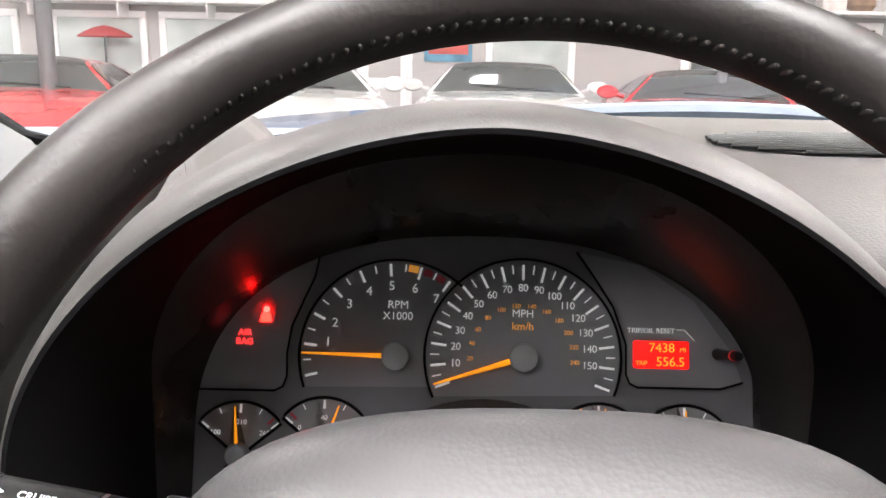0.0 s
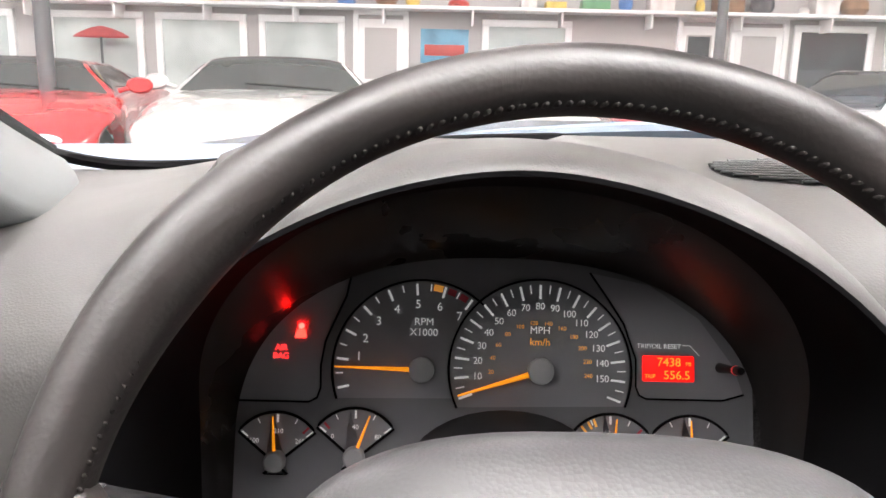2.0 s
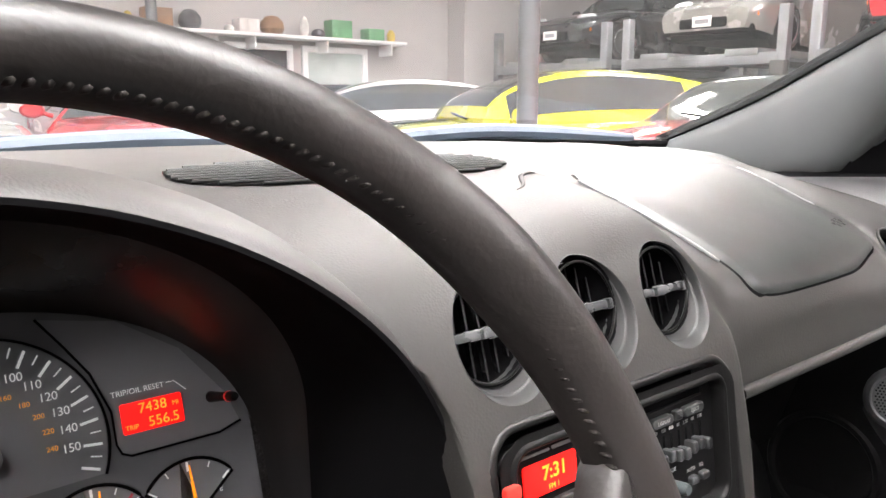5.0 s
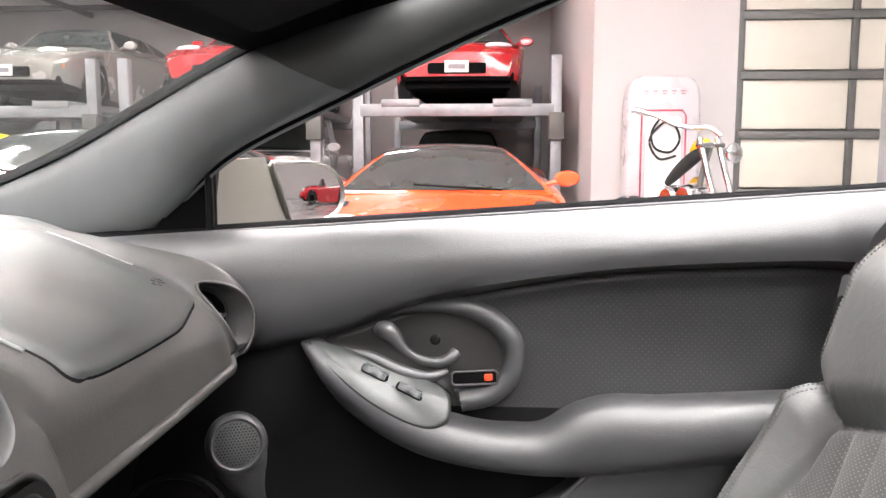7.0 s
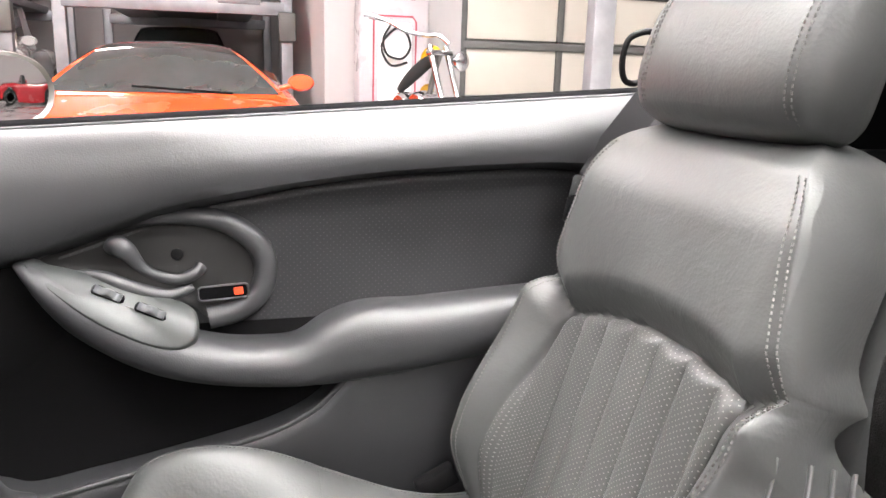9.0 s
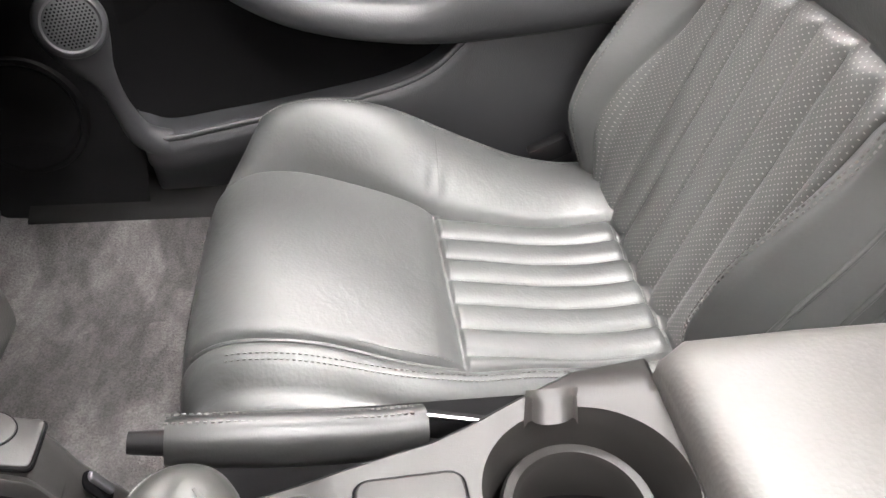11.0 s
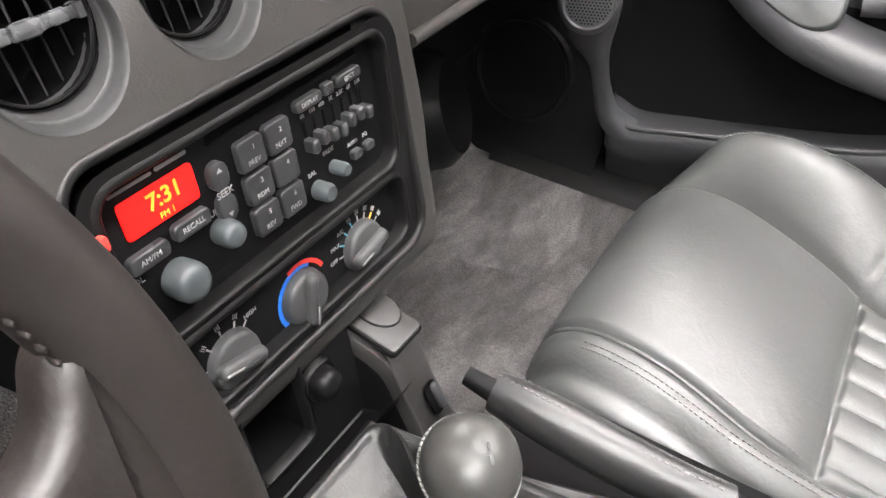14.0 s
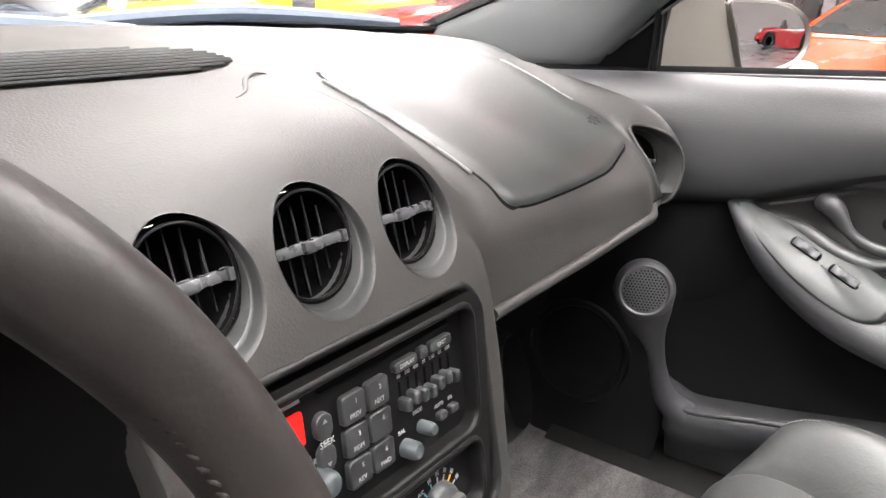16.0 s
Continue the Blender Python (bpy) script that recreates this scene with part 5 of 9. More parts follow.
disp = part("display", slab(outline(0.046, 0.0205, 0.002, 3), 0.0012, 0.0004, on_radio(-0.092, 0.7920)), M["lcd"], radio, "glowing red display")
lettering("clock", "7:31", 0.0125, on_radio(-0.089, 0.7942, 0.0077), M["lcdtext"], disp, bold=0.0002)
lettering("band", "FM 1", 0.0048, on_radio(-0.090, 0.7852, 0.0077), M["lcdtext"], disp)
part("logo_bar", slab(outline(0.026, 0.0018, 0.0006, 2), 0.0006, 0.0002, on_radio(-0.104, 0.8075)), M["ink"], radio)
part("logo_bar", slab(outline(0.020, 0.0022, 0.0008, 3), 0.0006, 0.0002, on_radio(-0.079, 0.8078)), M["ink"], radio)
slot = part("disc_slot", slab(outline(0.124, 0.0042, 0.001, 2), 0.0004, 0.0001, on_radio(0.006, 0.8075)), M["matte"], radio, "black disc slot")
part("slot_lip", box(0.126, 0.0016, 0.0018, 0.0006, on_radio(0.006, 0.8045, 0.0066)), M["bezel"], radio)


def button(x, z, w, h, words="", number="", size=0.0043, r=0.003, out=0.0045):
    b = part("button", slab(outline(w, h, r, 4), out, 0.0012, on_radio(x, z)), M["button"], radio)
    if number:
        lettering("mark", number, size, on_radio(x + w * 0.08, z + h * 0.2, 0.0062 + out + 0.0001), M["ink"], b)
    if words:
        lettering("mark", words, size, on_radio(x, z - (h * 0.24 if number else 0), 0.0062 + out + 0.0001), M["ink"], b)
    return b


for k, (num, words) in enumerate((("1", "PREV"), ("2", "NXT"), ("3", "RDM"), ("4", ""), ("5", "REV"), ("6", "FWD"))):
    button(-0.032 + 0.0215 * (k % 2), 0.7885 - 0.0205 * (k // 2), 0.0195, 0.0185, words, num)
button(-0.0565, 0.7875, 0.0125, 0.0165, "", "", r=0.006)
button(-0.0565, 0.7685, 0.0125, 0.0165, "", "", r=0.006)
lettering("mark", "SEEK", 0.0056, on_radio(-0.0565, 0.778, 0.0108), M["ink"], radio)
for zz, sg in ((0.791, 1), (0.765, -1)):
    tri_bm = bmesh.new()
    tri_bm.faces.new([tri_bm.verts.new(on_radio(-0.0565, zz, 0.0109) @ Vector(p)) for p in ((-0.002, -0.0012 * sg, 0), (0.002, -0.0012 * sg, 0), (0, 0.0016 * sg, 0))])
    part("arrow_mark", tri_bm, M["ink"], radio)
button(-0.109, 0.7705, 0.0245, 0.0095, "AM/FM", r=0.003)
button(-0.0805, 0.7725, 0.0240, 0.0095, "RECALL", r=0.003)
button(0.018, 0.7965, 0.023, 0.0072, "DISPLAY", size=0.0038, r=0.003)
button(0.0365, 0.7968, 0.008, 0.0072, r=0.001)
button(0.055, 0.7968, 0.024, 0.0072, "EJECT", size=0.0038, r=0.003)
for k, words in enumerate(("60", "150", "400", "1K", "2.5K", "6K", "15K")):
    x = 0.0135 + 0.0088 * k
    part("slider_track", box(0.0016, 0.020, 0.0006, 0, on_radio(x, 0.775, 0.0063)), M["matte"], radio)
    part("slider", slab(outline(0.0062, 0.0088, 0.002, 3), 0.0085, 0.002, on_radio(x, 0.7705 + 0.0016 * math.sin(k * 1.7))), M["button"], radio)
    lettering("mark", words, 0.0036, on_radio(x, 0.7885, 0.0064), M["ink"], radio)
for x, z, rr, words in ((0.0135, 0.7395, 0.0062, "BAL"), (0.031, 0.7465, 0.0046, "FADE")):
    part("small_knob", lathe([(0, 0.012), (rr * 0.75, 0.012), (rr, 0.009), (rr, 0)], 20, on_radio(x, z)), M["knob"], radio)
    lettering("mark", words, 0.0042, on_radio(x - 0.002, z + 0.0118, 0.0064), M["ink"], radio)
for k in range(2):
    button(0.052 + 0.013 * k, 0.7455, 0.009, 0.0058, r=0.002)
    lettering("mark", ("AUTO", "EQ")[k], 0.0036, on_radio(0.052 + 0.013 * k, 0.7525, 0.0064), M["ink"], radio)
for x, z, rr, hh in ((-0.0965, 0.7490, 0.0112, 0.0165), (-0.063, 0.757, 0.0080, 0.014)):
    part("volume_knob", lathe([(0, hh), (rr * 0.55, hh * 0.99), (rr * 0.82, hh * 0.9), (rr * 0.96, hh * 0.72), (rr, hh * 0.45), (rr * 0.97, 0)], 32, on_radio(x, z)), M["knob"], radio, "soft grey round knob")
lettering("mark", "VOL", 0.0052, on_radio(-0.119, 0.7605, 0.0064), M["ink"], radio)
lettering("mark", "TUNE", 0.0052, on_radio(-0.0635, 0.7685, 0.0064), M["ink"], radio)
part("mark_bar", box(0.016, 0.0045, 0.0003, 0, on_radio(-0.108, 0.7235, 0.0064)), mat("gold_print", (0.30, 0.18, 0.03), 0.5, vary=0), radio)
part("mark_bar", box(0.019, 0.0032, 0.0003, 0, on_radio(-0.070, 0.7345, 0.0064)), M["bezel"], radio)

climate = thing("climate_control", "black climate control panel with three grey dials", "climate control")
CZ = 0.676
M["cool"] = mat("cool_print", (0.10, 0.34, 0.42), 0.5, vary=0)
part("control_face", slab(outline(0.222, 0.074, 0.012, 6), 0.004, 0.001, FACE @ at(0.004, (CZ - 0.006 - 0.72) * 1.01, -0.0165)), M["black"], climate)


def on_climate(x, z, out):
    return face(x + 0.0025, z - 0.0065, out - 0.0165)


for k, (x, turn) in enumerate(((-0.081, 75), (-0.018, 165), (0.0435, 100))):
    rr, zz = 0.0182, 0.676
    d = part("dial", lathe([(0, 0.0075), (rr * 0.84, 0.0075), (rr * 0.94, 0.0066), (rr, 0.0045), (rr * 1.05, 0)], 40, on_climate(x, zz, 0.004)), M["dial"], climate, "grey rotary dial")
    part("dial_grip", slab(outline(0.0105, rr * 1.96, 0.005, 6), 0.0075, 0.004, on_climate(x, zz, 0.0100) @ spin(turn)), M["dial"], d)
    part("dial_pointer", box(0.0016, rr * 0.72, 0.0008, 0.0003, on_climate(x, zz, 0.0177) @ spin(turn) @ at(0, rr * 0.55), 1), M["ink"], d)
    if k == 1:
        for a0, a1, mm, r0, r1 in ((60, 225, "blue", 0.0195, 0.0228), (25, 110, "red", 0.0222, 0.0252)):
            rows = [[on_climate(x, zz, 0.0044) @ Vector((r * math.cos(radians(a)), r * math.sin(radians(a)), 0.0002 if mm == "red" else 0)) for r in (r0, r1)] for a in np.linspace(a0, a1, 28)]
            part("temperature_band", loft(rows), M[mm], climate)
    else:
        if k == 0:
            marks = [(165, "LOW"), (128, ""), (98, ""), (68, ""), (45, "HIGH")]
        else:
            marks = [(172, "OFF"), (150, "MAX"), (128, "A/C"), (108, ""), (88, ""), (68, ""), (48, ""), (28, "")]
        for a, words in marks:
            ca, sa = math.cos(radians(a)), math.sin(radians(a))
            if words:
                lettering("mark", words, 0.0042, on_climate(x, zz, 0.0045) @ at(0.0290 * ca, 0.0262 * sa), M["ink"], climate)
            col = M["cool"] if k == 2 and a in (150, 128, 108) else M["ink"]
            part("tick", box(0.0012, 0.0044, 0.0003, 0, on_climate(x, zz, 0.0045) @ at(0.0212 * ca, 0.0212 * sa) @ spin(a - 90)), M["orange"] if (k == 2 and a == 48) else col, climate)
            if not words:
                for o, h_ in ((-0.0013, 0.0036), (0.0, 0.0026), (0.0013, 0.0036)):
                    part("mode_mark", box(0.0006, h_, 0.0003, 0, on_climate(x, zz, 0.0045) @ at(0.0262 * ca, 0.0262 * sa) @ spin(a - 90) @ at(o, 0)), M["ink"], climate)

# red hazard button beside the cluster
hz = thing("hazard_switch", "small red lit switch beside the radio", "switch")
part("switch_cap", slab(outline(0.012, 0.008, 0.002, 3), 0.004, 0.001, face(-0.135, 0.789, 0.002)), M["red"], hz)


# the instrument pod ---------------------------------------------------------
CL = basis((-0.405, 0.6, 0.8), (1, 0, 0), (0, 0.316, 1))     # the cluster's face: x across, y up, z to the driver
CS = math.hypot(1, 0.316)


def cl(x, z, out=0.0):
    """On the cluster's face at world x and z."""
    return CL @ at(x + 0.405, (z - 0.8) * CS, out)


def arch(cx, a, zt, b, y0, s, q=0.88, n=60, drop=0.12, flare=0.0):
    """An arch of points, ends carried straight down."""
    pts = []
    for ph in np.linspace(0, math.pi, n):
        c, sn = math.cos(ph), math.sin(ph)
        x = cx + a * math.copysign(abs(c) ** q, c)
        z = zt - b + b * max(sn, 0) ** q
        pts.append(Vector((x, y0 + s * (zt - z), z)))
    lo, hi = [], []
    for k in range(6, 0, -1):
        f = k / 6 * drop
        lo.append(pts[0] + Vector((flare * f, s * f, -f)))
    for k in range(1, 7):
        f = k / 6 * drop
        hi.append(pts[-1] + Vector((-flare * f, s * f, -f)))
    return lo + pts + hi


pod = thing("instrument_pod", "grey hooded instrument binnacle on the dashboard", "instrument pod")
PX = -0.391
hood_rows = [arch(PX, a, zt, b, y0, sl, q) for a, zt, b, y0, sl, q in ((0.335, 0.928, 0.14, 0.82, 0.0, 1.0), (0.315, 0.950, 0.15, 0.73, 0.0, 1.0), (0.292, 0.967, 0.158, 0.65, -0.05, 1.02), (0.272, 0.9765, 0.163, 0.58, -0.10, 1.04),
             (0.256, 0.9795, 0.166, 0.525, -0.16, 1.07), (0.246, 0.978, 0.167, 0.487, -0.20, 1.09), (0.2415, 0.975, 0.167, 0.467, -0.20, 1.10), (0.239, 0.970, 0.166, 0.459, -0.20, 1.10), (0.2375, 0.9675, 0.165, 0.4572, -0.20, 1.10))]
part("hood", loft(hood_rows), M["dash"], pod, "grey grained vinyl hood", 70)
lip_rows = [arch(PX, a, zt, b, y0, sl, q, drop=dr) for a, zt, b, y0, sl, q, dr in ((0.2375, 0.9675, 0.165, 0.457, -0.20, 1.10, 0.12), (0.2355, 0.9645, 0.164, 0.4568, -0.20, 1.10, 0.12), (0.234, 0.963, 0.163, 0.461, -0.20, 1.10, 0.12),
            (0.230, 0.961, 0.160, 0.482, -0.18, 1.07, 0.12), (0.221, 0.953, 0.153, 0.522, -0.12, 1.02, 0.12), (0.2130, 0.946, 0.147, 0.558, -0.05, 0.97, 0.13))]
part("hood_lining", loft(lip_rows), M["matte"], pod, "black inner lining", 60)
inner = [arch(PX, a, zt, b, y0, sl, q, drop=dr) for a, zt, b, y0, sl, q, dr in ((0.2130, 0.946, 0.147, 0.558, -0.05, 0.97, 0.13), (0.2115, 0.942, 0.147, 0.561, -0.05, 0.96, 0.13), (0.2085, 0.922, 0.143, 0.580, -0.08, 0.91, 0.125), (0.2045, 0.900, 0.139, 0.602, -0.18, 0.87, 0.11),
         (0.199, 0.881, 0.135, 0.627, -0.31, 0.84, 0.08))]
part("lens_shroud", loft(inner), M["shroud"], pod, "dark smooth lens shroud", 60)

cluster = thing("instrument_cluster", "black instrument cluster with white figures and orange needles", "instrument cluster")
# backing plate
bk = bmesh.new()
ring = [(0.208 * math.copysign(abs(math.cos(t)) ** 0.84, math.cos(t)), -0.02 + 0.115 * math.sin(t) ** 0.84) for t in np.linspace(0, math.pi, 40)] + [(-0.208, -0.11), (0.208, -0.11)]
bk.faces.new([bk.verts.new(CL @ Vector((x, y, -0.004))) for x, y in ring])
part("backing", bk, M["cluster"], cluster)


def dial_plate(x, z, r, a0, a1, name, out=-0.002, rim0=None):
    """A recessed gauge face with a raised rim."""
    pts = [(r * math.cos(radians(a)), r * math.sin(radians(a))) for a in np.linspace(a0, a1, 48)]
    b = bmesh.new()
    vs = [b.verts.new(cl(x, z, out) @ Vector((px, py, 0))) for px, py in pts]
    b.faces.new(vs)
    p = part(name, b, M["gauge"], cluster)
    edge = [p for p, a in zip(pts, np.linspace(a0, a1, 48)) if rim0 is None or a >= rim0]
    rim = tube([cl(x, z, 0.0) @ Vector((px * 1.015, py * 1.015, 0)) for px, py in edge], 0.0010, 6, flat=0.8)
    part("gauge_rim", rim, M["matte"], p)
    return p


def tick(x, z, a, r0, r1, w, material, parent, out=-0.0012):
    ca, sa = math.cos(radians(a)), math.sin(radians(a))
    rm = (r0 + r1) / 2
    part("tick", box(r1 - r0, w, 0.0003, 0, cl(x, z, out) @ at(rm * ca, rm * sa) @ spin(a)), material, parent)


def needle(x, z, a, length, w, hub, parent, back=0.0):
    b = bmesh.new()
    m = cl(x, z, 0.006) @ spin(a)
    q = [(-back, -w * 0.6), (length, -w * 0.18), (length, w * 0.18), (-back, w * 0.6)]
    lo = [b.verts.new(m @ Vector((*p, 0))) for p in q]
    hi = [b.verts.new(m @ Vector((p[0], p[1] * 0.4, 0.0012))) for p in q]
    b.faces.new(hi)
    for i in range(4):
        b.faces.new([lo[i], lo[(i + 1) % 4], hi[(i + 1) % 4], hi[i]])
    part("needle", b, M["needle"], parent, "orange needle")
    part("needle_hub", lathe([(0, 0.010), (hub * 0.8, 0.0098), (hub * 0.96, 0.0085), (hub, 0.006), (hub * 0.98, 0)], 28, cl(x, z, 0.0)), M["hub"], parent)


TX, TZ = -0.450, 0.799
tach = dial_plate(TX, TZ, 0.0672, -18, 200, "tachometer", -0.0028, 44)
for k in range(15):
    n = k / 2
    a = 193.5 - 19.8 * n
    big = k % 2 == 0
    tick(TX, TZ, a, 0.0565 if big else 0.0600, 0.0655, 0.0018 if big else 0.0010, M["white"], tach)
    if big and n >= 1:
        ca, sa = math.cos(radians(a)), math.sin(radians(a))
        lettering("figure", str(int(n)), 0.0092, cl(TX, TZ, -0.0012) @ at(0.0485 * ca, 0.0485 * sa + (0.001 if n > 1 else 0.0035)), M["white"], tach)
for a, mm in ((79.5, "orange"), (69.5, "redmark"), (60.5, "redmark")):
    tick(TX, TZ, a, 0.0605, 0.0655, 0.0072 if mm == "orange" else 0.0064, M[mm], tach, -0.0015)
lettering("wording", "RPM\nX1000", 0.0080, cl(TX + 0.001, TZ + 0.0305, -0.0012), M["white"], tach)
needle(TX, TZ, 179, 0.0655, 0.0032, 0.0097, tach)

SX, SZ = -0.360, 0.800
speedo = dial_plate(SX, SZ, 0.0685, -22, 205, "speedometer")
for k in range(33):
    v = k * 5
    a = 200 - (200 + 20) * v / 160
    big = v % 10 == 0
    tick(SX, SZ, a, 0.0545 if big else 0.0590, 0.0655, 0.0017 if big else 0.0009, M["white"], speedo)
for v in range(10, 160, 10):
    a = 200 - 220 * v / 160
    ca, sa = math.cos(radians(a)), math.sin(radians(a))
    lettering("figure", str(v), 0.0075, cl(SX, SZ, -0.0012) @ at(0.0478 * ca, 0.0488 * sa), M["white"], speedo, spacing=0.95)
for v in range(20, 260, 20):
    a = 200 - 220 * v / 1.609 / 160
    ca, sa = math.cos(radians(a)), math.sin(radians(a))
    lettering("figure", str(v), 0.0044, cl(SX, SZ, -0.0012) @ at(0.0372 * ca, 0.0362 * sa), M["orange"], speedo)
lettering("wording", "MPH", 0.0078, cl(SX, SZ + 0.0290, -0.0012), M["white"], speedo)
lettering("wording", "km/h", 0.0078, cl(SX, SZ + 0.0205, -0.0012), M["orange"], speedo)
needle(SX, SZ, 197.5, 0.0655, 0.0038, 0.0100, speedo)


def small_gauge(x, z, r, a0, a1, needle_a, words, name, marks):
    pts = [(-0.009, -0.010), (0.009, -0.010)] + [(r * math.cos(radians(a)), r * math.sin(radians(a))) for a in np.linspace(a1, a0, 24)]
    b = bmesh.new()
    b.faces.new([b.verts.new(cl(x, z, -0.002) @ Vector((*p, 0))) for p in pts])
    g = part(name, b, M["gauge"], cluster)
    part("gauge_rim", tube([cl(x, z, 0) @ Vector((*p, 0)) for p in pts], 0.0011, 6, closed=True), M["matte"], g)
    for a, big, mm in marks:
        tick(x, z, a, r * (0.78 if big else 0.84), r * 0.95, 0.0017 if big else 0.0009, M[mm], g)
    for a, w in words:
        ca, sa = math.cos(radians(a)), math.sin(radians(a))
        lettering("figure", w, 0.0050, cl(x, z, -0.0012) @ at(r * 0.64 * ca, r * 0.60 * sa), M["white"], g)
    needle(x, z, needle_a, r * 0.92, 0.0026, 0.0082, g)


MK = [(142, True, "white"), (116, False, "white"), (90, True, "white"), (64, False, "white"), (38, True, "white")]
small_gauge(-0.558, 0.732, 0.036, 36, 144, 94, [(139, "100"), (88, "210"), (41, "260")], "temperature_gauge", MK + [(46, True, "redmark")])
small_gauge(-0.499, 0.736, 0.036, 36, 144, 70, [(138, "0"), (90, "40"), (42, "80")], "oil_gauge", MK + [(134, True, "redmark")])
small_gauge(-0.306, 0.736, 0.036, 36, 144, 84, [(96, "13")], "voltage_gauge", MK + [(130, True, "orange"), (120, True, "orange"), (112, True, "orange"), (46, True, "redmark")])
small_gauge(-0.246, 0.736, 0.036, 36, 144, 92, [(30, "E")], "fuel_gauge", MK)
# side panels of the face
for pts, nm, edge in (([(-0.616, 0.774), (-0.602, 0.808), (-0.573, 0.842), (-0.536, 0.866), (-0.506, 0.866), (-0.509, 0.851), (-0.516, 0.836), (-0.524, 0.818), (-0.527, 0.80), (-0.5265, 0.784), (-0.529, 0.777), (-0.535, 0.774)], "warning_panel", range(4, 13)),
                      ([(-0.322, 0.872), (-0.276, 0.864), (-0.238, 0.840), (-0.212, 0.806), (-0.205, 0.786), (-0.221, 0.7815), (-0.279, 0.7815), (-0.2845, 0.784), (-0.287, 0.790), (-0.287, 0.81), (-0.296, 0.835), (-0.308, 0.853)], "odometer_panel", range(4, 13))):
    b = bmesh.new()
    b.faces.new([b.verts.new(cl(x, z, -0.0025).translation) for x, z in pts])
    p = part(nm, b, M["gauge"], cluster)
    part("panel_rim", tube([cl(*pts[i % len(pts)], -0.0008).translation for i in edge], 0.0008, 6), M["matte"], p)
lcd = part("trip_display", slab(outline(0.0395, 0.0195, 0.001, 2), 0.0008, 0.0003, cl(-0.262, 0.8035, -0.002)), M["lcd"], cluster, "glowing red trip display")
lettering("odometer_digits", "7438", 0.0092, cl(-0.2615, 0.808, -0.0010), M["lcdtext"], lcd)
lettering("unit", "MI", 0.0042, cl(-0.2467, 0.807, -0.0010), M["lcdtext"], lcd)
lettering("trip_word", "TRIP", 0.0042, cl(-0.276, 0.7978, -0.0010), M["lcdtext"], lcd)
lettering("trip_digits", "556.5", 0.0092, cl(-0.2555, 0.7987, -0.0010), M["lcdtext"], lcd)
lettering("wording", "TRIP/OIL RESET", 0.0050, cl(-0.2690, 0.8195, -0.0015), M["white"], cluster)
part("pointer_line", tube([cl(x, z, -0.0012).translation for x, z in ((-0.251, 0.8205), (-0.2455, 0.8205), (-0.2385, 0.8135))], 0.0003, 4), M["white"], cluster)
stalk = thing("trip_reset_stem", "black trip reset stem with red glint", "reset stem")
part("stem", lathe([(0, 0.042), (0.0026, 0.0415), (0.0034, 0.039), (0.003, 0.02), (0.004, 0)], 16, cl(-0.222, 0.805, -0.002)), M["black"], stalk)
# the red glint is painted on as a thin ring that glows by itself
part("stem_glint", lathe([(0.0034, 0), (0.0037, 0.0015), (0.0034, 0.003)], 16, cl(-0.222, 0.805, 0.028)), M["glint"], stalk)
# seat belt and air bag lamps, lit
lamp = part("belt_lamp", lathe([(0, 0.0012), (0.0021, 0.0010), (0.0023, 0)], 16, cl(-0.543, 0.8285, -0.0018)), M["lamp_red"], cluster, "lit red seat belt lamp")
b = bmesh.new()
b.faces.new([b.verts.new(cl(-0.543, 0.8245, -0.001) @ Vector((x, y, 0))) for x, y in ((-0.0042, -0.0048), (0.0042, -0.0048), (0.0034, 0.0005), (0.0015, 0.0032), (-0.0015, 0.0032), (-0.0034, 0.0005))])
part("belt_symbol", b, M["lamp_core"], lamp)
lettering("air_bag_lamp", "AIR\nBAG", 0.0062, cl(-0.5575, 0.8095, -0.001), M["lamp_text"], cluster)
# steering column shroud rising in front of the cluster
col = []
for y, r, dz in ((0.56, 0.050, 0.0), (0.52, 0.052, -0.002), (0.44, 0.050, -0.012), (0.36, 0.046, -0.03), (0.30, 0.04, -0.045)):
    col.append([Vector((-0.388 + r * 1.42 * math.cos(t), y, 0.735 + dz + r * math.sin(t))) for t in np.linspace(0, 2 * math.pi, 32, endpoint=False)])
colm = thing("steering_column", "black steering column shroud behind the wheel", "steering column")
part("shroud", loft(col, close_u=True, cap=True), M["black"], colm)
# stalk at the driver's left
stk = thing("indicator_stalk", "black indicator stalk with white markings", "stalk")
sm_ = basis((-0.528, 0.332, 0.827), (-1, -0.03, 0.20), (0.14, -0.45, 0.88))
part("lever", lathe([(0.0085, -0.06), (0.0095, -0.03), (0.0118, -0.022), (0.0122, 0.008), (0.0117, 0.0085), (0.0117, 0.0100), (0.0122, 0.0105), (0.0122, 0.048), (0.0112, 0.053), (0.0, 0.054)], 28, sm_ @ spin(90, "Y")), M["black"], stk)
part("lever_ring", lathe([(0.0119, 0.046), (0.0126, 0.047), (0.0126, 0.050), (0.0116, 0.0515)], 28, sm_ @ spin(90, "Y"), cap=False), M["alloy"], stk, "bright end ring")
part("lever_groove", lathe([(0.0118, 0.0084), (0.0123, 0.0092), (0.0118, 0.0101)], 28, sm_ @ spin(90, "Y"), cap=False), M["alloy"], stk, "bright ring groove")
LEVER = Vector((0.981, 0.029, -0.196))                 # along the lever, to the column


def on_lever(u, deg):
    """A place u along the lever and so far round it, facing out."""
    o = Vector((0, -math.sin(radians(deg)), math.cos(radians(deg))))
    o = (o - LEVER * o.dot(LEVER)).normalized()
    return basis(Vector((-0.528, 0.332, 0.827)) + LEVER * u + o * 0.0123, LEVER, o.cross(LEVER))


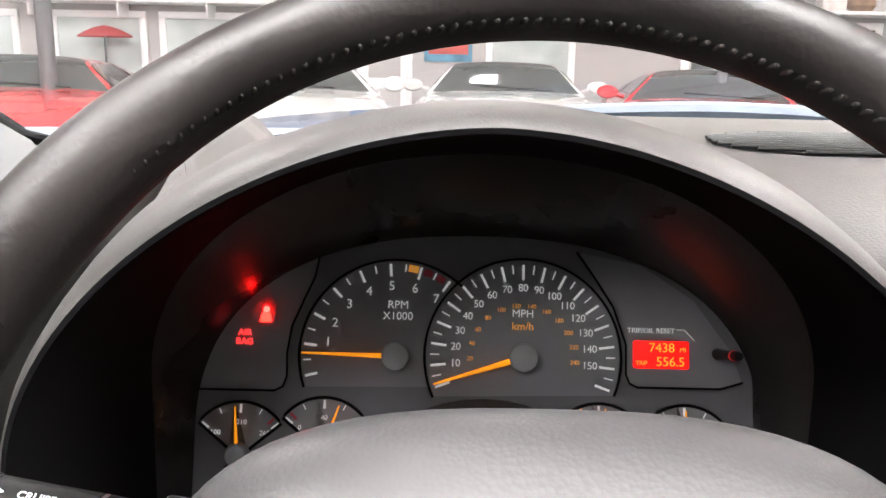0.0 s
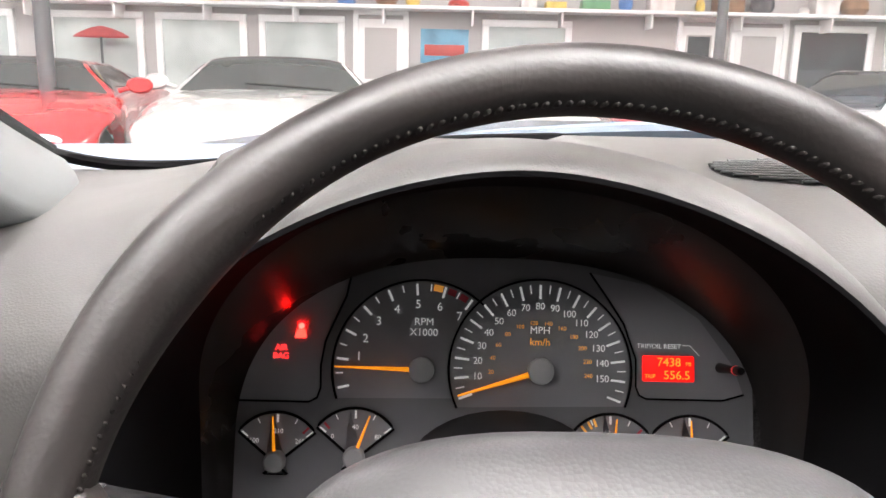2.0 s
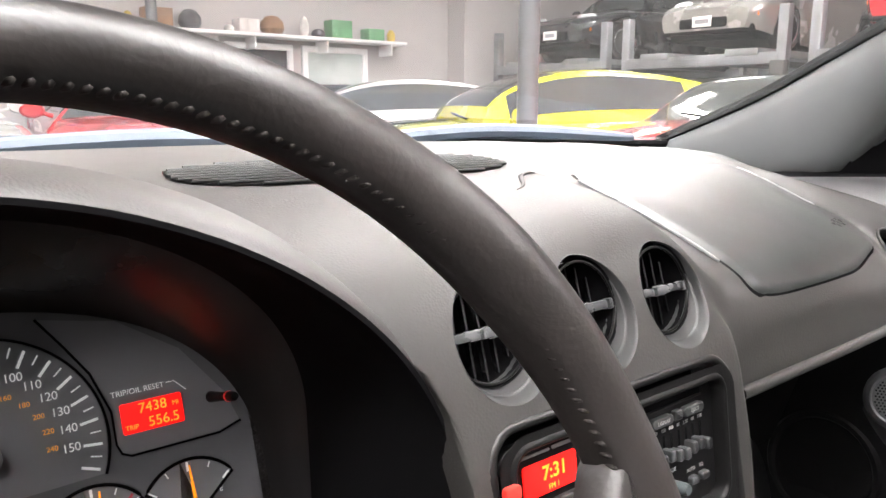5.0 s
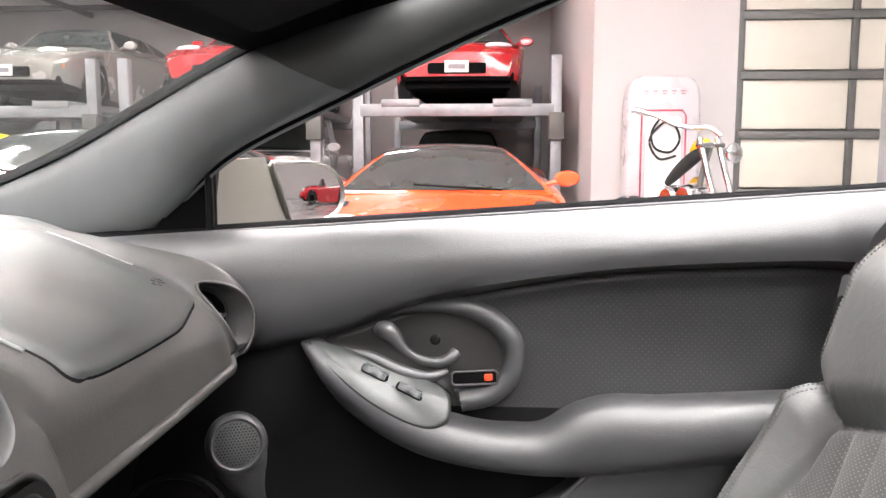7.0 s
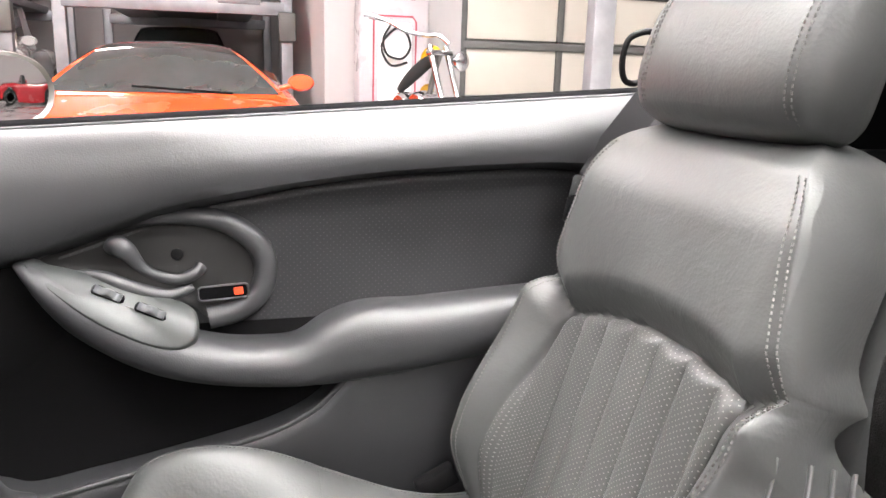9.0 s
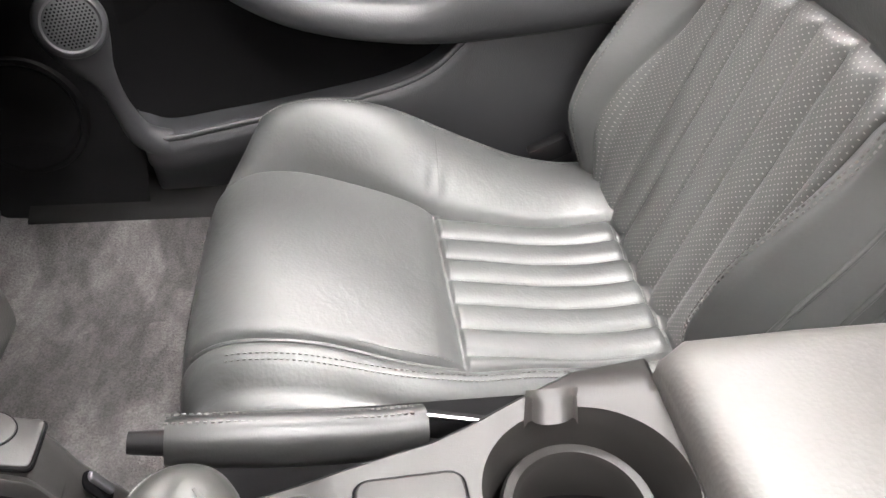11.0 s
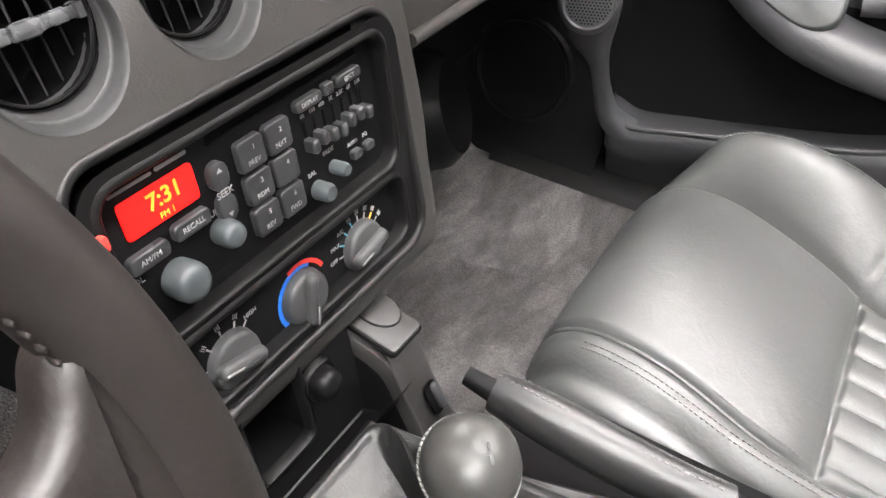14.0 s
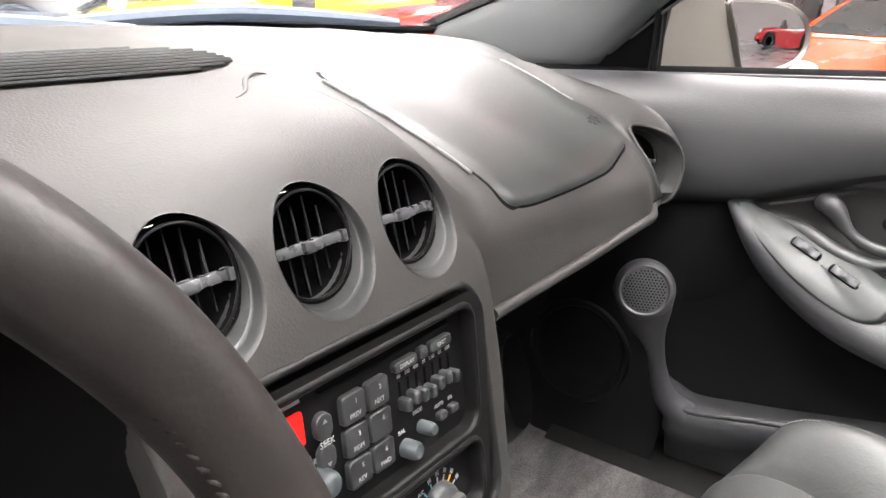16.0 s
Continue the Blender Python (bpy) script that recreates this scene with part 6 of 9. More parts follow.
lettering("lever_mark", "CRUISE", 0.0041, on_lever(-0.030, 24), M["white"], stk)
lettering("lever_mark", "OFF ON R/A", 0.0030, on_lever(-0.028, 46), M["white"], stk)


def mark(pts, m, material, parent, name="lever_mark"):
    """A thin printed shape."""
    b = bmesh.new()
    b.faces.new([b.verts.new(m @ Vector((x, y, 0.0002))) for x, y in pts])
    part(name, b, material, parent)


mark([(-0.0085, 0), (-0.004, 0.0020), (-0.004, -0.0020)], on_lever(-0.026, 68), M["white"], stk)
mark([(0.0085, 0), (0.004, -0.0020), (0.004, 0.0020)], on_lever(-0.026, 68), M["white"], stk)
for o in (-0.0017, 0.0017):
    mark([(o - 0.0012, -0.0012), (o + 0.0012, -0.0012), (o + 0.0012, 0.0012), (o - 0.0012, 0.0012)], on_lever(-0.026, 68), M["white"], stk)
mark([(-0.0014, -0.0016), (0.0016, 0), (-0.0014, 0.0016)], on_lever(-0.0425, 24), M["white"], stk)
wip = on_lever(-0.002, 42)
for a0, a1, rr in ((35, 145, 0.0042),):
    part("lever_mark", loft([[wip @ Vector((r * math.cos(radians(a)), r * math.sin(radians(a)) - 0.0015, 0.0003)) for r in (rr, rr + 0.0006)] for a in np.linspace(a0, a1, 14)]), M["white"], stk)
mark([(-0.0036, 0.0008), (-0.0030, 0.0012), (0.0010, -0.0026), (0.0004, -0.0030)], wip, M["white"], stk)
mark([(0.0036, 0.0008), (0.0030, 0.0012), (-0.0014, -0.0022), (-0.0008, -0.0028)], wip, M["white"], stk)
lettering("lever_mark", "OFF", 0.0034, on_lever(0.017, 42), M["white"], stk)
part("switch_block", box(0.024, 0.016, 0.018, 0.003, basis((-0.508, 0.345, 0.8225), LEVER, (0, 0.8, 0.6))), M["black"], stk)
blk = basis((-0.5085, 0.3395, 0.8297), LEVER, (0, 0.8, 0.6))
part("lever_mark", loft([[blk @ Vector((r * math.cos(radians(a)), r * math.sin(radians(a)) + 0.0005, 0.0003)) for r in (0.0034, 0.0040)] for a in np.linspace(30, 150, 14)]), M["white"], stk)
mark([(-0.0030, 0.0022), (-0.0025, 0.0026), (0.0006, -0.0010), (0.0, -0.0014)], blk, M["white"], stk)
mark([(0.0030, 0.0022), (0.0025, 0.0026), (-0.0006, -0.0010), (0.0, -0.0014)], blk, M["white"], stk)
lettering("lever_mark", "PUSH", 0.0028, blk @ at(0, -0.0042, 0.0003), M["white"], stk)


# the steering wheel ----------------------------------------------------------
WC = Vector((-0.385, 0.253, 0.857))
WT = math.radians(25.9)
WN = Vector((0, -math.cos(WT), math.sin(WT)))
WV = Vector((0, math.sin(WT), math.cos(WT)))
WM = basis(WC, (1, 0, 0), WV)        # x right, y up the wheel, z to the driver
WR = 0.1747
wheel = thing("steering_wheel", "dark brown leather steering wheel with grey pad", "steering wheel")
rim = []
nseg = 160
for i in range(nseg):
    a = 2 * math.pi * i / nseg
    swell = 0.0020 * (math.exp(-((math.degrees(a) - 35) / 16) ** 2) + math.exp(-((math.degrees(a) - 145) / 16) ** 2))
    row = []
    for t in np.linspace(0, 2 * math.pi, 22, endpoint=False):
        rr = 0.0127 + swell
        u, w = math.cos(t), math.sin(t)
        r1 = rr * (1.0 if u > 0 else 1.06)
        # a shallow seam on the inner side
        if u < -0.9:
            r1 -= 0.0012
        row.append(WM @ Vector(((WR + r1 * u) * math.cos(a), (WR + r1 * u) * math.sin(a), rr * 1.02 * w)))
    rim.append(row)
rimo = part("rim", loft(rim, close_u=True, close_v=True), M["wheel"], wheel, "dark brown leather rim", 70)
# laced seam on the inner side, small puckers
sb = bmesh.new()
for i in range(250):
    a = 2 * math.pi * (i + 0.5) / 250
    m = WM @ spin(math.degrees(a)) @ at(WR - 0.0112, 0, 0.0040) @ spin(-20, "Y") @ spin(20, "X")
    bmesh.ops.create_icosphere(sb, subdivisions=1, radius=0.0018, matrix=m @ Matrix.Diagonal((0.9, 0.62, 2.6, 1)))
tagged(part("lacing", sb, M["lace"], rimo, "puckered laced seam", 80), kind="stuff")


def pad_surface():
    rows = []
    for k in np.linspace(0.0, 1.0, 22):
        row = []
        for t in np.linspace(0, 2 * math.pi, 64, endpoint=False):
            c, s = math.cos(t), math.sin(t)
            x = 0.104 * math.copysign(abs(c) ** 0.72, c)
            y = (0.0560 if s > 0 else 0.072) * math.copysign(abs(s) ** 0.8, s)
            f = math.sin(k * math.pi / 2)
            h = 0.0 + 0.046 * math.cos(k * math.pi / 2) ** 0.75 - 0.010
            row.append(WM @ Vector((x * f, y * f - 0.004, h)))
        rows.append(row)
    rows.append([p - WN * 0.03 for p in rows[-1]])
    return loft(rows, close_u=True)


part("hub_pad", pad_surface(), M["pad"], wheel, "grey grained airbag pad")


def spoke(a_deg, w0, w1, name="spoke"):
    a = math.radians(a_deg)
    d = Vector((math.cos(a), math.sin(a), 0))
    n2 = Vector((-math.sin(a), math.cos(a), 0))
    rows = []
    for f in np.linspace(0, 1, 12):
        r = 0.07 + f * (WR + 0.002 - 0.07)
        w = w0 + (w1 - w0) * f + 0.02 * max(0, f - 0.65) ** 1.4 * 3
        z = -0.006 + 0.006 * f
        rows.append([WM @ (d * r + n2 * (w * math.cos(t)) + Vector((0, 0, z + 0.011 * math.sin(t)))) for t in np.linspace(0, 2 * math.pi, 20, endpoint=False)])
    return loft(rows, close_u=True, cap=True)


# broad leather side spokes that run into the rim, each with a grey thumb insert
for sx in (1, -1):
    prof_ = [(0.060, -0.062), (0.100, -0.072), (0.140, -0.085), (0.152, -0.075), (0.166, -0.045), (0.172, -0.012), (0.172, 0.022), (0.166, 0.034), (0.158, 0.030), (0.150, 0.018), (0.136, 0.012), (0.112, 0.014), (0.060, 0.020)]
    ring = [(sx * p[0], p[1]) for p in smooth_path([(x, y, 0) for x, y in prof_], 60, closed=True)]
    if sx < 0:
        ring = ring[::-1]
    part("spoke", slab(ring, 0.018, 0.007, WM @ at(0, 0, -0.009)), M["wheel"], wheel, "broad leather spoke", 70)
    ins = [(0.088, -0.008), (0.110, -0.004), (0.125, -0.007), (0.132, -0.019), (0.128, -0.037), (0.112, -0.048), (0.088, -0.048)]
    ring = [(sx * p[0], p[1]) for p in smooth_path([(x, y, 0) for x, y in ins], 48, closed=True)]
    if sx < 0:
        ring = ring[::-1]
    part("insert_border", slab([tuple(q) for q in inset(ring, 0.012)], 0.003, 0.0015, WM @ at(0, 0, 0.0085)), M["black"], wheel)
    part("thumb_insert", slab(ring, 0.005, 0.003, WM @ at(0, 0, 0.0105)), M["dash_smooth"], wheel, "grey spoke insert")
for a_deg in (-62, 242):
    part("spoke", spoke(a_deg, 0.018, 0.014), M["wheel"], wheel)


# the passenger door ------------------------------------------------------------
def sill_z(y):
    return 0.940 - 0.0675 * y


def groove_z(y):
    return curve([(-0.60, 0.855), (-0.37, 0.860), (-0.307, 0.866), (-0.195, 0.865), (0.034, 0.847), (0.206, 0.813), (0.384, 0.756), (0.516, 0.735), (0.70, 0.72)], y)


def door_x(y):
    """How the door panel curves in plan."""
    return -0.010 * smoothstep(0.35, 0.62, y) + 0.0


DOORROWS = []
YS = [*np.linspace(-0.75, 0.30, 50), *np.linspace(0.32, 0.72, 24)]


def door_profile(y):
    s, g, dx = sill_z(y), groove_z(y), door_x(y)
    fr = smoothstep(0.36, 0.55, y)
    k = [(0.722, s + 0.004), (0.712, s + 0.002), (0.700, s - 0.003), (0.690, s - 0.010), (0.678, s - 0.022), (0.668, s - 0.040)]
    mid = (s - 0.04 + g) / 2
    k += [(0.664, (s - 0.04) * 0.6 + mid * 0.4), (0.664, mid), (0.669, mid * 0.45 + g * 0.55), (0.680, g + 0.014), (0.692, g + 0.007), (0.708, g + 0.002), (0.716, g - 0.003)]
    return [Vector((x + dx, y, z)) for x, z in k]


pdoor = thing("passenger_door", "grey vinyl passenger door, closed", "car door")
part("upper_trim", loft([door_profile(y) for y in YS]), M["trim"], pdoor, "soft grey upper door roll", 70)


def insert_rows():
    rows = []
    for y in [v for v in YS if v < 0.37]:
        g = groove_z(y)
        low = 0.60
        rows.append([(0.7165 + door_x(y), y, g - 0.002), (0.712, y, g - 0.006), (0.7135, y, g - 0.016)] + [(0.717 + 0.004 * f, y, g - 0.016 + (low - g + 0.016) * f) for f in np.linspace(0.1, 1, 10)])
    return rows


rws = insert_rows()
part("insert", loft(rws, uv=lambda i, j: (rws[i][j][1], rws[i][j][2])), M["insert"], pdoor, "dark perforated vinyl insert", 70)
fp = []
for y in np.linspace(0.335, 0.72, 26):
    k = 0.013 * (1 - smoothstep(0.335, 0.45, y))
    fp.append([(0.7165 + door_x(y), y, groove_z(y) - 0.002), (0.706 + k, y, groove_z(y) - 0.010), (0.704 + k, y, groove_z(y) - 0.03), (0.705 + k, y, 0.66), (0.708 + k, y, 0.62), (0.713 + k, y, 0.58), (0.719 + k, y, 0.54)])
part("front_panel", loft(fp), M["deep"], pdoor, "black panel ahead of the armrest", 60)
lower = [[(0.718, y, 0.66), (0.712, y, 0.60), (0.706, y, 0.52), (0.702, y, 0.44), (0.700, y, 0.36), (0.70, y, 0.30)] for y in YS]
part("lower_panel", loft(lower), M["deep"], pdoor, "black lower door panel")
part("door_shell", loft([[(0.745, y, sill_z(y) - 0.02), (0.750, y, 0.7), (0.745, y, 0.28)] for y in np.linspace(-0.80, 0.85, 12)]), M["matte"], pdoor, "outer door skin")
# black weather strip along the window sill, with a pale bead
part("window_seal", loft([[(0.735, y, sill_z(y) - 0.004), (0.735, y, sill_z(y) + 0.010), (0.728, y, sill_z(y) + 0.0115), (0.720, y, sill_z(y) + 0.006), (0.716, y, sill_z(y) + 0.001)] for y in YS]), M["matte"], pdoor, "black window seal", 60)
part("seal_bead", tube([(0.7125, y, sill_z(y) + 0.0024) for y in YS], 0.0022, 8), mat("bead_vinyl", (0.09, 0.09, 0.093), 0.45), pdoor)


# the armrest: a rolled body that starts at a point and runs back
ARM = [  # y, z low, z high, x out
    (0.400, 0.748, 0.758, 0.690), (0.385, 0.728, 0.762, 0.668), (0.350, 0.684, 0.745, 0.648), (0.300, 0.646, 0.715, 0.634), (0.240, 0.616, 0.682, 0.626), (0.180, 0.601, 0.660, 0.622),
    (0.110, 0.592, 0.651, 0.620), (0.060, 0.588, 0.656, 0.620), (0.030, 0.587, 0.676, 0.620), (0.000, 0.589, 0.688, 0.620), (-0.10, 0.600, 0.694, 0.620), (-0.25, 0.622, 0.703, 0.622), (-0.45, 0.648, 0.712, 0.630), (-0.60, 0.66, 0.715, 0.64)]
AK = np.array(ARM)


def arm_row(y):
    lo, hi, xo = (curve(sorted(zip(AK[:, 0], AK[:, c])), y) for c in (1, 2, 3))
    h = hi - lo
    back = 0.7205
    pts = [(back, lo + 0.006), (back - 0.02, lo + 0.002), (xo + 0.030, lo), (xo + 0.012, lo + h * 0.10), (xo + 0.003, lo + h * 0.28), (xo, lo + h * 0.50), (xo + 0.004, lo + h * 0.72), (xo + 0.014, lo + h * 0.90), (xo + 0.030, hi - 0.001), (xo + 0.045, hi), (back - 0.025, hi - 0.004), (back - 0.008, hi - 0.010), (back, hi - 0.014)]
    return [(x, y, z) for x, z in pts]


part("armrest", loft([arm_row(y) for y in np.linspace(0.400, -0.60, 90)]), M["trim"], pdoor, "soft grey rolled armrest", 70)
# teardrop bezel round the inner handle
TEAR = [(0.396, 0.751), (0.34, 0.778), (0.27, 0.801), (0.205, 0.808), (0.150, 0.797), (0.113, 0.768), (0.103, 0.735), (0.112, 0.703), (0.140, 0.680), (0.178, 0.672)]
tp = smooth_path([(0.7, y, z) for y, z in TEAR], 60)
rad = [0.004 + 0.0115 * smoothstep(0.0, 0.55, i / 59) for i in range(60)]
part("handle_bezel", tube([(0.704 + 0.006 * math.sin(i / 59 * 3.1), p[1], p[2]) for i, p in enumerate(tp)], rad, 14, up=(1, 0, 0)), M["trim"], pdoor, "teardrop handle surround", 70)
dish = bmesh.new()
dring = smooth_path([(0.0, y, z) for y, z in TEAR] + [(0.0, 0.20, 0.690), (0.0, 0.26, 0.712), (0.0, 0.33, 0.735)], 60, closed=True)
cen = dring.mean(0)
rows = [[(0.700 + d, *(cen[1:] + (p[1:] - cen[1:]) * k)) for p in dring] for k, d in ((1.0, 0.004), (0.93, 0.010), (0.8, 0.0125), (0.4, 0.0135), (0.02, 0.0137))]
dish = loft(rows, close_u=True)
# the trim's grey darkened here to paint in the shade of the recess
part("handle_dish", dish, mat("shaded_recess_vinyl", (0.026, 0.026, 0.0255), 0.42, grain=0.2, grain_scale=600, spec=0.5), pdoor, "handle recess with its shade put into the colour", 70)
lev = smooth_path([(0.694, 0.292, 0.770), (0.688, 0.283, 0.776), (0.686, 0.270, 0.768), (0.687, 0.255, 0.748), (0.688, 0.235, 0.735), (0.689, 0.210, 0.730), (0.691, 0.192, 0.736), (0.698, 0.184, 0.744)], 36)
part("inner_handle", tube(lev, [0.0055 + 0.0080 * math.exp(-((i - 7) / 6.5) ** 2) + 0.0025 * smoothstep(10, 30, i) for i in range(36)], 14, up=(1, 0, 0), flat=0.8), M["trim"], pdoor, "curved grey door pull lever", 70)
sw2 = smooth_path([(0.690, 0.330, 0.742), (0.684, 0.300, 0.738), (0.680, 0.265, 0.722), (0.680, 0.225, 0.712), (0.690, 0.195, 0.718)], 24)
part("finger_scoop", tube(sw2, [0.004 + 0.006 * math.sin(i / 23 * 3.1) for i in range(24)], 12, up=(1, 0, 0)), M["trim"], pdoor, "", 70)
part("screw_cap", lathe([(0, 0.003), (0.005, 0.003), (0.0075, 0.0015), (0.008, 0)], 20, basis((0.7125, 0.214, 0.757), (0, -1, 0), (0, 0, 1))), M["black"], pdoor)
lk = basis((0.699, 0.158, 0.7075), (0, -1, 0.06), (0.1, 0, 1))
part("lock_slot", slab(outline(0.062, 0.0165, 0.004, 4), 0.003, 0.001, lk), M["matte"], pdoor)
part("lock_rim", tube([lk @ Vector((x, y, 0.003)) for x, y in outline(0.063, 0.018, 0.005, 4)], 0.0014, 6, closed=True), M["trim"], pdoor)
part("lock_flag", slab(outline(0.012, 0.0095, 0.002, 3), 0.005, 0.0012, lk @ at(0.019, 0, 0.002)), mat("lock_red", (0.85, 0.07, 0.02), 0.4, vary=0), pdoor, "red lock flag")
# switch plate on the slope of the armrest
SP = [(0.385, 0.757, 0.685), (0.345, 0.722, 0.655), (0.300, 0.690, 0.640), (0.250, 0.664, 0.634), (0.215, 0.655, 0.634), (0.193, 0.664, 0.640), (0.189, 0.682, 0.654), (0.198, 0.697, 0.672), (0.24, 0.713, 0.682), (0.30, 0.735, 0.688), (0.35, 0.751, 0.690)]
spp = smooth_path([(x - 0.002, y, z) for y, z, x in SP], 56, closed=True)
cen = spp.mean(0)
outn = np.array([-0.74, 0.05, 0.67])
rows = [[tuple(cen + (p - cen) * k + outn * d) for p in spp] for k, d in ((1.0, -0.006), (1.0, 0.003), (0.985, 0.0052), (0.95, 0.0062), (0.5, 0.0062), (0.02, 0.0062))]
part("switch_plate", loft(rows, close_u=True), M["dash_smooth"], pdoor, "smooth grey window switch plate", 50)
for yy, zz, xx in ((0.292, 0.717, 0.668), (0.243, 0.693, 0.660)):
    sm = basis(Vector((xx, yy, zz)) + Vector(outn) * (0.0065 if yy > 0.27 else 0.0105), (-0.1, -0.9, -0.42), (0.67, 0, 0.74))
    part("switch_well", slab(outline(0.040, 0.013, 0.005, 4), 0.002, 0.0006, sm), M["matte"], pdoor)
    rows = []
    for u in np.linspace(-1, 1, 14):
        h = 0.0055 + 0.0022 * math.cos(u * 5.2)
        rows.append([sm @ Vector((u * 0.0165, w, hh)) for w, hh in ((-0.0052, 0), (-0.0050, h * 0.8), (-0.0030, h), (0.0030, h), (0.0050, h * 0.8), (0.0052, 0))])
    part("window_switch", loft(rows, cap=True), mat("switch_grey", (0.10, 0.105, 0.11), 0.36, vary=0.05) if "sw" not in M else M["sw"], pdoor, "grey rocker switch", 60)
    M.setdefault("sw", bpy.data.materials["switch_grey"])


# the map pocket with its long lip
LIPK = [(-0.60, 0.640), (-0.155, 0.617), (-0.05, 0.608), (-0.012, 0.603), (0.012, 0.580), (0.05, 0.545), (0.12, 0.516), (0.254, 0.486), (0.33, 0.472), (0.398, 0.461), (0.430, 0.470), (0.447, 0.500), (0.456, 0.545), (0.462, 0.60)]


def pocket_row(y, zl, xo):
    return [(0.700, y, zl + 0.004), (xo + 0.016, y, zl + 0.004), (xo + 0.006, y, zl + 0.002), (xo, y, zl - 0.005), (xo - 0.001, y, zl - 0.02), (xo + 0.004, y, zl - 0.05), (xo + 0.016, y, min(zl - 0.06, 0.42)), (xo + 0.030, y, 0.365), (xo + 0.036, y, 0.33)]


lipc = smooth_path([(y, z, 0) for y, z in LIPK[:11]] + [(0.444, 0.474, 0)], 64)
part("map_pocket", loft([pocket_row(p[0], p[1], 0.655 - 0.010 * smoothstep(0.25, 0.42, p[0]) + 0.050 * smoothstep(0.420, 0.446, p[0]) ** 2) for p in lipc]), M["trim"], pdoor, "grey map pocket along the door", 60)
part("pocket_lip", tube([(0.655 - 0.010 * smoothstep(0.25, 0.42, p[0]) + 0.004, p[0], p[1] + 0.001) for p in lipc if p[0] < 0.42], 0.0045, 8), M["trim"], pdoor, "rolled lip of the map pocket", 60)
# neck up to the tweeter
neck = smooth_path([(0.662, 0.400, 0.445), (0.648, 0.428, 0.470), (0.632, 0.440, 0.515), (0.612, 0.444, 0.560), (0.594, 0.451, 0.600), (0.586, 0.459, 0.638)], 30)
part("tweeter_neck", tube(neck, [0.022 - 0.010 * math.sin(i / 29 * math.pi) ** 1.5 + 0.017 * smoothstep(14, 29, i) ** 1.6 for i in range(30)], 16, flat=0.8, up=(1, 0.3, 0)), M["trim"], pdoor, "slender grey tweeter mount", 70)
tm = basis((0.566, 0.452, 0.655), (0.35, -0.93, 0.02), (0.25, 0.1, 0.97))
tw = lathe([(0.0285, 0.0105), (0.0310, 0.0125), (0.0350, 0.0100), (0.0385, 0.0), (0.0385, -0.03), (0.030, -0.055)], 40, tm, cap=False)
part("tweeter_cup", tw, M["trim"], pdoor, "", 50)
tweet = part("tweeter_grille", lathe([(0.0, 0.0110), (0.020, 0.0102), (0.029, 0.0082)], 40, tm), M["button"], pdoor, "round black perforated grille")
hb = bmesh.new()
for i in range(-7, 8):
    for j in range(-8, 9):
        x, y = (i + 0.5 * (j % 2)) * 0.0041, j * 0.0035
        if math.hypot(x, y) < 0.0265:
            bmesh.ops.create_circle(hb, cap_ends=True, segments=6, radius=0.0013, matrix=tm @ at(x, y, 0.0004 + float(np.interp(math.hypot(x, y), (0, 0.020, 0.029), (0.0110, 0.0102, 0.0082)))))
tagged(part("grille_holes", hb, M["matte"], tweet), kind="stuff")

sk = basis((0.688, 0.585, 0.480), (0, -1, 0), (0.1, 0, 1))
part("door_speaker", lathe([(0.0, 0.004), (0.060, 0.005), (0.070, 0.002), (0.074, 0.008), (0.080, 0.008), (0.085, 0.0)], 48, sk), M["black"], pdoor, "round black speaker grille", 50)

# sail and outside mirror
mirror = thing("door_mirror", "champagne painted door mirror with convex glass", "wing mirror")
sp = [(0.738, 0.62, 0.905), (0.738, 0.53, 0.905), (0.733, 0.528, 1.002), (0.728, 0.555, 0.985)]
rows = [sp, [(x - 0.014, y, z) for x, y, z in sp]]
part("sail", loft(rows, close_u=True, cap=True), M["matte"], mirror, "black mirror sail")
part("sail_edge", tube([(0.722, 0.535, 0.905), (0.718, 0.533, 0.95), (0.714, 0.532, 1.0)], 0.006, 8), M["black"], mirror)
MN = Vector((-0.585, -0.811, -0.004)).normalized()
mm = basis((0.940, 0.455, 0.955), MN.cross(Vector((0, 0, -1))), (0, 0, 1))
if (mm.to_3x3() @ Vector((0, 0, 1))).dot(MN) < 0:
    mm = basis((0.940, 0.455, 0.955), MN.cross(Vector((0, 0, 1))), (0, 0, 1))
MO = [(-0.068, 0.049), (-0.020, 0.0535), (0.030, 0.0505), (0.068, 0.037), (0.091, 0.010), (0.092, -0.018), (0.078, -0.040), (0.050, -0.0525), (0.010, -0.0585), (-0.020, -0.060), (-0.032, -0.050), (-0.050, -0.002)]
mring = [tuple(p[:2]) for p in smooth_path([(x, y, 0) for x, y in MO], 60, closed=True)][::-1]
mo = np.array(mring)
mc = mo.mean(0)


def mirror_row(k, grow, d, dx=0.0):
    """The glass outline scaled about its middle, pushed outwards and set back."""
    q = mc + (mo - mc) * k
    q = np.array(inset([tuple(p) for p in q[::-1]], -grow))[::-1] if grow else q
    return [mm @ Vector((x + dx, y, d)) for x, y in q]


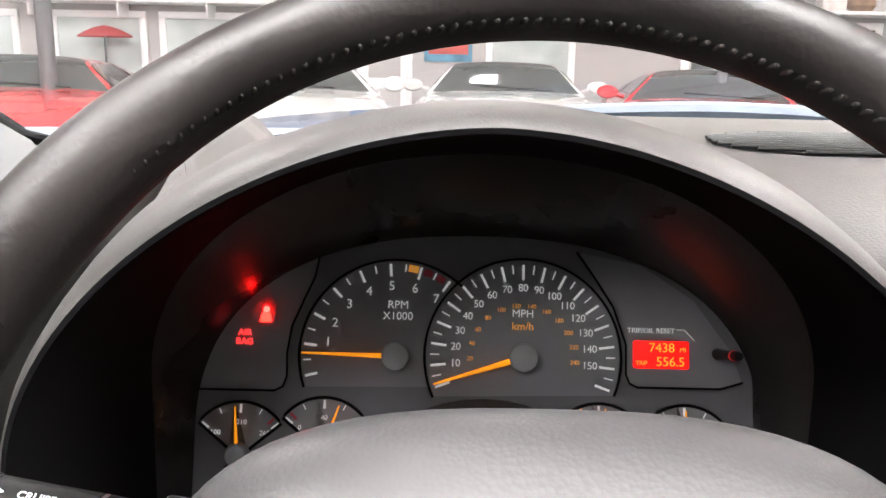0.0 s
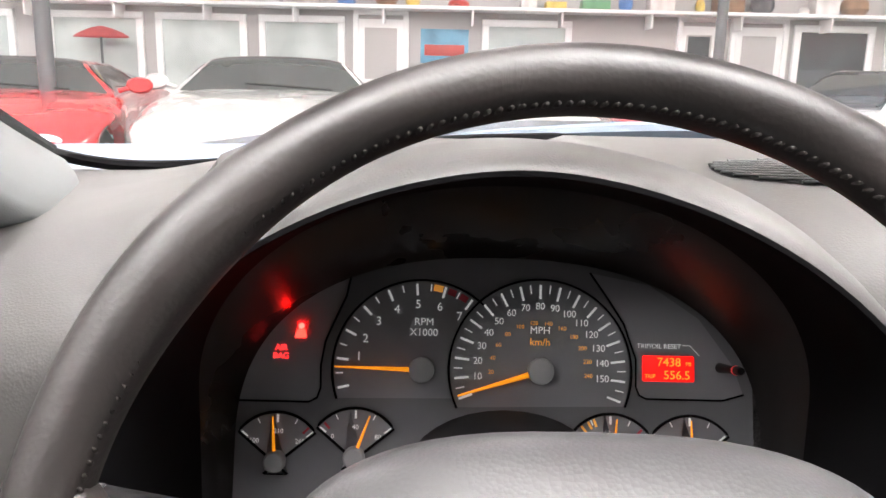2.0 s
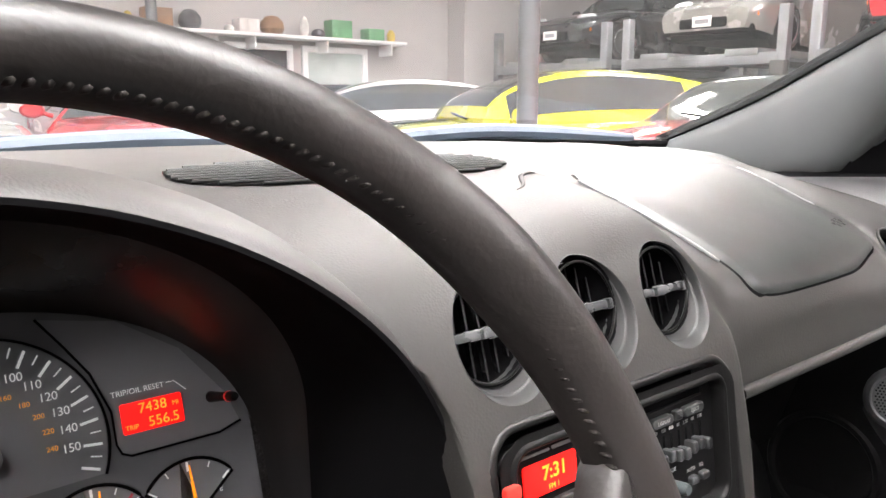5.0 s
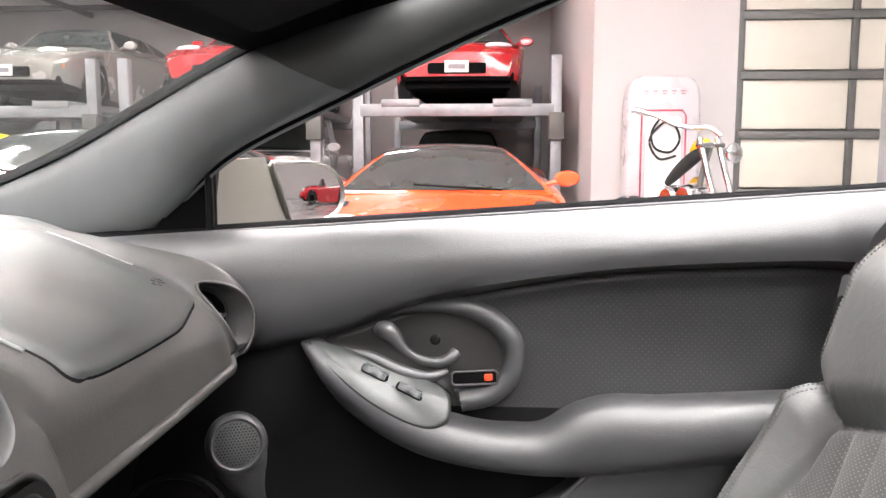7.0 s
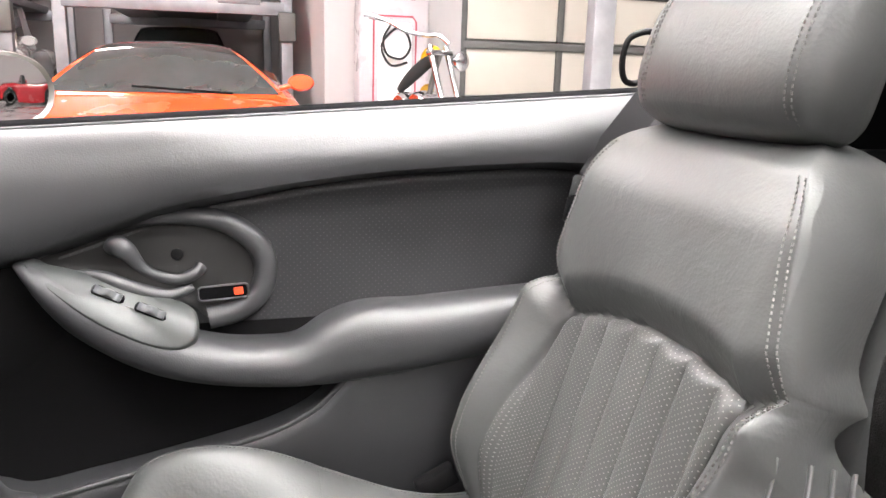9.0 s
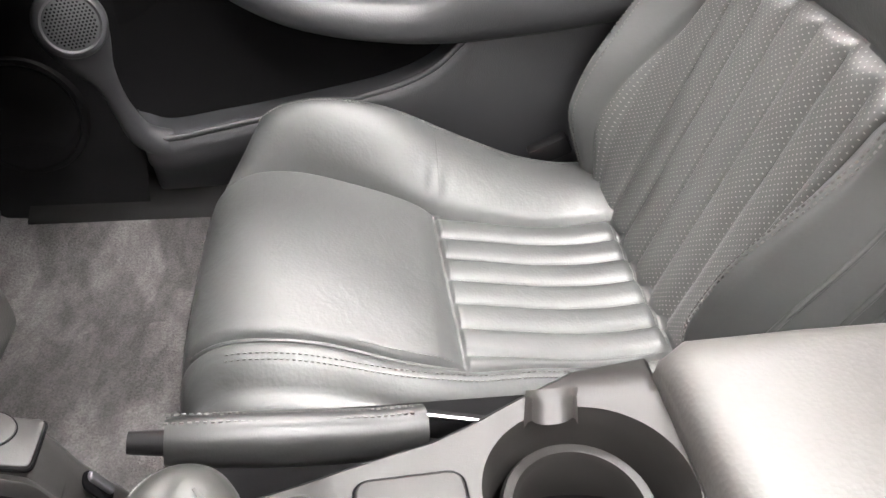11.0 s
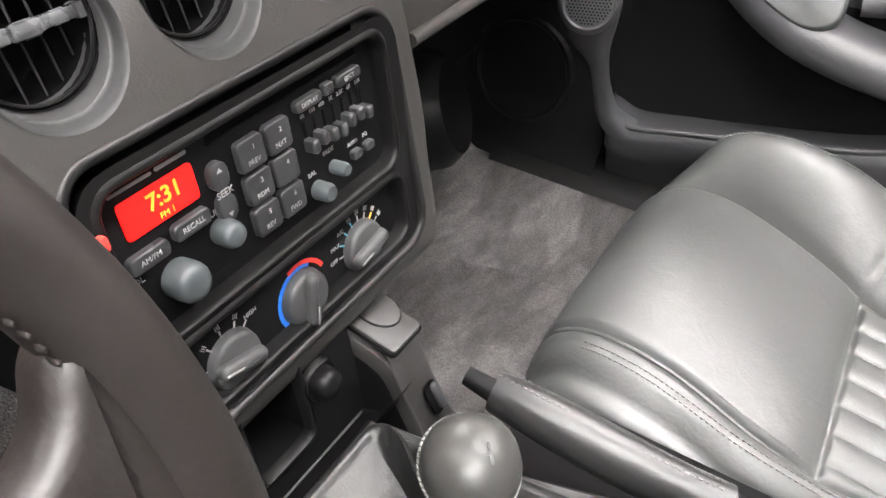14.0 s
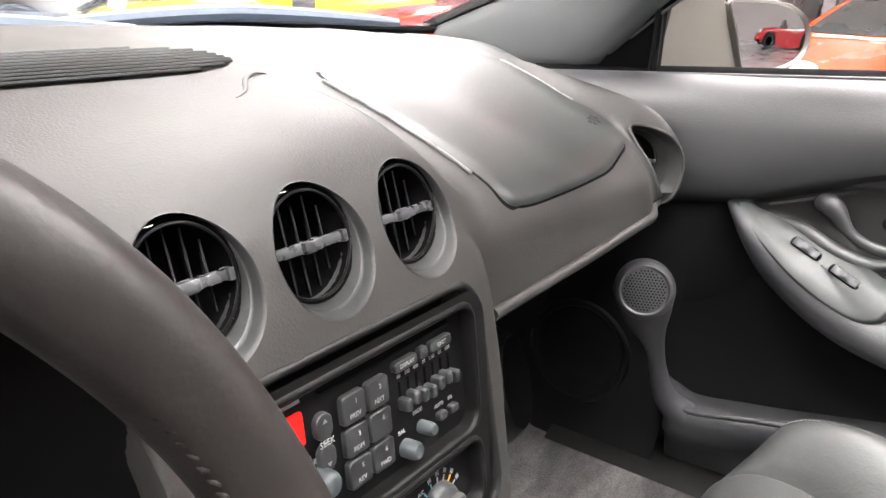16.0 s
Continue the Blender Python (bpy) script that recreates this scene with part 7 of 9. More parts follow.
rows = [mirror_row(0.985, 0.0, -0.003), mirror_row(0.99, 0.0, 0.004), mirror_row(1.0, 0.003, 0.0065), mirror_row(1.0, 0.007, 0.004), mirror_row(1.0, 0.010, -0.004), mirror_row(1.0, 0.011, -0.03), mirror_row(0.97, 0.006, -0.07), mirror_row(0.78, 0.0, -0.11), mirror_row(0.3, 0.0, -0.13), mirror_row(0.02, 0.0, -0.132)]
part("shell", loft(rows, close_u=True), M["mirrorshell"], mirror, "champagne metallic shell", 60)
part("glass_gasket", loft([mirror_row(0.99, 0.0, 0.0045), mirror_row(0.955, 0.0, 0.0042)], close_u=True), M["matte"], mirror, "black gasket round the glass")
Rm = 1.15
rows = [[mm @ Vector((mc[0] + x * k, mc[1] + y * k, 0.0036 - (math.hypot(x, y) * k) ** 2 / (2 * Rm))) for x, y in mo - mc] for k in np.linspace(0.965, 0.01, 10)]
part("mirror_glass", loft(rows, close_u=True, cap=True), M["mirrorglass"], mirror, "convex mirror glass", 80)
# the broad arm from the door to the inner edge of the glass
ina = [mm @ Vector((x, y, 0.002)) for x, y in ((-0.078, 0.0575), (-0.066, 0.020), (-0.052, -0.020), (-0.030, -0.0665))]
door_side = [Vector((0.735, 0.522, 1.006)), Vector((0.735, 0.526, 0.972)), Vector((0.735, 0.531, 0.938)), Vector((0.735, 0.537, 0.900))]
front_side = [Vector((0.735, 0.640, 0.896)), Vector((0.735, 0.640, 1.000))]
out_side = [mm @ Vector((-0.03, -0.064, -0.085)), mm @ Vector((-0.07, 0.055, -0.085))]
part("mirror_arm", loft([door_side + front_side, [a.lerp(b, 0.5) + Vector((0, -0.004, 0)) for a, b in zip(door_side + front_side, ina + out_side)], ina + out_side], close_u=True, cap=True), M["mirrorshell"], mirror, "", 35)

# the passenger seat ---------------------------------------------------------------
seat = thing("passenger_seat", "grey leather bucket seat with fluted perforated centre", "car seat")
SC = 0.385


CUSH = [(0.338, 0.300), (0.342, 0.345), (0.338, 0.395), (0.325, 0.436), (0.300, 0.460), (0.270, 0.470), (0.23, 0.470), (0.18, 0.462), (0.12, 0.449), (0.075, 0.438), (0.058, 0.434), (0.052, 0.4325), (0.045, 0.431), (0.0, 0.424), (-0.06, 0.415), (-0.12, 0.413), (-0.165, 0.418), (-0.178, 0.420), (-0.20, 0.424), (-0.235, 0.43)]
cp = smooth_path([(0, y, z) for y, z in CUSH], 110)


def flute(x, w=0.0385, off=0.0):
    u = (x - off) / w
    f = abs((u % 1) - 0.5) * 2
    return 1 - f ** 3.0


def seam_out(y):
    """Where the outboard bolster meets the middle of the cushion."""
    return curve([(-0.24, 0.492), (-0.15, 0.491), (0.0, 0.490), (0.05, 0.494), (0.09, 0.505), (0.15, 0.522), (0.22, 0.537), (0.30, 0.534), (0.34, 0.525)], y)


def seam_in(y):
    """Where the inboard bolster meets it."""
    return curve([(-0.24, 0.250), (-0.15, 0.248), (0.0, 0.236), (0.056, 0.228), (0.10, 0.226), (0.20, 0.243), (0.27, 0.247), (0.34, 0.252)], y)


def bolster_top(y):
    return curve([(-0.235, 0.012), (-0.13, 0.022), (-0.07, 0.033), (0.0, 0.052), (0.07, 0.073), (0.14, 0.081), (0.21, 0.073), (0.26, 0.052), (0.30, 0.014), (0.34, -0.010)], y)


def cushion_height(x, y):
    """Added height of bolsters and flutes."""
    h = 0.0
    so, si = seam_out(y), seam_in(y)
    if x > so:
        f = min(1.0, (x - so) / (0.592 - so))
        h += bolster_top(y) * math.sin(f * math.pi / 2) ** 0.85
    if x < si:
        f = min(1.0, (si - x) / 0.05)
        h += -0.012 * smoothstep(0.0, 0.5, f) * smoothstep(0.06, 0.20, y) + 0.018 * math.sin(f * math.pi) * smoothstep(-0.19, 0.0, y)
    for sx in (so, si):
        h -= 0.0065 * math.exp(-((x - sx) / 0.0042) ** 2)
    inner = smoothstep(si, si + 0.012, x) * smoothstep(so, so - 0.012, x)
    edge = smoothstep(0.062 + 0.02 * (x - 0.36), 0.050 + 0.02 * (x - 0.36), y)
    h += (0.0060 * flute(x, 0.0386, 0.2535) - 0.003) * edge * inner
    h -= (0.0055 * math.exp(-((y - 0.0585 - 0.02 * (x - 0.36)) / 0.0040) ** 2) + 0.008 * math.exp(-((y + 0.168) / 0.0045) ** 2)) * inner
    # the thigh panel stands a little proud
    h += 0.007 * smoothstep(0.060, 0.085, y) * inner
    # puckers where the seams cross
    for px, py in ((0.505, 0.055), (0.497, -0.155)):
        h += 0.0014 * math.exp(-((x - px - 0.012) / 0.018) ** 2 - ((y - py) / 0.030) ** 2) * math.sin(y * 290 + x * 60)
    h += 0.006 * (1 - ((x - SC) / 0.25) ** 2) * smoothstep(0.05, 0.12, y)
    return h


rows = []
for p in cp:
    row = []
    for x in np.r_[np.linspace(0.148, seam_in(p[1]), 26), np.linspace(seam_in(p[1]), seam_out(p[1]), 108)[1:], np.linspace(seam_out(p[1]), 0.640, 34)[1:]]:
        side = max(0.0, (x - 0.594) / 0.046, (0.183 - x) / 0.035)
        front = smoothstep(0.25, 0.34, p[1])
        z = p[2] + cushion_height(x, p[1]) * (1 if p[2] > 0.40 or p[1] < 0.2 else 0.5)
        yy = p[1] - front * 0.030 * min(1, (abs(x - SC) / 0.24)) ** 4
        row.append((x, yy, z - 0.085 * min(1, side) ** 2.0))
    row = [(row[0][0] + 0.004, row[0][1], 0.30)] + row + [(row[-1][0] - 0.002, row[-1][1], 0.30)]
    rows.append(row)
cushion = part("cushion", loft(rows), M["leather"], seat, "smooth grey leather seat cushion", 80)


_top = [p for p in cp if p[2] > 0.40]
_ty, _tz = np.array([p[1] for p in _top])[::-1], np.array([p[2] for p in _top])[::-1]


def on_cushion(x, y, up=0.0):
    return Vector((x, y, float(np.interp(y, _ty, _tz)) + cushion_height(x, y) + up))


def seam(pts, parent, off=0.0, step=0.006, material="thread", r=0.0009):
    """A row of stitches along points."""
    b = bmesh.new()
    d = np.array([tuple(p) for p in pts])
    acc = np.r_[0, np.cumsum(np.linalg.norm(np.diff(d, axis=0), axis=1))]
    for s in np.arange(0, acc[-1] - step * 0.6, step):
        q = [np.array([np.interp(t, acc, d[:, k]) for k in range(3)]) for t in (s, s + step * 0.55)]
        w = Vector(q[1] - q[0])
        bmesh.ops.create_cube(b, size=1, matrix=basis(Vector((q[0] + q[1]) / 2), w, (0.3, 0.2, 1)) @ Matrix.Diagonal((w.length, r * 2, r * 1.6, 1)))
    return tagged(part("stitching", b, M[material], parent), kind="stuff")


def piping(pts, parent, r=0.0022, material="leather"):
    return part("piping", tube([tuple(p) for p in pts], r, 8), M[material], parent)


piping([on_cushion(seam_out(y) - 0.002, y, 0.0022) for y in np.linspace(0.318, 0.065, 40)], cushion, r=0.0018)
piping([on_cushion(seam_in(y) + 0.002, y, 0.0026) for y in np.linspace(0.318, 0.065, 40)], cushion, r=0.0024)
seam([on_cushion(seam_in(y) + 0.009, y, 0.0012) for y in np.linspace(0.16, 0.065, 40)], cushion, step=0.005, r=0.0005)
for o in (0.022, 0.029):
    seam([on_cushion(seam_in(y) - o, y, 0.0014) for y in np.linspace(0.28, -0.12, 80)], cushion, step=0.0055, r=0.0006)
for k in range(0, 7):
    seam([on_cushion(0.2535 + 0.0386 * k, y, 0.0012) for y in np.linspace(0.045, -0.160, 50)], cushion, step=0.005, r=0.00035, material="leather")
seam([on_cushion(x, -0.1625, 0.0012) for x in np.linspace(0.26, 0.485, 60)], cushion, step=0.005, r=0.0006)
seam([on_cushion(0.590, y, 0.0012) for y in np.linspace(0.27, -0.15, 80)], cushion, step=0.005, r=0.0006)
# a low plinth and rail under the cushion
part("seat_base", box(0.40, 0.44, 0.10, 0.02, at(SC, 0.04, 0.315)), M["matte"], seat, "black seat base")
part("front_skirt", box(0.36, 0.05, 0.09, 0.015, at(SC, 0.255, 0.32)), M["black"], seat)

BACK0 = Vector((0, -0.175, 0.42))
BU = Vector((0, -0.3, 1)).normalized()
BNO = Vector((0, 1, 0.3)).normalized()


def back_half(u):
    """Half width of the backrest at u metres up it."""
    return curve([(-0.05, 0.205), (0.0, 0.236), (0.08, 0.258), (0.17, 0.264), (0.25, 0.252), (0.31, 0.229), (0.37, 0.209), (0.43, 0.202), (0.48, 0.193), (0.52, 0.172), (0.55, 0.135), (0.57, 0.09)], u)


def insert_half(u, out=False):
    """Half width of the fluted middle; its outboard edge leans."""
    if out:
        return curve([(-0.02, 0.176), (0.03, 0.180), (0.15, 0.177), (0.23, 0.166), (0.30, 0.150), (0.34, 0.140)], u)
    return curve([(-0.02, 0.150), (0.05, 0.158), (0.15, 0.164), (0.25, 0.170), (0.32, 0.175)], u)


def insert_top(dx):
    return 0.336 - 0.95 * (dx + 0.05) ** 2


def shoulder_line(dx):
    """The seam that runs from the corners of the middle up and out to the flanks."""
    if dx > 0:
        return 0.300 + 0.45 * (dx - 0.150)
    return 0.320 + 0.50 * (-dx - 0.175)


def crest(u):
    return curve([(-0.05, 0.196), (0.0, 0.205), (0.10, 0.208), (0.17, 0.210), (0.23, 0.218), (0.31, 0.224), (0.36, 0.214), (0.44, 0.196), (0.49, 0.184), (0.52, 0.165), (0.56, 0.12)], u)


def back_height(x, u):
    dx = x - SC
    iw = insert_half(u, dx > 0)
    top = insert_top(dx)
    line = top if abs(dx) < iw else shoulder_line(dx)
    h = 0.0
    if u < top and abs(dx) < iw:
        h += (0.0085 * flute(x, 0.0505, SC + 0.012) - 0.004) * smoothstep(top, top - 0.02, u) * smoothstep(iw, iw - 0.012, abs(dx))
    e = abs(dx) - iw
    bulge = math.exp(-((abs(dx) - crest(u)) / 0.042) ** 2) if abs(dx) < crest(u) else 1.0
    h += 0.078 * bulge * smoothstep(-0.05, 0.10, u) * (1 - 0.50 * smoothstep(0.12, 0.31, u)) * (1 - smoothstep(line - 0.035, line + 0.008, u))
    h -= 0.007 * math.exp(-(e / 0.0045) ** 2) * smoothstep(line + 0.01, line - 0.01, u)
    h -= 0.008 * math.exp(-((u - line) / 0.0055) ** 2) * smoothstep(0.245, 0.225, abs(dx))
    h += 0.028 * smoothstep(line - 0.004, line + 0.045, u) * smoothstep(0.26, 0.17, abs(dx)) * (1 - 0.8 * smoothstep(0.46, 0.56, u))
    return h


us = np.linspace(-0.05, 0.565, 100)
rows = []
for u in us:
    w = back_half(u)
    row = []
    il, ir, cr = insert_half(u), insert_half(u, True), min(crest(u), w - 0.012)
    il, ir = min(il, cr - 0.008), min(ir, cr - 0.008)
    for f in np.r_[np.linspace(-w, -cr, 16), np.linspace(-cr, -il, 16)[1:], np.linspace(-il, ir, 96)[1:], np.linspace(ir, cr, 16)[1:], np.linspace(cr, w, 16)[1:]] / w:
        x = SC + f * w
        roll = max(0.0, (abs(f) * w - crest(u)) / max(0.02, w - crest(u)))
        h = back_height(x, u) - 0.066 * roll ** 1.7
        if u > 0.515:
            h -= 0.05 * ((u - 0.515) / 0.05) ** 2
        row.append(BACK0 + Vector((x, 0, 0)) + BU * u + BNO * h)
    edge_l, edge_r = row[0], row[-1]
    rows.append([edge_l - BNO * 0.11 + Vector((0.02, 0, 0)), edge_l - BNO * 0.05] + row + [edge_r - BNO * 0.05, edge_r - BNO * 0.11 - Vector((0.02, 0, 0))])
rest = part("backrest", loft(rows), M["leather"], seat, "grey leather backrest with side bolsters", 80)


def on_back(x, u, up=0.0):
    return BACK0 + Vector((x, 0, 0)) + BU * u + BNO * (back_height(x, u) + up)


# the perforated fluted middle as its own panel
rows = []
for u in np.linspace(0.0, 1.0, 60):
    row = []
    for f in np.linspace(-0.985, 0.985, 80):
        uu = u * (insert_top(f * 0.16) - 0.002)
        x = SC + f * insert_half(uu, f > 0)
        row.append(on_back(x, uu, 0.0022))
    rows.append(row)
part("centre_panel", loft(rows, uv=lambda i, j: (i * 0.0057, j * 0.0040)), M["perf"], rest, "perforated fluted leather centre", 80)
for sg in (1, -1):
    for o in (0.002, 0.010):
        seam([on_back(SC + sg * (crest(u) - o), u, 0.0012) for u in np.linspace(-0.02, 0.52, 120)], rest, step=0.0055, r=0.0008)
for k in range(-3, 4):
    dx = 0.012 + 0.0505 * k
    if abs(dx) < 0.15:
        seam([on_back(SC + dx, u, 0.0030) for u in np.linspace(0.03, insert_top(dx) - 0.012, 60)], rest, step=0.005, r=0.0004, material="leather")
seam([BACK0 + Vector((x, 0, 0)) + BU * 0.528 + BNO * (back_height(x, 0.528) - 0.012) for x in np.linspace(SC - 0.125, SC + 0.125, 60)], rest, r=0.0008)
back = loft([[BACK0 + Vector((SC + f * back_half(u) * 0.93, 0, 0)) + BU * u - BNO * (0.11 + 0.01 * (1 - f * f)) for f in np.linspace(-1, 1, 20)] for u in np.linspace(-0.05, 0.54, 24)])
part("back_shell", back, M["leather"], rest, "", 60)
# pleats on the flank of the backrest
def on_flank(u, r, sg):
    """On the side of the backrest: r from 0 at the crest to 1 at the edge, past that straight back."""
    w = back_half(u)
    x = SC + sg * (crest(u) + min(r, 1.0) * (w - crest(u)))
    return BACK0 + Vector((x, 0, 0)) + BU * u + BNO * (back_height(x, u) - 0.066 * min(r, 1.0) ** 1.7 - 0.05 * max(0.0, r - 1.0)) + Vector((sg * 0.001, 0, 0))


for r in (0.62, 1.0, 1.5, 1.95):
    part("pleat", tube([on_flank(u, r + 0.12 * math.sin(u * 7), -1) for u in np.linspace(-0.02, 0.30, 40)], 0.0026, 8), M["leather"], rest)
# head restraint
rows = []
HC = BACK0 + Vector((SC, 0, 0)) + BU * 0.632 - BNO * 0.010
for k in np.linspace(-1, 1, 40):
    row = []
    for t in np.linspace(0, 2 * math.pi, 64, endpoint=False):
        c, s = math.cos(t), math.sin(t)
        kk = (1 - abs(k) ** 3.6) ** (1 / 3.6)
        x = 0.148 * k
        v = 0.086 * math.copysign(abs(s) ** 0.55, s) * (0.55 + 0.45 * kk)
        d = 0.052 * math.copysign(abs(c) ** 0.62, c) * (0.35 + 0.65 * kk)
        row.append(HC + Vector((x, 0, 0)) + BU * v + BNO * (d - 0.012 * (v / 0.086) ** 2))
    rows.append(row)
hr = part("head_restraint", loft(rows, close_u=True, cap=True), M["leather"], seat, "grey leather head restraint", 60)
for sg in (1, -1):
    for o in ((0.106, 0.113) if sg > 0 else (0.122, 0.129)):
        pts = []
        for s in np.linspace(-1, 1, 40):
            pts.append(HC + Vector((sg * o, 0, 0)) + BU * (0.074 * s) + BNO * (0.0525 * (0.35 + 0.65 * (1 - (o / 0.148) ** 3.6) ** (1 / 3.6)) - 0.012 * s * s - 0.020 * abs(s) ** 8 + 0.0006))
        seam(pts, hr, r=0.0008)

belt = thing("seat_belt", "black seat belt hanging beside the seat", "seat belt")
wp = smooth_path([(0.640, -0.52, 1.06), (0.640, -0.45, 1.01), (0.645, -0.385, 0.93), (0.652, -0.340, 0.86), (0.655, -0.33, 0.79), (0.650, -0.33, 0.60), (0.645, -0.33, 0.42)], 50)
rows = [[tuple(p + np.array((0.004, o, 0.35 * o if i < 20 else 0.0))) for o in np.linspace(-0.024, 0.024, 6)] for i, p in enumerate(wp)]
part("webbing", loft(rows), M["belt"], belt, "", 80)
bm2 = basis((0.648, -0.318, 0.845), (0, 1, 0.2), (0, -0.2, 1))
part("tongue", slab(outline(0.030, 0.034, 0.006, 4), 0.006, 0.002, bm2), M["chrome"], belt, "bright steel belt tongue")
part("tongue_grip", slab(outline(0.026, 0.040, 0.005, 4), 0.010, 0.003, bm2 @ at(0, -0.03, -0.002)), M["black"], belt)
gl = smooth_path([(0.602, -0.350, 1.058), (0.606, -0.338, 1.040), (0.610, -0.336, 1.005), (0.612, -0.346, 0.978), (0.612, -0.372, 0.975), (0.606, -0.392, 1.00), (0.600, -0.400, 1.045), (0.600, -0.385, 1.066)], 40, closed=True)
gl = gl.mean(0) + (gl - gl.mean(0)) * 0.70
part("belt_guide", tube(gl, 0.0042, 8, closed=True, up=(1, 0, 0)), M["black"], belt, "black belt guide loop", 60)
bk2 = thing("belt_buckle", "black seat belt anchor beside the cushion", "belt buckle")
part("buckle_body", box(0.022, 0.06, 0.03, 0.006, at(0.618, -0.115, 0.445) @ spin(-25, "X")), M["black"], bk2)

# the console ---------------------------------------------------------------------
console = thing("centre_console", "grey moulded centre console with cup holder", "console")


def rect_ring(x0, x1, y0, y1, r, z, n=8, tilt=0.0):
    return [Vector(((x0 + x1) / 2 + x, (y0 + y1) / 2 + y, z + tilt * y)) for x, y in outline(x1 - x0, y1 - y0, r, n)]


def console_z(x, y):
    z = 0.646 + 0.003 * smoothstep(0.10, -0.02, y) - 0.038 * smoothstep(0.17, 0.33, y)
    return z - 0.018 * smoothstep(0.015, 0.062, x)


CO = [(-0.150, -0.02), (0.046, -0.02), (0.032, 0.03), (0.010, 0.070), (-0.003, 0.095), (-0.015, 0.122), (-0.022, 0.149), (-0.029, 0.172), (-0.034, 0.195), (-0.0365, 0.225), (-0.0365, 0.30), (-0.035, 0.332), (-0.150, 0.332)]
cup = [(-0.052 + 0.054 * math.cos(a), 0.043 + 0.057 * math.sin(a)) for a in np.linspace(0, 2 * math.pi, 48, endpoint=False)]
boot_hole = [(-0.0865 + x, 0.254 + y) for x, y in outline(0.092, 0.142, 0.012, 5)]
part("console_top", flat_with_holes(CO, [cup, boot_hole], console_z), M["console"], console, "satin grey console top", 60)
sides = []
for f in range(9):
    dz = (0, -0.002, -0.006, -0.014, -0.03, -0.08, -0.15, -0.25, -0.32)[f]
    grow = (0, -0.0025, -0.005, -0.0065, -0.008, -0.012, -0.018, -0.026, -0.03)[f]
    q = inset(CO, grow)
    sides.append([(p[0], p[1], console_z(*CO[i]) + dz) for i, p in enumerate(q)])
part("console_side", loft(sides, close_u=True), M["bezel"], console, "", 50)
# cup well with its inner ring
wellrows = []
for k, dz in ((1.0, 0.0), (0.985, -0.003), (0.955, -0.008), (0.93, -0.018), (0.915, -0.040), (0.90, -0.046), (0.80, -0.050)):
    wellrows.append([(-0.052 + (x + 0.052) * k, 0.043 + (y - 0.043) * k, console_z(x, y) * (1 if dz > -0.02 else 0) + (0.652 if dz <= -0.02 else 0) + dz) for x, y in cup])
part("cup_well", loft(wellrows, close_u=True), M["console"], console, "smooth cup holder well", 60)
cm = at(-0.046, 0.043, 0.620)
part("cup_ring", lathe([(0.0345, -0.05), (0.0355, -0.004), (0.0375, 0.0), (0.0425, 0.001), (0.0445, -0.003), (0.0445, -0.01)], 48, cm, cap=False), M["console"], console, "raised cup ring", 50)
part("cup_floor", lathe([(0.0, -0.045), (0.026, -0.045), (0.028, -0.040), (0.036, -0.040)], 40, cm), M["console"], console)
# ashtray lid
lid = slab(outline(0.075, 0.057, 0.008, 5), 0.004, 0.0018, basis((-0.0735, 0.135, 0.6455), (1, 0.06, 0), (-0.06, 1, 0.02)))
part("tray_gap", slab(outline(0.0778, 0.0598, 0.009, 5), 0.001, 0.0003, basis((-0.0735, 0.135, 0.6462), (1, 0.06, 0), (-0.06, 1, 0.02))), M["matte"], console)
part("tray_lid", lid, M["console"], console, "flat grey tray lid with rounded corners", 40)
# front part under the stack: upright black panel with cubby and lighter
FP = basis((-0.062, 0.377, 0.588), (1, 0, 0), (0, 0.16, 1))
pan = [(x - 0.004, y + 0.014) for x, y in outline(0.148, 0.104, 0.006, 5)]
hole = [(-0.008 + x, 0.022 + y) for x, y in outline(0.048, 0.066, 0.006, 5)]
pb = flat_with_holes(pan, [hole], lambda x, y: 0.0)
bmesh.ops.transform(pb, matrix=FP, verts=pb.verts)
part("front_panel", pb, M["deep"], console, "black panel under the stack", 50)
CUB = [(-0.008 + x, 0.022 + y) for x, y in outline(0.048, 0.066, 0.006, 5)]
part("cubby_rim", loft([[FP @ Vector((x, y, d)) for x, y in inset(CUB, k)] for k, d in ((-0.006, 0.0005), (-0.004, 0.0035), (-0.0015, 0.0040), (0.0, 0.002), (0.0008, -0.004))], close_u=True), M["bezel"], console, "raised rim of the open cubby", 50)
part("cubby_well", loft([[FP @ Vector((x, y, d)) for x, y in inset(CUB, k)] for k, d in ((0.0008, -0.004), (0.001, -0.05), (0.0235, -0.052))], close_u=True), M["matte"], console, "black open cubby", 50)
part("panel_edge", tube([FP @ Vector((x, -0.0375, 0.001)) for x in (0.064, 0.05, 0.03, 0.0, -0.05)], 0.0010, 6), M["trim"], console, "thin paler bead along the panel edge", 60)
lt = FP @ at(0.033, 0.023, 0.0)
part("lighter_ring", lathe([(0.0115, 0.003), (0.0140, 0.005), (0.0160, 0.003), (0.0165, 0)], 28, lt), M["bezel"], console)
part("lighter_knob", lathe([(0, 0.017), (0.006, 0.0165), (0.0100, 0.013), (0.0116, 0.007), (0.0116, 0)], 28, lt), M["black"], console, "glossy black lighter knob")
part("panel_floor", loft([[(-0.150, y, z), (-0.10, y, z), (-0.02, y, z), (0.013, y, z)] for y, z in ((0.331, 0.603), (0.336, 0.590), (0.350, 0.556), (0.374, 0.546))]), M["deep"], console, "black apron before the gaiter", 60)
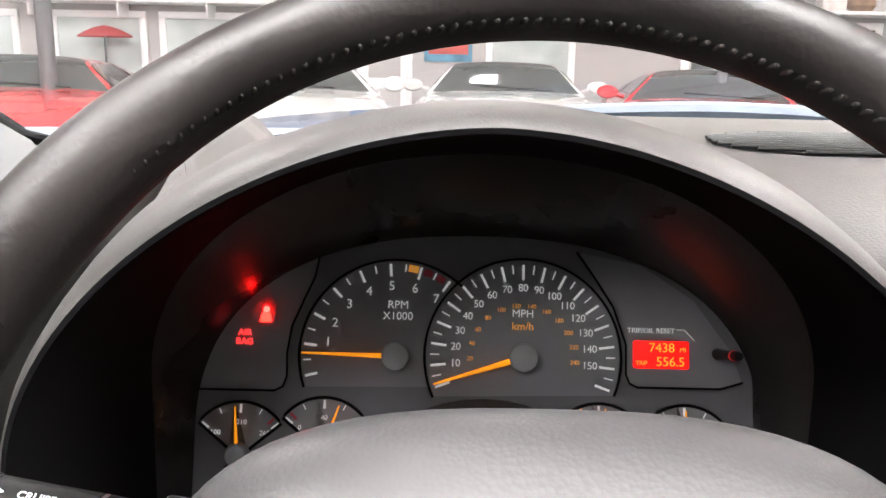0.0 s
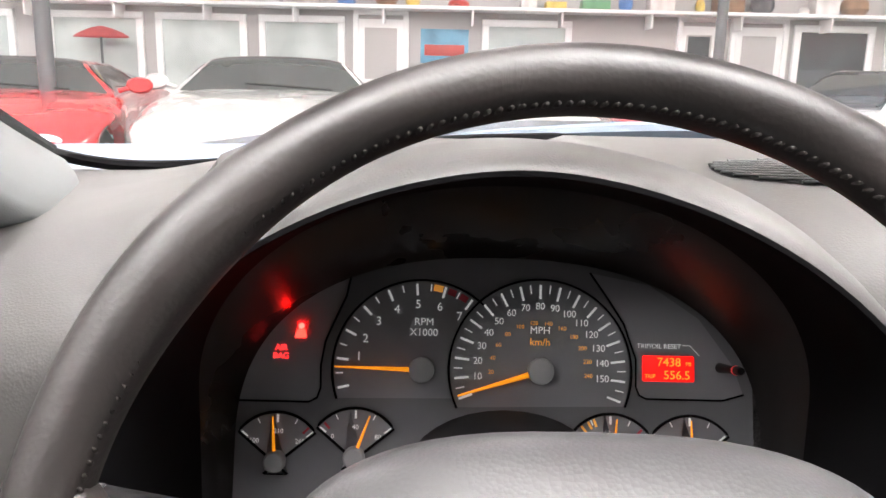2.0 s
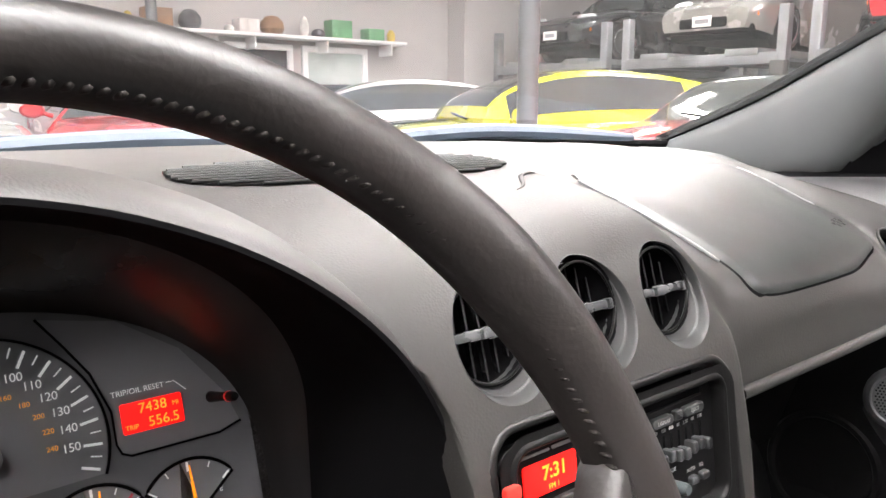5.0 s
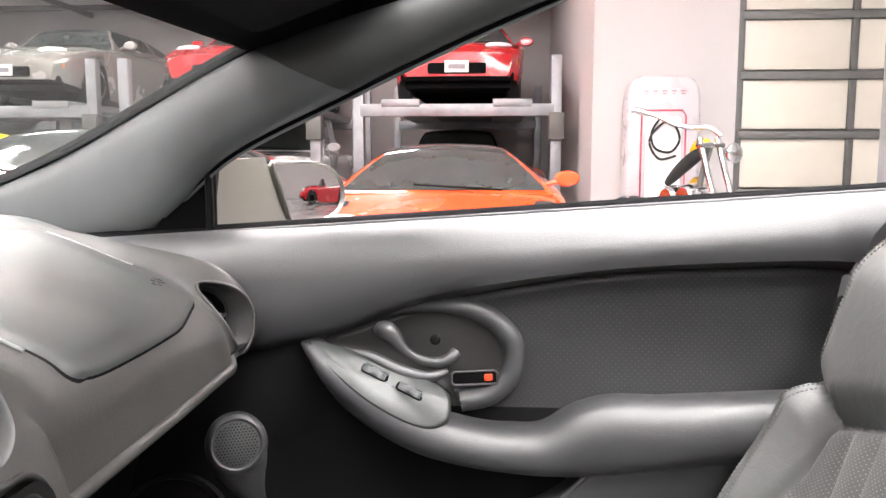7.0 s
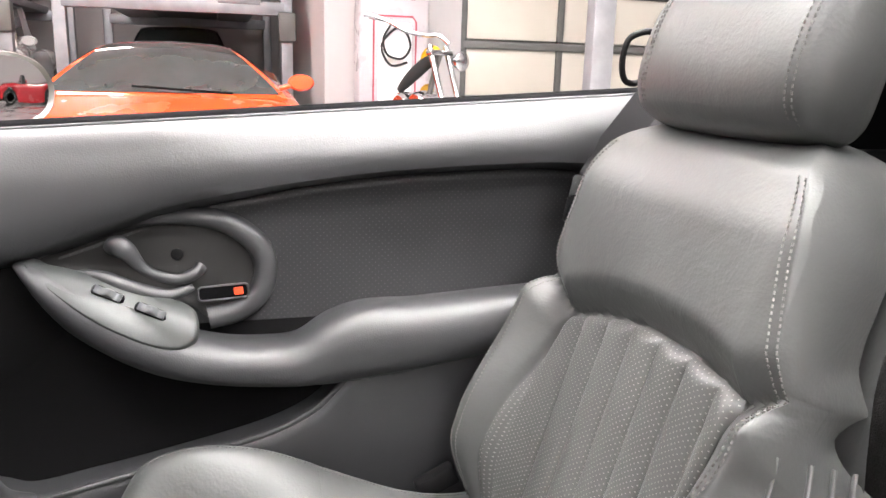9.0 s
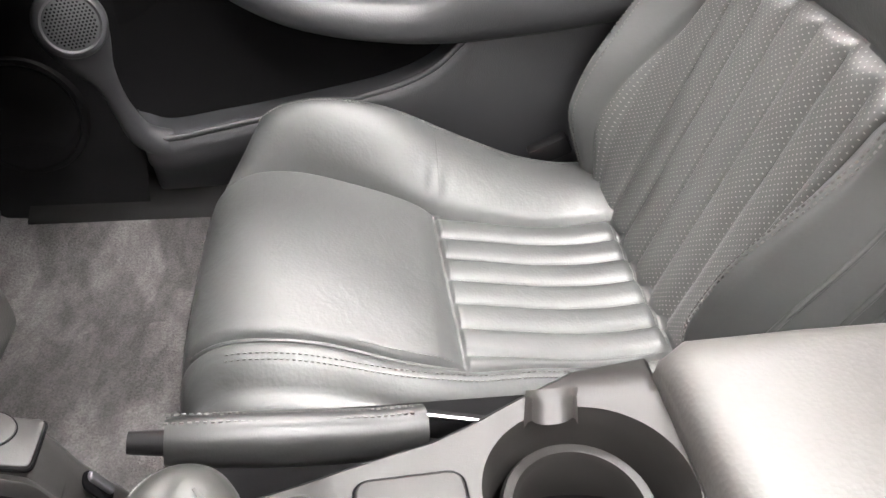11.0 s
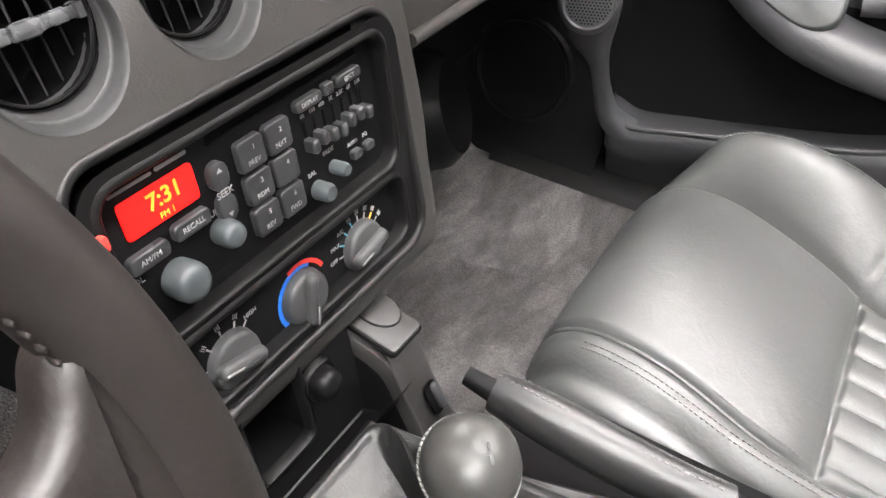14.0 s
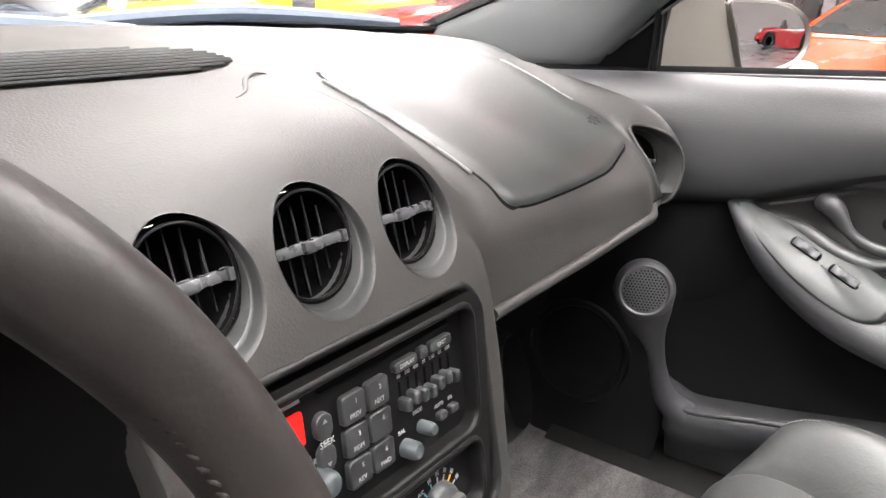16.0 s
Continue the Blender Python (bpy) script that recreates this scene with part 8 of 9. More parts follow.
# shift diagram beside the gaiter, white lines
for dx, dy, w_, h_ in ((-0.007, 0, 0.0016, 0.015), (0.0, 0, 0.0016, 0.015), (0.007, -0.003, 0.0016, 0.009), (0, 0, 0.015, 0.0016), (-0.007, 0.0105, 0.004, 0.0032), (0.0, 0.0105, 0.003, 0.0032), (0.007, -0.0095, 0.004, 0.003), (-0.007, -0.0105, 0.004, 0.003), (0.0, -0.0105, 0.004, 0.003)):
    part("shift_mark", box(w_ * 0.6, h_ * 0.6, 0.0006, 0, basis((-0.118, 0.336, 0.6105), (0.92, 0.0, 0), (0, 1, -0.2)) @ spin(-12) @ at(dx * 0.55, dy * 0.55)), M["white"], console)
# rounded side pod with an oval lid towards the footwell
PODK = [(0.28, 0.38, 0.070), (0.300, 0.46, 0.068), (0.322, 0.52, 0.066), (0.328, 0.545, 0.058), (0.340, 0.570, 0.056), (0.346, 0.583, 0.0565), (0.351, 0.594, 0.057), (0.356, 0.600, 0.058), (0.366, 0.6045, 0.059), (0.385, 0.610, 0.061), (0.42, 0.618, 0.062), (0.47, 0.625, 0.062)]
podrows, flank = [], []
M["podgrey"] = mat("pod_plastic", (0.030, 0.0295, 0.0285), 0.38, grain=0.2, grain_scale=700, vary=0.15, spec=0.5)
for y, z, x1 in PODK:
    x0 = 0.011
    podrows.append([(x0 - 0.0015, y + 0.002, z - 0.008), (x0, y, z - 0.001), (x0 + 0.0025, y - 0.0012, z + 0.0015), (x0 + 0.0055, y - 0.0008, z + 0.0006), (x0 + 0.009, y + 0.001, z - 0.0022), (0.028, y, z - 0.001), (0.040, y, z), (x1 - 0.009, y, z - 0.0008), (x1 - 0.004, y + 0.001, z - 0.004), (x1, y + 0.003, z - 0.013), (x1 + 0.004, y + 0.008, z - 0.06), (x1 + 0.010, y + 0.012, z - 0.14), (x1 + 0.014, y + 0.012, 0.30)])
    flank.append([(x0 - 0.0015, y + 0.002, z - 0.008), (x0 - 0.003, y + 0.004, z - 0.03), (x0 - 0.004, y + 0.006, z - 0.12), (x0 - 0.004, y + 0.008, 0.30)])
part("side_pod", loft(podrows), M["podgrey"], console, "rounded grey console flank with raised ridge", 50)
part("pod_flank", loft(flank), M["deep"], console, "", 50)
pl = basis((0.0385, 0.407, 0.6150), (1, 0.0, 0), (0, 1, 0.22))
part("pod_cover_gap", slab(outline(0.0375, 0.112, 0.004, 4), 0.0016, 0.0004, pl @ at(0, 0, -0.0015)), M["matte"], console)
part("pod_cover", slab(outline(0.0350, 0.1095, 0.004, 4), 0.0042, 0.0012, pl @ at(0, 0, -0.0010)), M["podgrey"], console, "grey ashtray cover", 40)
pm = pl @ at(0.0065, -0.022, 0.0030)
part("pod_lid_gap", slab([(0.0150 * math.cos(t), 0.0195 * math.sin(t)) for t in np.linspace(0, 2 * math.pi, 36, endpoint=False)], 0.0006, 0.0002, pm), M["matte"], console)
part("pod_lid", slab([(0.0140 * math.cos(t), 0.0185 * math.sin(t)) for t in np.linspace(0, 2 * math.pi, 36, endpoint=False)], 0.0014, 0.0006, pm), M["podgrey"], console, "oval lid", 40)
lv = basis((0.039, 0.3310, 0.556), (1, 0.1, 0), (0, 0.43, 0.9))
part("pod_lever_well", slab(outline(0.015, 0.028, 0.006, 5), 0.0016, 0.0006, lv), M["matte"], console)
part("pod_lever", slab(outline(0.0075, 0.023, 0.003, 5), 0.0040, 0.0015, lv @ at(0.003, 0, 0.0005)), M["trim"], console)
# saddle in the cup rim
rows = []
for x in np.linspace(-0.010, 0.016, 8):
    row = []
    for u in np.linspace(-1.25, 1.25, 17):
        y = 0.052 + 0.0125 * u - 0.25 * x
        k = 0.0060 * abs(u) ** 3 if abs(u) <= 1 else 0.0060 * (1 - (abs(u) - 1) / 0.25 * 1.25)
        row.append((x, y, console_z(x, 0.05) + 0.0010 + k * smoothstep(0.016, 0.004, x)))
    rows.append(row)
part("cup_saddle", loft(rows), M["console"], console, "concave notch in the cup rim", 50)

# shift boot and lever
shifter = thing("gear_lever", "leather gear lever with creased gaiter", "gear lever")
hem = outline(0.093, 0.143, 0.013, 40)
# ridges of the leather: bearing, width, lean along the fold, height, where it is highest
FOLDS = [(0.78, 0.16, 0.10, 0.013, 0.34), (2.30, 0.15, -0.25, 0.016, 0.36), (2.62, 0.10, 0.35, 0.009, 0.30), (-2.35, 0.16, 0.20, 0.013, 0.40), (-0.80, 0.15, -0.30, 0.016, 0.42),
         (1.45, 0.12, 0.45, 0.006, 0.45), (3.05, 0.13, -0.30, 0.008, 0.52), (-2.80, 0.09, 0.50, 0.006, 0.42), (-1.75, 0.12, 0.35, 0.010, 0.58), (-1.25, 0.09, -0.45, 0.007, 0.48), (-0.25, 0.11, 0.40, 0.008, 0.52), (0.25, 0.10, -0.35, 0.007, 0.45)]


rg = random.Random(8)
FOLDS += [(rg.uniform(-3.14, 3.14), rg.uniform(0.045, 0.085), rg.uniform(-0.8, 0.8), rg.uniform(0.003, 0.0065), rg.uniform(0.25, 0.65)) for _ in range(18)]


def gaiter_point(x, y, f):
    """The leather dips from its hem into a trough and climbs a cone to the lever."""
    a = math.atan2(y / 1.5, x)
    corner = abs(math.sin(2 * a)) ** 2.5
    hx, hy = -0.0865 + x, 0.254 + y
    k = f ** 0.92
    cx, cy = -0.078 + 0.0130 * math.cos(a), 0.240 + 0.0130 * math.sin(a)
    hz = console_z(hx, hy) + 0.0012 + 0.012 * smoothstep(0.27, 0.32, hy)
    low = 0.572 + 0.026 * corner + 0.004 * math.sin(3 * a + 1.0)
    fm = 0.56 + 0.06 * math.sin(2 * a + 0.5)
    if f < fm:
        u = f / fm
        z = hz + (low - hz) * (u * u * (3 - 2 * u)) ** (0.75 + 0.6 * corner) + 0.0022 * math.exp(-((u - 0.07) / 0.06) ** 2)
    else:
        z = low + (0.627 - low) * ((f - fm) / (1 - fm)) ** 1.35
    side = 0.0
    for b, w, lean, h, top in FOLDS:
        d = (a - b - lean * (f - 0.5) + math.pi) % (2 * math.pi) - math.pi
        up = math.exp(-((f - top) / 0.22) ** 2) * smoothstep(0.0, 0.10, f)
        w = w * (0.75 + 0.7 * f)
        z += 1.5 * h * up * (math.exp(-abs(d) / w * 1.25) - 0.22 * math.exp(-((abs(d) - 2.1 * w) / w) ** 2))
        side += 0.12 * h * up * math.exp(-(d / w) ** 2) * (1 if lean > 0 else -1)
    z += 0.0012 * math.sin(11 * a + 9 * f) * math.sin(f * math.pi)
    return Vector((hx * (1 - k) + cx * k - side * math.sin(a), hy * (1 - k) + cy * k + side * math.cos(a), z))


rows = [[gaiter_point(x, y, f) for x, y in hem] for f in np.linspace(0, 1, 64)]
part("gaiter", loft(rows, close_u=True), mat("gaiter_leather", (0.015, 0.0154, 0.0152), 0.40, grain=0.25, grain_scale=420, voronoi=True, spec=0.6, crease=0.12, crease_scale=60), shifter, "black creased leather gaiter", 80)
M["darkthread"] = mat("dark_thread", (0.07, 0.07, 0.068), 0.7)
for bearing, lo_, hi_ in ((0.60, 0.12, 0.62), (-0.62, 0.10, 0.80), (-2.05, 0.45, 0.9), (2.15, 0.06, 0.40), (-2.75, 0.5, 0.92)):
    for o in (-0.055, 0.055):
        b_ = bearing + o
        q = min(hem, key=lambda p: abs(math.atan2(p[1] / 1.5, p[0]) - b_))
        seam([gaiter_point(*q, f) + Vector((0, 0, 0.0005)) for f in np.linspace(lo_, hi_, 40)], shifter, step=0.0034, r=0.00042, material="darkthread")
part("gaiter_collar", lathe([(0.0125, 0.006), (0.0150, 0.004), (0.0158, 0.000), (0.0145, -0.004)], 32, at(-0.078, 0.240, 0.626), cap=False), bpy.data.materials["gaiter_leather"], shifter, "stitched collar at the lever", 60)
KT = Vector((-0.075, 0.240, 0.679))
ax = Vector((-0.03, -0.05, 1)).normalized()
km = basis(KT, (1, 0, 0.03), ax.cross(Vector((1, 0, 0))))
prof = [(0.0001, 0.0265), (0.010, 0.0255), (0.018, 0.0215), (0.0235, 0.0145), (0.0258, 0.006), (0.0255, -0.003), (0.0225, -0.012), (0.0175, -0.0195), (0.0128, -0.026), (0.0112, -0.033), (0.0108, -0.046), (0.013, -0.050), (0.0125, -0.058)]
part("knob", lathe(prof, 40, km), mat("knob_leather", (0.042, 0.043, 0.0405), 0.28, grain=0.10, grain_scale=400, voronoi=True), shifter, "round grey leather knob", 70)
pr = sorted((math.atan2(z, r), math.hypot(r, z)) for r, z in prof[:9])
CAP = Vector((-0.23, -0.38, 1.0)).normalized()       # the sewn cap faces the driver
ca = CAP.orthogonal().normalized()
cb = CAP.cross(ca)
st = bmesh.new()
kinv = km.inverted().to_3x3()
for i in range(58):
    t = 2 * math.pi * i / 58
    d = (ca * math.cos(t) + cb * math.sin(t) + CAP * 0.10).normalized()
    tang = cb * math.cos(t) - ca * math.sin(t)
    loc = kinv @ d
    rr = float(np.interp(math.asin(max(-1, min(1, loc.z))), [p[0] for p in pr], [p[1] for p in pr]))
    bmesh.ops.create_cube(st, size=1, matrix=basis(KT + d * (rr + 0.0002), (tang + CAP * 0.55).normalized(), d.cross(tang)) @ Matrix.Diagonal((0.0030, 0.0010, 0.0012, 1)))
tagged(part("knob_stitching", st, mat("knob_thread", (0.20, 0.205, 0.19), 0.6, vary=0.1), shifter), kind="stuff")
lettering("shift_pattern", "H", 0.016, basis(KT + CAP * 0.0268, (0.62, -0.72, 0.14), CAP.cross(Vector((0.62, -0.72, 0.14)))), M["grip"], shifter)

# hand brake
brake = thing("hand_brake", "leather covered hand brake lever, lowered", "hand brake")
hp = smooth_path([(0.016, 0.272, 0.6255), (0.018, 0.245, 0.6215), (0.022, 0.205, 0.6135), (0.026, 0.165, 0.606), (0.032, 0.122, 0.5995)], 30)
part("grip", tube(hp, [0.0125 + 0.0035 * math.sin(min(1, i / 24) * 2.4) for i in range(30)], 18, flat=1.15), M["grip"], brake, "stitched grey leather grip", 60)
part("release_button", tube([(0.0148, 0.292, 0.6290), (0.0155, 0.272, 0.6255)], [0.0065, 0.0078], 14), M["black"], brake, "black release button", 60)
seam([tuple(p + np.array((0.006, 0, 0.0165))) for p in hp[1:-1]], brake, step=0.0042, r=0.0006)
seam([tuple(p + np.array((-0.001, 0, 0.0175))) for p in hp[1:-1]], brake, step=0.0042, r=0.0006)
part("lever_blade", box(0.010, 0.085, 0.020, 0.003, basis((0.037, 0.088, 0.590), (1, -0.1, 0), (0.12, 1, 0.16))), M["black"], brake)
part("blade_edge", box(0.003, 0.080, 0.003, 0.001, basis((0.034, 0.088, 0.6015), (1, -0.1, 0), (0.12, 1, 0.16))), M["chrome"], brake, "bright lever edge")

part("brake_well", loft([[(-0.036, y, 0.604), (0.000, y, 0.570), (0.050, y, 0.560), (0.100, y, 0.545), (0.128, y, 0.50), (0.135, y, 0.33)] for y in (0.268, 0.262, 0.20, 0.10, 0.0, -0.05)], cap=True), M["deep"], brake, "black well under the lever", 50)
# console armrest lid
rest2 = thing("console_armrest", "padded grey leather console armrest, closed", "armrest")
rows = []
for y, k in ((-0.016, 0.0), (-0.018, 0.5), (-0.023, 0.85), (-0.034, 1.0), (-0.10, 1.06), (-0.22, 1.06), (-0.36, 1.0), (-0.46, 0.9)):
    row = []
    for t in np.linspace(0, 2 * math.pi, 40, endpoint=False):
        x = -0.055 + (0.082 + 0.006 * (k > 0.9)) * math.copysign(abs(math.cos(t)) ** 0.45, math.cos(t)) * (0.94 + 0.06 * k)
        z = 0.646 + (0.022 + 0.008 * k) * math.copysign(abs(math.sin(t)) ** 0.5, math.sin(t)) * (0.6 + 0.4 * k) + 0.006 * k * math.sin(min(1, -y / 0.4) * 2.5)
        row.append((x, y, z))
    rows.append(row)
part("lid", loft(rows, close_u=True, cap=True), M["armrest"], rest2, "", 60)
rows = [[(x * 1.0, y, z) for x, z in ((-0.150, 0.30), (-0.146, 0.60), (-0.142, 0.632), (0.030, 0.632), (0.036, 0.60), (0.05, 0.30))] for y in (-0.032, -0.5)]
part("bin", loft(rows, close_u=True, cap=True), M["dash_smooth"], rest2, "grey storage bin body", 30)


# the shell of the car round the cabin ----------------------------------------------
shell = thing("car_shell", "cabin shell with raked pillars and glass roof panels", "car body")


def strip(a, b, thick, n=24):
    """A padded strip between an upper and a lower edge line."""
    A, B = smooth_path(a, n), smooth_path(b, n)
    rows = []
    for p, q in zip(A, B):
        w = np.linalg.norm(q - p)
        d = np.cross(q - p, A[-1] - A[0])
        d = d / np.linalg.norm(d)
        if d[0] > 0:
            d = -d
        row = []
        for f, h in ((0, -0.012), (0.0, 0.0), (0.06, 0.45), (0.2, 0.8), (0.4, 1.0), (0.6, 1.0), (0.8, 0.8), (0.94, 0.45), (1.0, 0.0), (1.0, -0.02)):
            row.append(tuple(p + (q - p) * f + d * (h * thick if h >= 0 else h)))
        rows.append(row)
    return rows


PU = [(0.815, 0.985, 0.935), (0.760, 0.77, 1.010), (0.726, 0.625, 1.076), (0.686, 0.46, 1.150), (0.640, 0.29, 1.195), (0.585, 0.08, 1.238)]
PL = [(0.770, 0.80, 0.885), (0.731, 0.632, 0.905), (0.700, 0.505, 1.010), (0.655, 0.33, 1.090), (0.617, 0.19, 1.149), (0.583, 0.055, 1.200)]


def pillar_rows(lo, hi):
    return strip(smooth_path(PU, 60)[lo:hi], smooth_path(PL, 60)[lo:hi], 0.022, 40)


PUL = [(-0.875, 0.90, 0.925), (-0.885, 0.81, 0.970), (-0.890, 0.69, 1.030), (-0.860, 0.48, 1.150), (-0.815, 0.29, 1.195), (-0.76, 0.08, 1.238)]
PLL = [(-0.80, 0.80, 0.885), (-0.775, 0.66, 0.90), (-0.80, 0.452, 1.02), (-0.79, 0.32, 1.09), (-0.77, 0.19, 1.149), (-0.745, 0.055, 1.200)]


def mirror_rows(lo, hi):
    rows = strip(smooth_path([(-x, y, z) for x, y, z in PUL], 60)[lo:hi], smooth_path([(-x, y, z) for x, y, z in PLL], 60)[lo:hi], 0.014, 40)
    return [[(-p[0], p[1], p[2]) for p in r] for r in rows]


part("a_pillar", loft(pillar_rows(0, 37)), M["pillar"], shell, "grey padded windscreen pillar", 70)
M["rail"] = mat("rail_vinyl", (0.035, 0.038, 0.037), 0.45, grain=0.25, grain_scale=600)
part("roof_rail", loft(pillar_rows(36, 60), cap=True), M["rail"], shell, "dark grey upper rail", 70)
part("a_pillar", loft(mirror_rows(0, 37)), M["pillar"], shell, "grey padded windscreen pillar", 70)
part("roof_rail", loft(mirror_rows(36, 60), cap=True), M["rail"], shell, "dark grey upper rail", 70)
part("windscreen_seal", tube(smooth_path([(x + 0.004, y + 0.010, z + 0.004) for x, y, z in PU], 30), 0.009, 8), M["matte"], shell)
part("windscreen_seal", tube(smooth_path([(x - 0.004, y + 0.010, z + 0.004) for x, y, z in PUL], 30), 0.009, 8), M["matte"], shell)
part("door_seal", tube(smooth_path([(x + 0.010, y - 0.002, z - 0.001) for x, y, z in PL[1:]], 30), 0.006, 8), M["matte"], shell, "black door seal")
part("seal_lip", tube(smooth_path([(x + 0.006, y - 0.005, z - 0.006) for x, y, z in PL[1:]], 30), 0.0022, 8), M["pillar"], shell, "pale seal lip")
foot = []
for sv_ in np.linspace(0, 6.5, 24):
    p = dash_point(0.684, sv_)
    foot.append([p + Vector((-0.012, 0, -0.004)), p + Vector((0.02, 0, 0.002)), p + Vector((0.06, 0, -0.002)), p + Vector((0.12, 0, -0.02)), p + Vector((0.13, 0, -0.10))])
part("pillar_foot", loft(foot), M["pillar"], shell, "grey trim at the foot of the pillar", 70)
# windscreen glass between the pillars
ws = []
PA, PB = smooth_path(PU[:4], 16), smooth_path(PUL[:4], 16)
for a, b in zip(PA, PB):
    row = []
    for f in np.linspace(0, 1, 17):
        p = a + (np.array(b) - a) * f
        bow = 4 * f * (1 - f)
        row.append((p[0], p[1] + 0.13 * bow, p[2] + 0.03 * bow))
    ws.append(row)
# the film adds a faint veil, as if the dash top were reflected
w = part("windscreen", loft(ws), dusty_glass("windscreen_glass", (0.90, 0.93, 0.92), 0.016), shell, "clear windscreen glass", 80)
w.visible_shadow = False
# header, tee bar and rear hoop: roof with two glass panels
hd = [[(-0.105 + 0.791 * f, 0.462 + dy * (1 + 0.3 * f * f) + 0.13 * (1 - f * f), 1.152 + dz + 0.030 * (1 - f * f)) for f in np.linspace(-1, 1, 25)] for dy, dz in ((0.0, 0.0), (0.0, 0.022), (-0.10, 0.058), (-0.155, 0.082), (-0.165, 0.062), (-0.10, 0.034), (-0.05, 0.008))]
for row in hd:
    for k, (x, y, z) in enumerate(row):
        row[k] = (-0.105 + (x + 0.105) * (1 - 0.10 * smoothstep(0.44, 0.16, y)), y, z)
part("header", loft(list(map(list, zip(*hd))), close_u=True, cap=True), M["matte"], shell, "dark windscreen header", 50)
visor = slab(outline(0.44, 0.15, 0.02, 5), 0.018, 0.006, basis((0.33, 0.37, 1.186), (1, -0.14, -0.05), (0, 1, -0.32)))
part("sun_visor", visor, M["matte"], shell, "dark sun visor folded up")
part("tee_bar", box(0.11, 1.00, 0.03, 0.012, at(-0.022, -0.08, 1.262)), M["matte"], shell)
hoop = [[(x, y0, z0 + 0.020 * (1 - ((x + 0.022) / 0.6) ** 2)) for x in np.linspace(-0.84, 0.62, 16)] for y0, z0 in ((-0.56, 1.262), (-0.57, 1.232), (-0.80, 1.222), (-1.25, 1.12), (-1.25, 1.15), (-0.80, 1.252))]
part("roof_hoop", loft(list(map(list, zip(*hoop))), close_u=True, cap=True), M["matte"], shell, "dark rear roof hoop")
for sg in (1, -1):
    xa, xb = (0.04, 0.585) if sg > 0 else (-0.085, -0.80)
    g = part("roof_glass", loft([[(xa + (xb - xa) * f, y + k * (0.25 + 0.13 * (1 - ((xa + (xb - xa) * f + 0.105) / 0.791) ** 2)), 1.283 - 0.03 * f * f - 0.035 * k) for f in np.linspace(0, 1, 8)] for y, k in ((0.0, 1.0), (0.03, 0.5), (0.03, 0.0), (-0.27, 0), (-0.57, 0))]), M["glass"], shell, "clear glass roof panel")
    g.visible_shadow = False
    # pillar behind the door and quarter panel
    xs_ = 0.0 if sg > 0 else -0.21
    bp = [(sg * x + xs_, y, z) for x, y, z in ((0.735, -0.62, 0.88), (0.715, -0.60, 1.02), (0.665, -0.56, 1.17), (0.600, -0.54, 1.255))]
    bq = [(sg * x + xs_, y, z) for x, y, z in ((0.70, -1.10, 0.88), (0.68, -1.06, 1.02), (0.62, -1.00, 1.14), (0.56, -0.95, 1.22))]
    part("b_pillar", loft([smooth_path(bp, 14), smooth_path([(x * 0.97, y - 0.02, z) for x, y, z in bp], 14), smooth_path([(x * 0.965, (y + y2) / 2, z) for (x, y, z), (_, y2, _) in zip(bp, bq)], 14), smooth_path(bq, 14)]), M["matte"], shell, "dark rear pillar trim", 60)
    part("quarter_trim", loft([[(sg * x + xs_, y, z) for x, y, z in ((0.735, y, 0.90), (0.70, y, 0.89), (0.68, y, 0.80), (0.69, y, 0.40), (0.69, y, 0.25))] for y in (-0.66, -1.0, -1.4)]), M["black"], shell)
part("rear_shelf", box(1.6, 0.9, 0.03, 0.01, at(-0.105, -1.2, 0.82)), M["carpet"], shell, "dark rear luggage cover")
part("rear_bulkhead", box(1.6, 0.05, 0.6, 0.01, at(-0.105, -0.85, 0.55)), M["carpet"], shell)
part("tail_panel", box(1.6, 0.04, 0.40, 0.01, at(-0.105, -1.62, 0.72)), M["matte"], shell)
part("rear_glass", loft([[(x, -1.2, 1.16) for x in np.linspace(-0.8, 0.56, 8)], [(x, -1.62, 0.95) for x in np.linspace(-0.8, 0.56, 8)]]), M["carglass"], shell, "dark tinted hatch glass")
# driver's door, plain
part("driver_door_trim", loft([[(-0.21 - x, y, z) for x, y, z in ((0.722, y, sill_z(y)), (0.690, y, sill_z(y) - 0.01), (0.664, y, sill_z(y) - 0.06), (0.70, y, 0.72), (0.64, y, 0.66), (0.70, y, 0.58), (0.70, y, 0.30))] for y in np.linspace(0.75, -0.75, 16)]), M["trim"], shell, "grey driver's door trim", 70)
# floor pan, sills, firewall
floorc = thing("cabin_floor", "grey carpeted cabin floor", "car floor", kind="structure")
fl = []
for y in np.linspace(-0.85, 0.95, 80):
    row = []
    for x in np.linspace(-0.90, 0.70, 150):
        z = 0.318 + 0.35 * smoothstep(0.62, 0.95, y) - 0.02 * smoothstep(0.1, -0.3, y)
        tun = math.exp(-((x + 0.045) / 0.115) ** 4)
        row.append((x, y, z + 0.16 * tun + 0.030 * smoothstep(0.53, 0.625, x)))
    fl.append(row)
part("carpet", loft(fl), M["carpet"], floorc, "grey carpet", 80)
part("sill_plate", loft([[(0.706, y, 0.40), (0.700, y, 0.372), (0.680, y, 0.366), (0.648, y, 0.362), (0.628, y, 0.352), (0.620, y, 0.335), (0.618, y, 0.29)] for y in np.linspace(0.60, -0.75, 20)]), M["bezel"], floorc, "smooth dark sill plate", 50)
